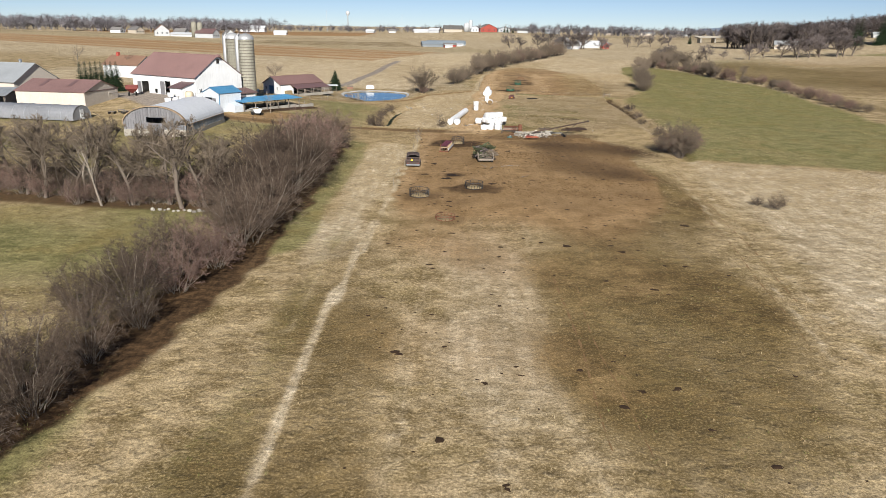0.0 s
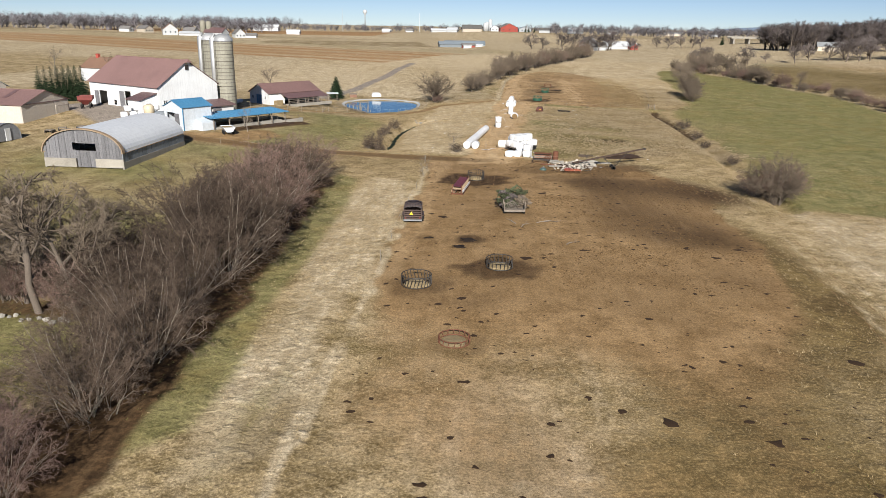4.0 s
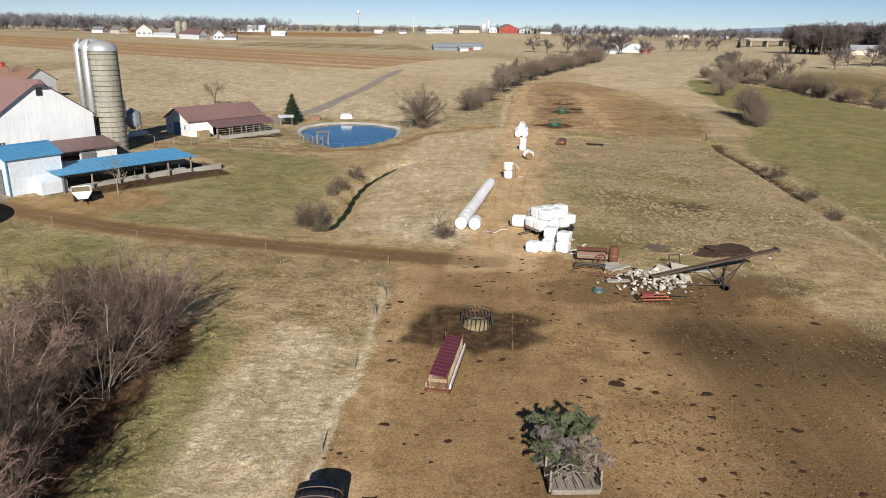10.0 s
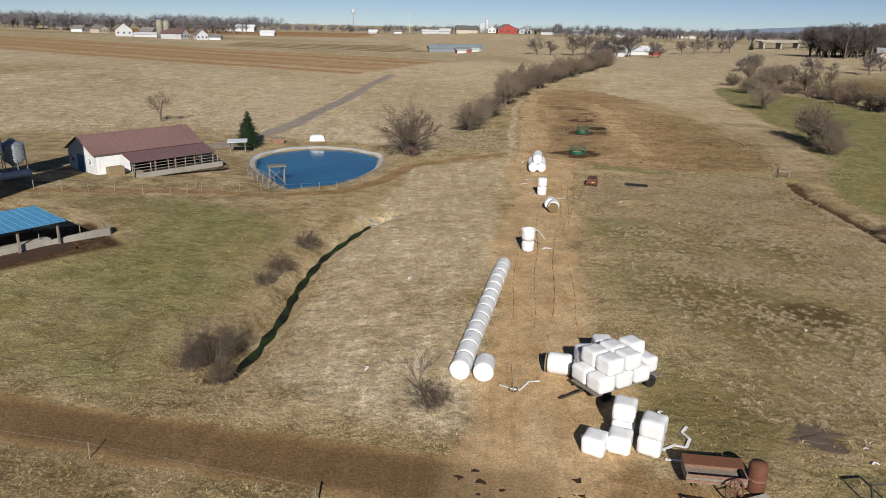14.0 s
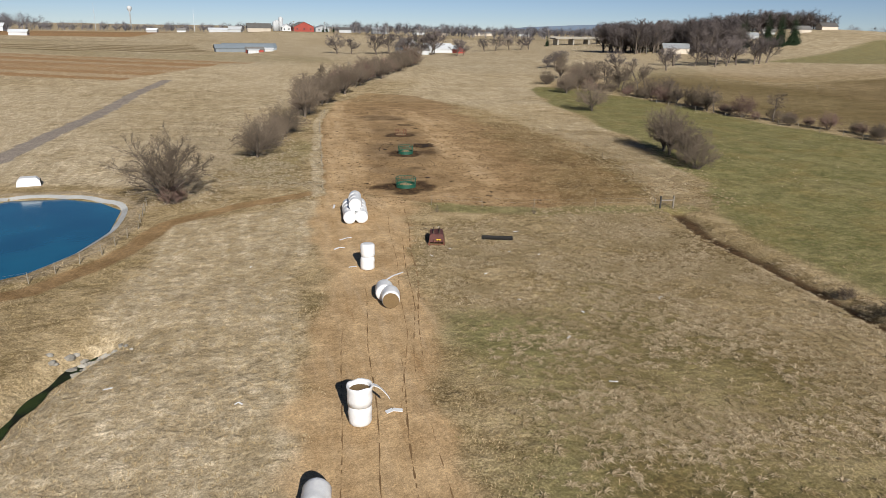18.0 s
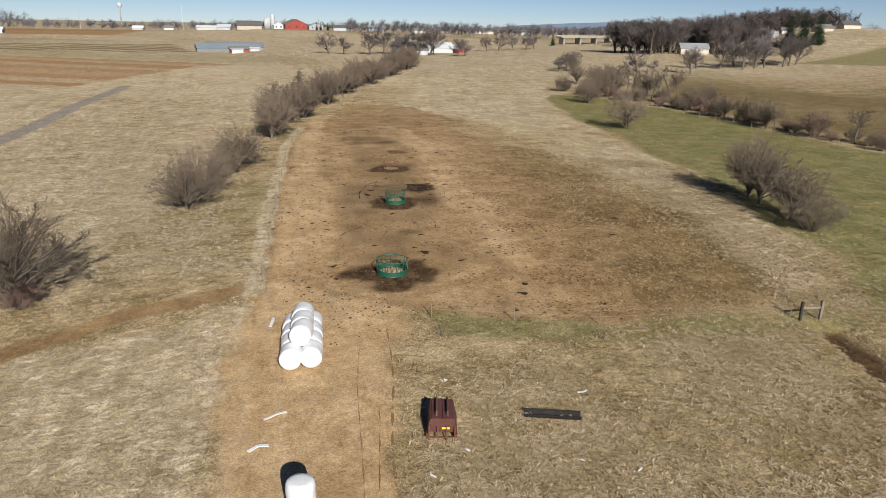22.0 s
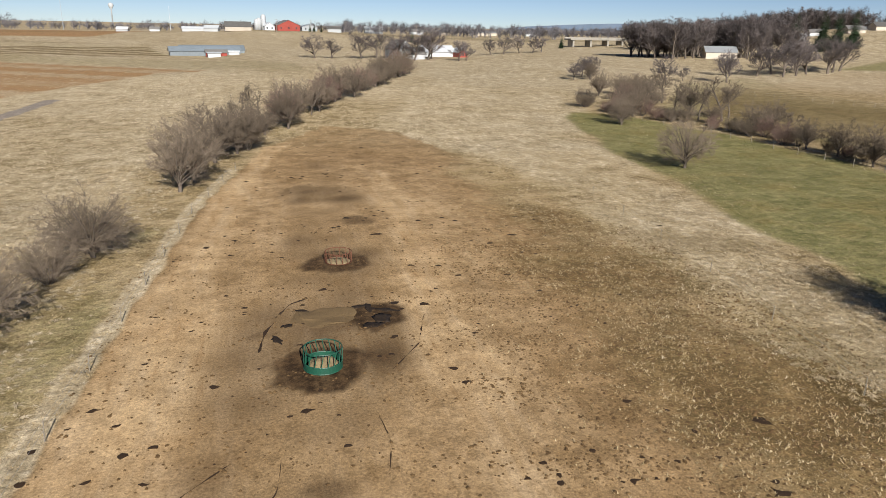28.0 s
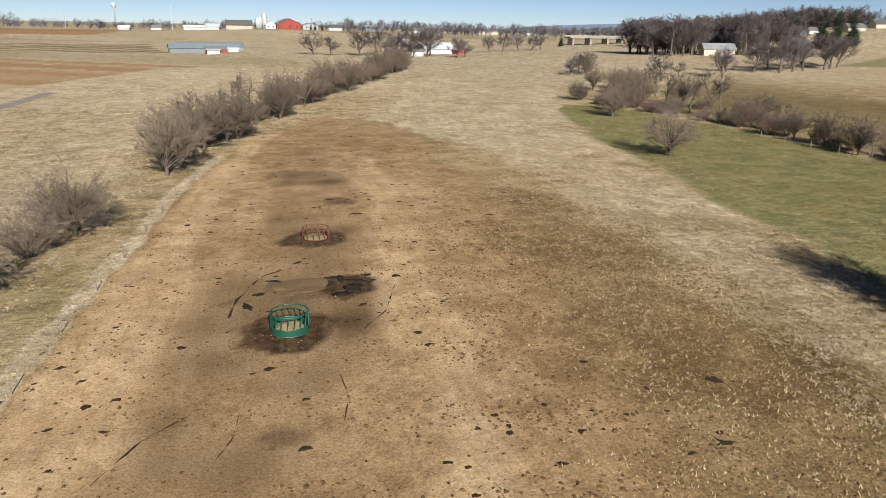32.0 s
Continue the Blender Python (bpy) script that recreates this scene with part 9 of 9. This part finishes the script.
def hummocks(count, area, accept, mat, label, seed, blades=13):
    """Rounded tussocks: many short blades bending out from one root."""
    r = np.random.RandomState(seed)
    x, y = r.uniform(area[0], area[1], count), r.uniform(area[2], area[3], count)
    zz = dict(zip(("dirt", "mud", "green", "lane", "tilled", "pale", "gravel", "dark"), zones(x, y)))
    ok = r.uniform(0, 1, count) < accept(zz, x, y)
    x, y = x[ok], y[ok]
    n_ = len(x)
    z = land(x, y) - 0.02
    size = r.uniform(0.7, 1.5, n_)
    lx, ly = r.uniform(-0.05, 0.26, n_), r.uniform(-0.18, 0.12, n_)
    V = np.zeros((n_, blades, 4, 3))
    for b_ in range(blades):
        a = 6.283 * (b_ + r.uniform(0, 0.9, n_)) / blades
        out, h = r.uniform(0.12, 0.42, n_) * size, r.uniform(0.05, 0.14, n_) * size
        w = r.uniform(0.012, 0.030, n_) * size
        c, s_ = np.cos(a), np.sin(a)
        V[:, b_, 0] = np.stack([x + s_ * w * 0.4, y - c * w * 0.4, z], -1)
        V[:, b_, 1] = np.stack([x + c * out * 0.45 + s_ * w + lx * 0.5, y + s_ * out * 0.45 - c * w + ly * 0.5, z + h], -1)
        V[:, b_, 2] = np.stack([x + c * out + lx, y + s_ * out + ly, z + h * 0.35], -1)
        V[:, b_, 3] = np.stack([x + c * out * 0.45 - s_ * w + lx * 0.5, y + s_ * out * 0.45 + c * w + ly * 0.5, z + h], -1)
    return stuff_mesh("tussocks", V.reshape(-1, 3), np.arange(n_ * blades * 4).reshape(-1, 4), mat, label, "grass")


def rough_ok(zz, x, y):
    return np.clip((1 - 1.5 * zz["dirt"]) * (1 - zz["lane"]) * (1 - zz["mud"]) * (1 - zz["gravel"]), 0, 1) * np.clip(0.6 + 0.6 * wob(x, y, 0.35, 41), 0.10, 1) * (1 - 0.6 * zz["green"])


hummocks(30000, (14, 50, 143, 216), lambda zz, x, y: rough_ok(zz, x, y) * edge(x, y, (14, 50, 143, 216), 6), "tussock", "pale rounded tussocks of rank dry grass", 51, 16)
hummocks(9000, (44, 68, 214, 275), lambda zz, x, y: rough_ok(zz, x, y) * step(inside_dist(x, y, [(49, 212), (56, 262), (56, 290), (68, 290), (66, 250), (57, 212)]) + wob(x, y, 0.4, 62), -3, 2), "tussock", "pale rounded tussocks of rank dry grass", 52, 16)


hummocks(15000, (-14, 13, 226, 305), lambda zz, x, y: rough_ok(zz, x, y) * edge(x, y, (-14, 13, 226, 305), 8) * (inside_dist(x, y, POND) < -2.0), "rank_grass", "pale rounded tussocks of rank meadow grass", 55, 14)


def droppings(count, accept, area, seed):
    r = np.random.RandomState(seed)
    x, y = r.uniform(area[0], area[1], count), r.uniform(area[2], area[3], count)
    zz = zones(x, y)
    ok = r.uniform(0, 1, count) < accept(zz, x, y)
    x, y = x[ok], y[ok]
    n_, sides = len(x), 7
    V = np.zeros((n_, sides + 1, 3))
    rad = 0.05 + 0.19 * r.uniform(0, 1, n_) ** 2.0
    rad = rad * np.where(r.uniform(0, 1, n_) < 0.06, 1.8, 1)
    for s_ in range(sides):
        a = 2 * math.pi * s_ / sides
        rr = rad * r.uniform(0.35, 1.5, n_)
        V[:, s_] = np.stack([x + rr * 1.3 * math.cos(a), y + rr * math.sin(a), land(x, y) + 0.005], -1)
    V[:, sides] = np.stack([x, y, land(x, y) + 0.03 + 0.15 * rad], -1)
    F = np.array([[s_, (s_ + 1) % sides, sides] for s_ in range(sides)])
    F = (F[None] + (np.arange(n_) * (sides + 1))[:, None, None]).reshape(-1, 3)
    return stuff_mesh("droppings", V.reshape(-1, 3), F, "manure", "dark dried cow droppings scattered on the earth", "droppings")


droppings(4200, lambda zz, x, y: np.clip(0.55 * zz[0] + 0.10, 0, 1) * np.clip(0.5 + 0.6 * wob(x, y, 0.3, 21), 0.08, 1), (-6, 31, 22, 142), 8)
droppings(2700, lambda zz, x, y: np.clip(0.6 * zz[0] + 0.05, 0, 1) * np.clip(0.45 + 0.6 * wob(x, y, 0.3, 22), 0.06, 1), (10, 62, 217, 330), 9)


def clods(count, accept, area, seed):
    """Small kicked-up crumbs of earth and trampled dung."""
    r = np.random.RandomState(seed)
    x, y = r.uniform(area[0], area[1], count), r.uniform(area[2], area[3], count)
    ok = r.uniform(0, 1, count) < accept(zones(x, y), x, y)
    x, y = x[ok], y[ok]
    n_, sides = len(x), 5
    rad = 0.04 + 0.10 * r.uniform(0, 1, n_) ** 2
    V = np.zeros((n_, sides + 1, 3))
    for s_ in range(sides):
        a = 2 * math.pi * s_ / sides + r.uniform(0, 0.6, n_)
        rr = rad * r.uniform(0.6, 1.4, n_)
        V[:, s_] = np.stack([x + rr * np.cos(a), y + rr * np.sin(a), land(x, y) - 0.01], -1)
    V[:, sides] = np.stack([x, y, land(x, y) + rad * r.uniform(0.3, 0.9, n_)], -1)
    F = np.array([[s_, (s_ + 1) % sides, sides] for s_ in range(sides)])
    F = (F[None] + (np.arange(n_) * (sides + 1))[:, None, None]).reshape(-1, 3)
    return stuff_mesh("clods", V.reshape(-1, 3), F, "clod", "small crumbs of trodden earth in the paddock", "earth")


clods(60000, lambda zz, x, y: np.clip(0.25 + 0.75 * step(x - (30 + 0.10 * (y - 230)), 0, 6), 0, 1) * np.clip(0.55 + 0.6 * wob(x, y, 0.5, 71), 0.1, 1) * (1 - step(y, 262, 290)), (12, 58, 218, 290), 72)
clods(22000, lambda zz, x, y: np.clip(zz[0], 0, 1) * np.clip(0.4 + 0.7 * wob(x, y, 0.35, 73), 0.05, 1) * step(x, 4, 12), (2, 32, 84, 138), 74)


def rut(label, pts, wide, seed, mat="rut_soil"):
    """A thin uneven furrow along a line, thinning out at its ends and broken in places."""
    r = random.Random(seed)
    total = sum(math.dist(a, b) for a, b in zip(pts, pts[1:]))
    count, s = int(total / 0.35), Shape()
    row = []
    for i in range(count + 1):
        u = i / count
        x, y = along(pts, u)
        x2, y2 = along(pts, min(u + 0.01, 1.0)) if u < 0.99 else (2 * x - along(pts, u - 0.01)[0], 2 * y - along(pts, u - 0.01)[1])
        nx_, ny_ = -(y2 - y), x2 - x
        ln = math.hypot(nx_, ny_) or 1.0
        w = wide * (0.2 + 0.8 * math.sin(math.pi * u) ** 0.5) * (0.55 + 0.45 * math.sin(0.9 * i + seed)) * r.uniform(0.6, 1.1)
        off = 0.10 * math.sin(0.13 * i + seed) + r.uniform(-0.015, 0.015)
        x, y = x + nx_ / ln * off, y + ny_ / ln * off
        row.append([(x + nx_ / ln * e, y + ny_ / ln * e, gz(x, y) + 0.012) for e in (-w / 2, w / 2)])
    for i in range(count):
        if r.random() > 0.12:
            s.poly(row[i][0], row[i][1], row[i + 1][1], row[i + 1][0])
    tagged(s.put("wheel_rut", mat), label, "rut", "ruts", "structure")


for k, (pts, wide) in enumerate([
        ([(12.6, 184), (14.4, 193), (15.7, 200), (16.6, 206), (17.6, 212), (18.7, 220)], 0.22), ([(11.8, 182), (13.8, 192), (15.0, 200), (16.4, 210)], 0.12), ([(10.2, 178), (12.4, 188), (13.6, 196), (15.2, 208), (16.6, 219)], 0.10),
        ([(8.0, 160), (9.6, 172), (11.2, 184)], 0.14), ([(6.4, 158), (8.0, 172), (9.6, 186), (11.0, 198)], 0.12), ([(5.0, 160), (6.8, 178), (8.4, 190)], 0.10), ([(9.0, 152), (10.4, 166), (11.4, 176)], 0.10)]):
    rut("dark wheel rut worn in the earth track", pts, wide, 100 + k)
for k, (pts, wide) in enumerate([
        ([(8.6, 30), (8.9, 38), (9.4, 48), (9.2, 58)], 0.24), ([(10.6, 28), (10.2, 40), (10.8, 54)], 0.14), 
        ([(24.4, 42), (27.2, 60), (30.4, 82), (33.0, 104)], 0.16), ([(26.4, 44), (29.2, 62), (32.2, 84), (34.6, 104)], 0.16), ([(1.4, 100), (2.6, 110), (4.6, 120), (5.4, 132)], 0.14), ([(3.2, 98), (4.2, 110), (5.8, 122)], 0.12)]):
    rut("wheel rut pressed in the pasture", pts, wide, 120 + k)
for k, (pts, wide) in enumerate([
        ([(17.2, 238.6), (18.6, 241.5), (20.4, 243.4)], 0.16), ([(21.4, 238.4), (22.4, 241.0), (22.6, 243.0)], 0.10), ([(27.2, 240.6), (27.8, 243.6), (27.6, 246.4)], 0.10), ([(29.0, 250.6), (31.6, 254.0), (33.0, 258.4)], 0.14), ([(22.8, 259.6), (24.0, 262.0), (26.2, 263.4)], 0.30), ([(21.8, 254.6), (22.3, 257.6), (23.0, 259.2)], 0.35)]):
    rut("dark crack in the trodden mud", pts, wide, 140 + k, "manure")


# the nursery trees that were only copied from
for roots in KIND.values():
    for root in roots:
        for ob in (*root.children_recursive, root):
            bpy.data.objects.remove(ob)
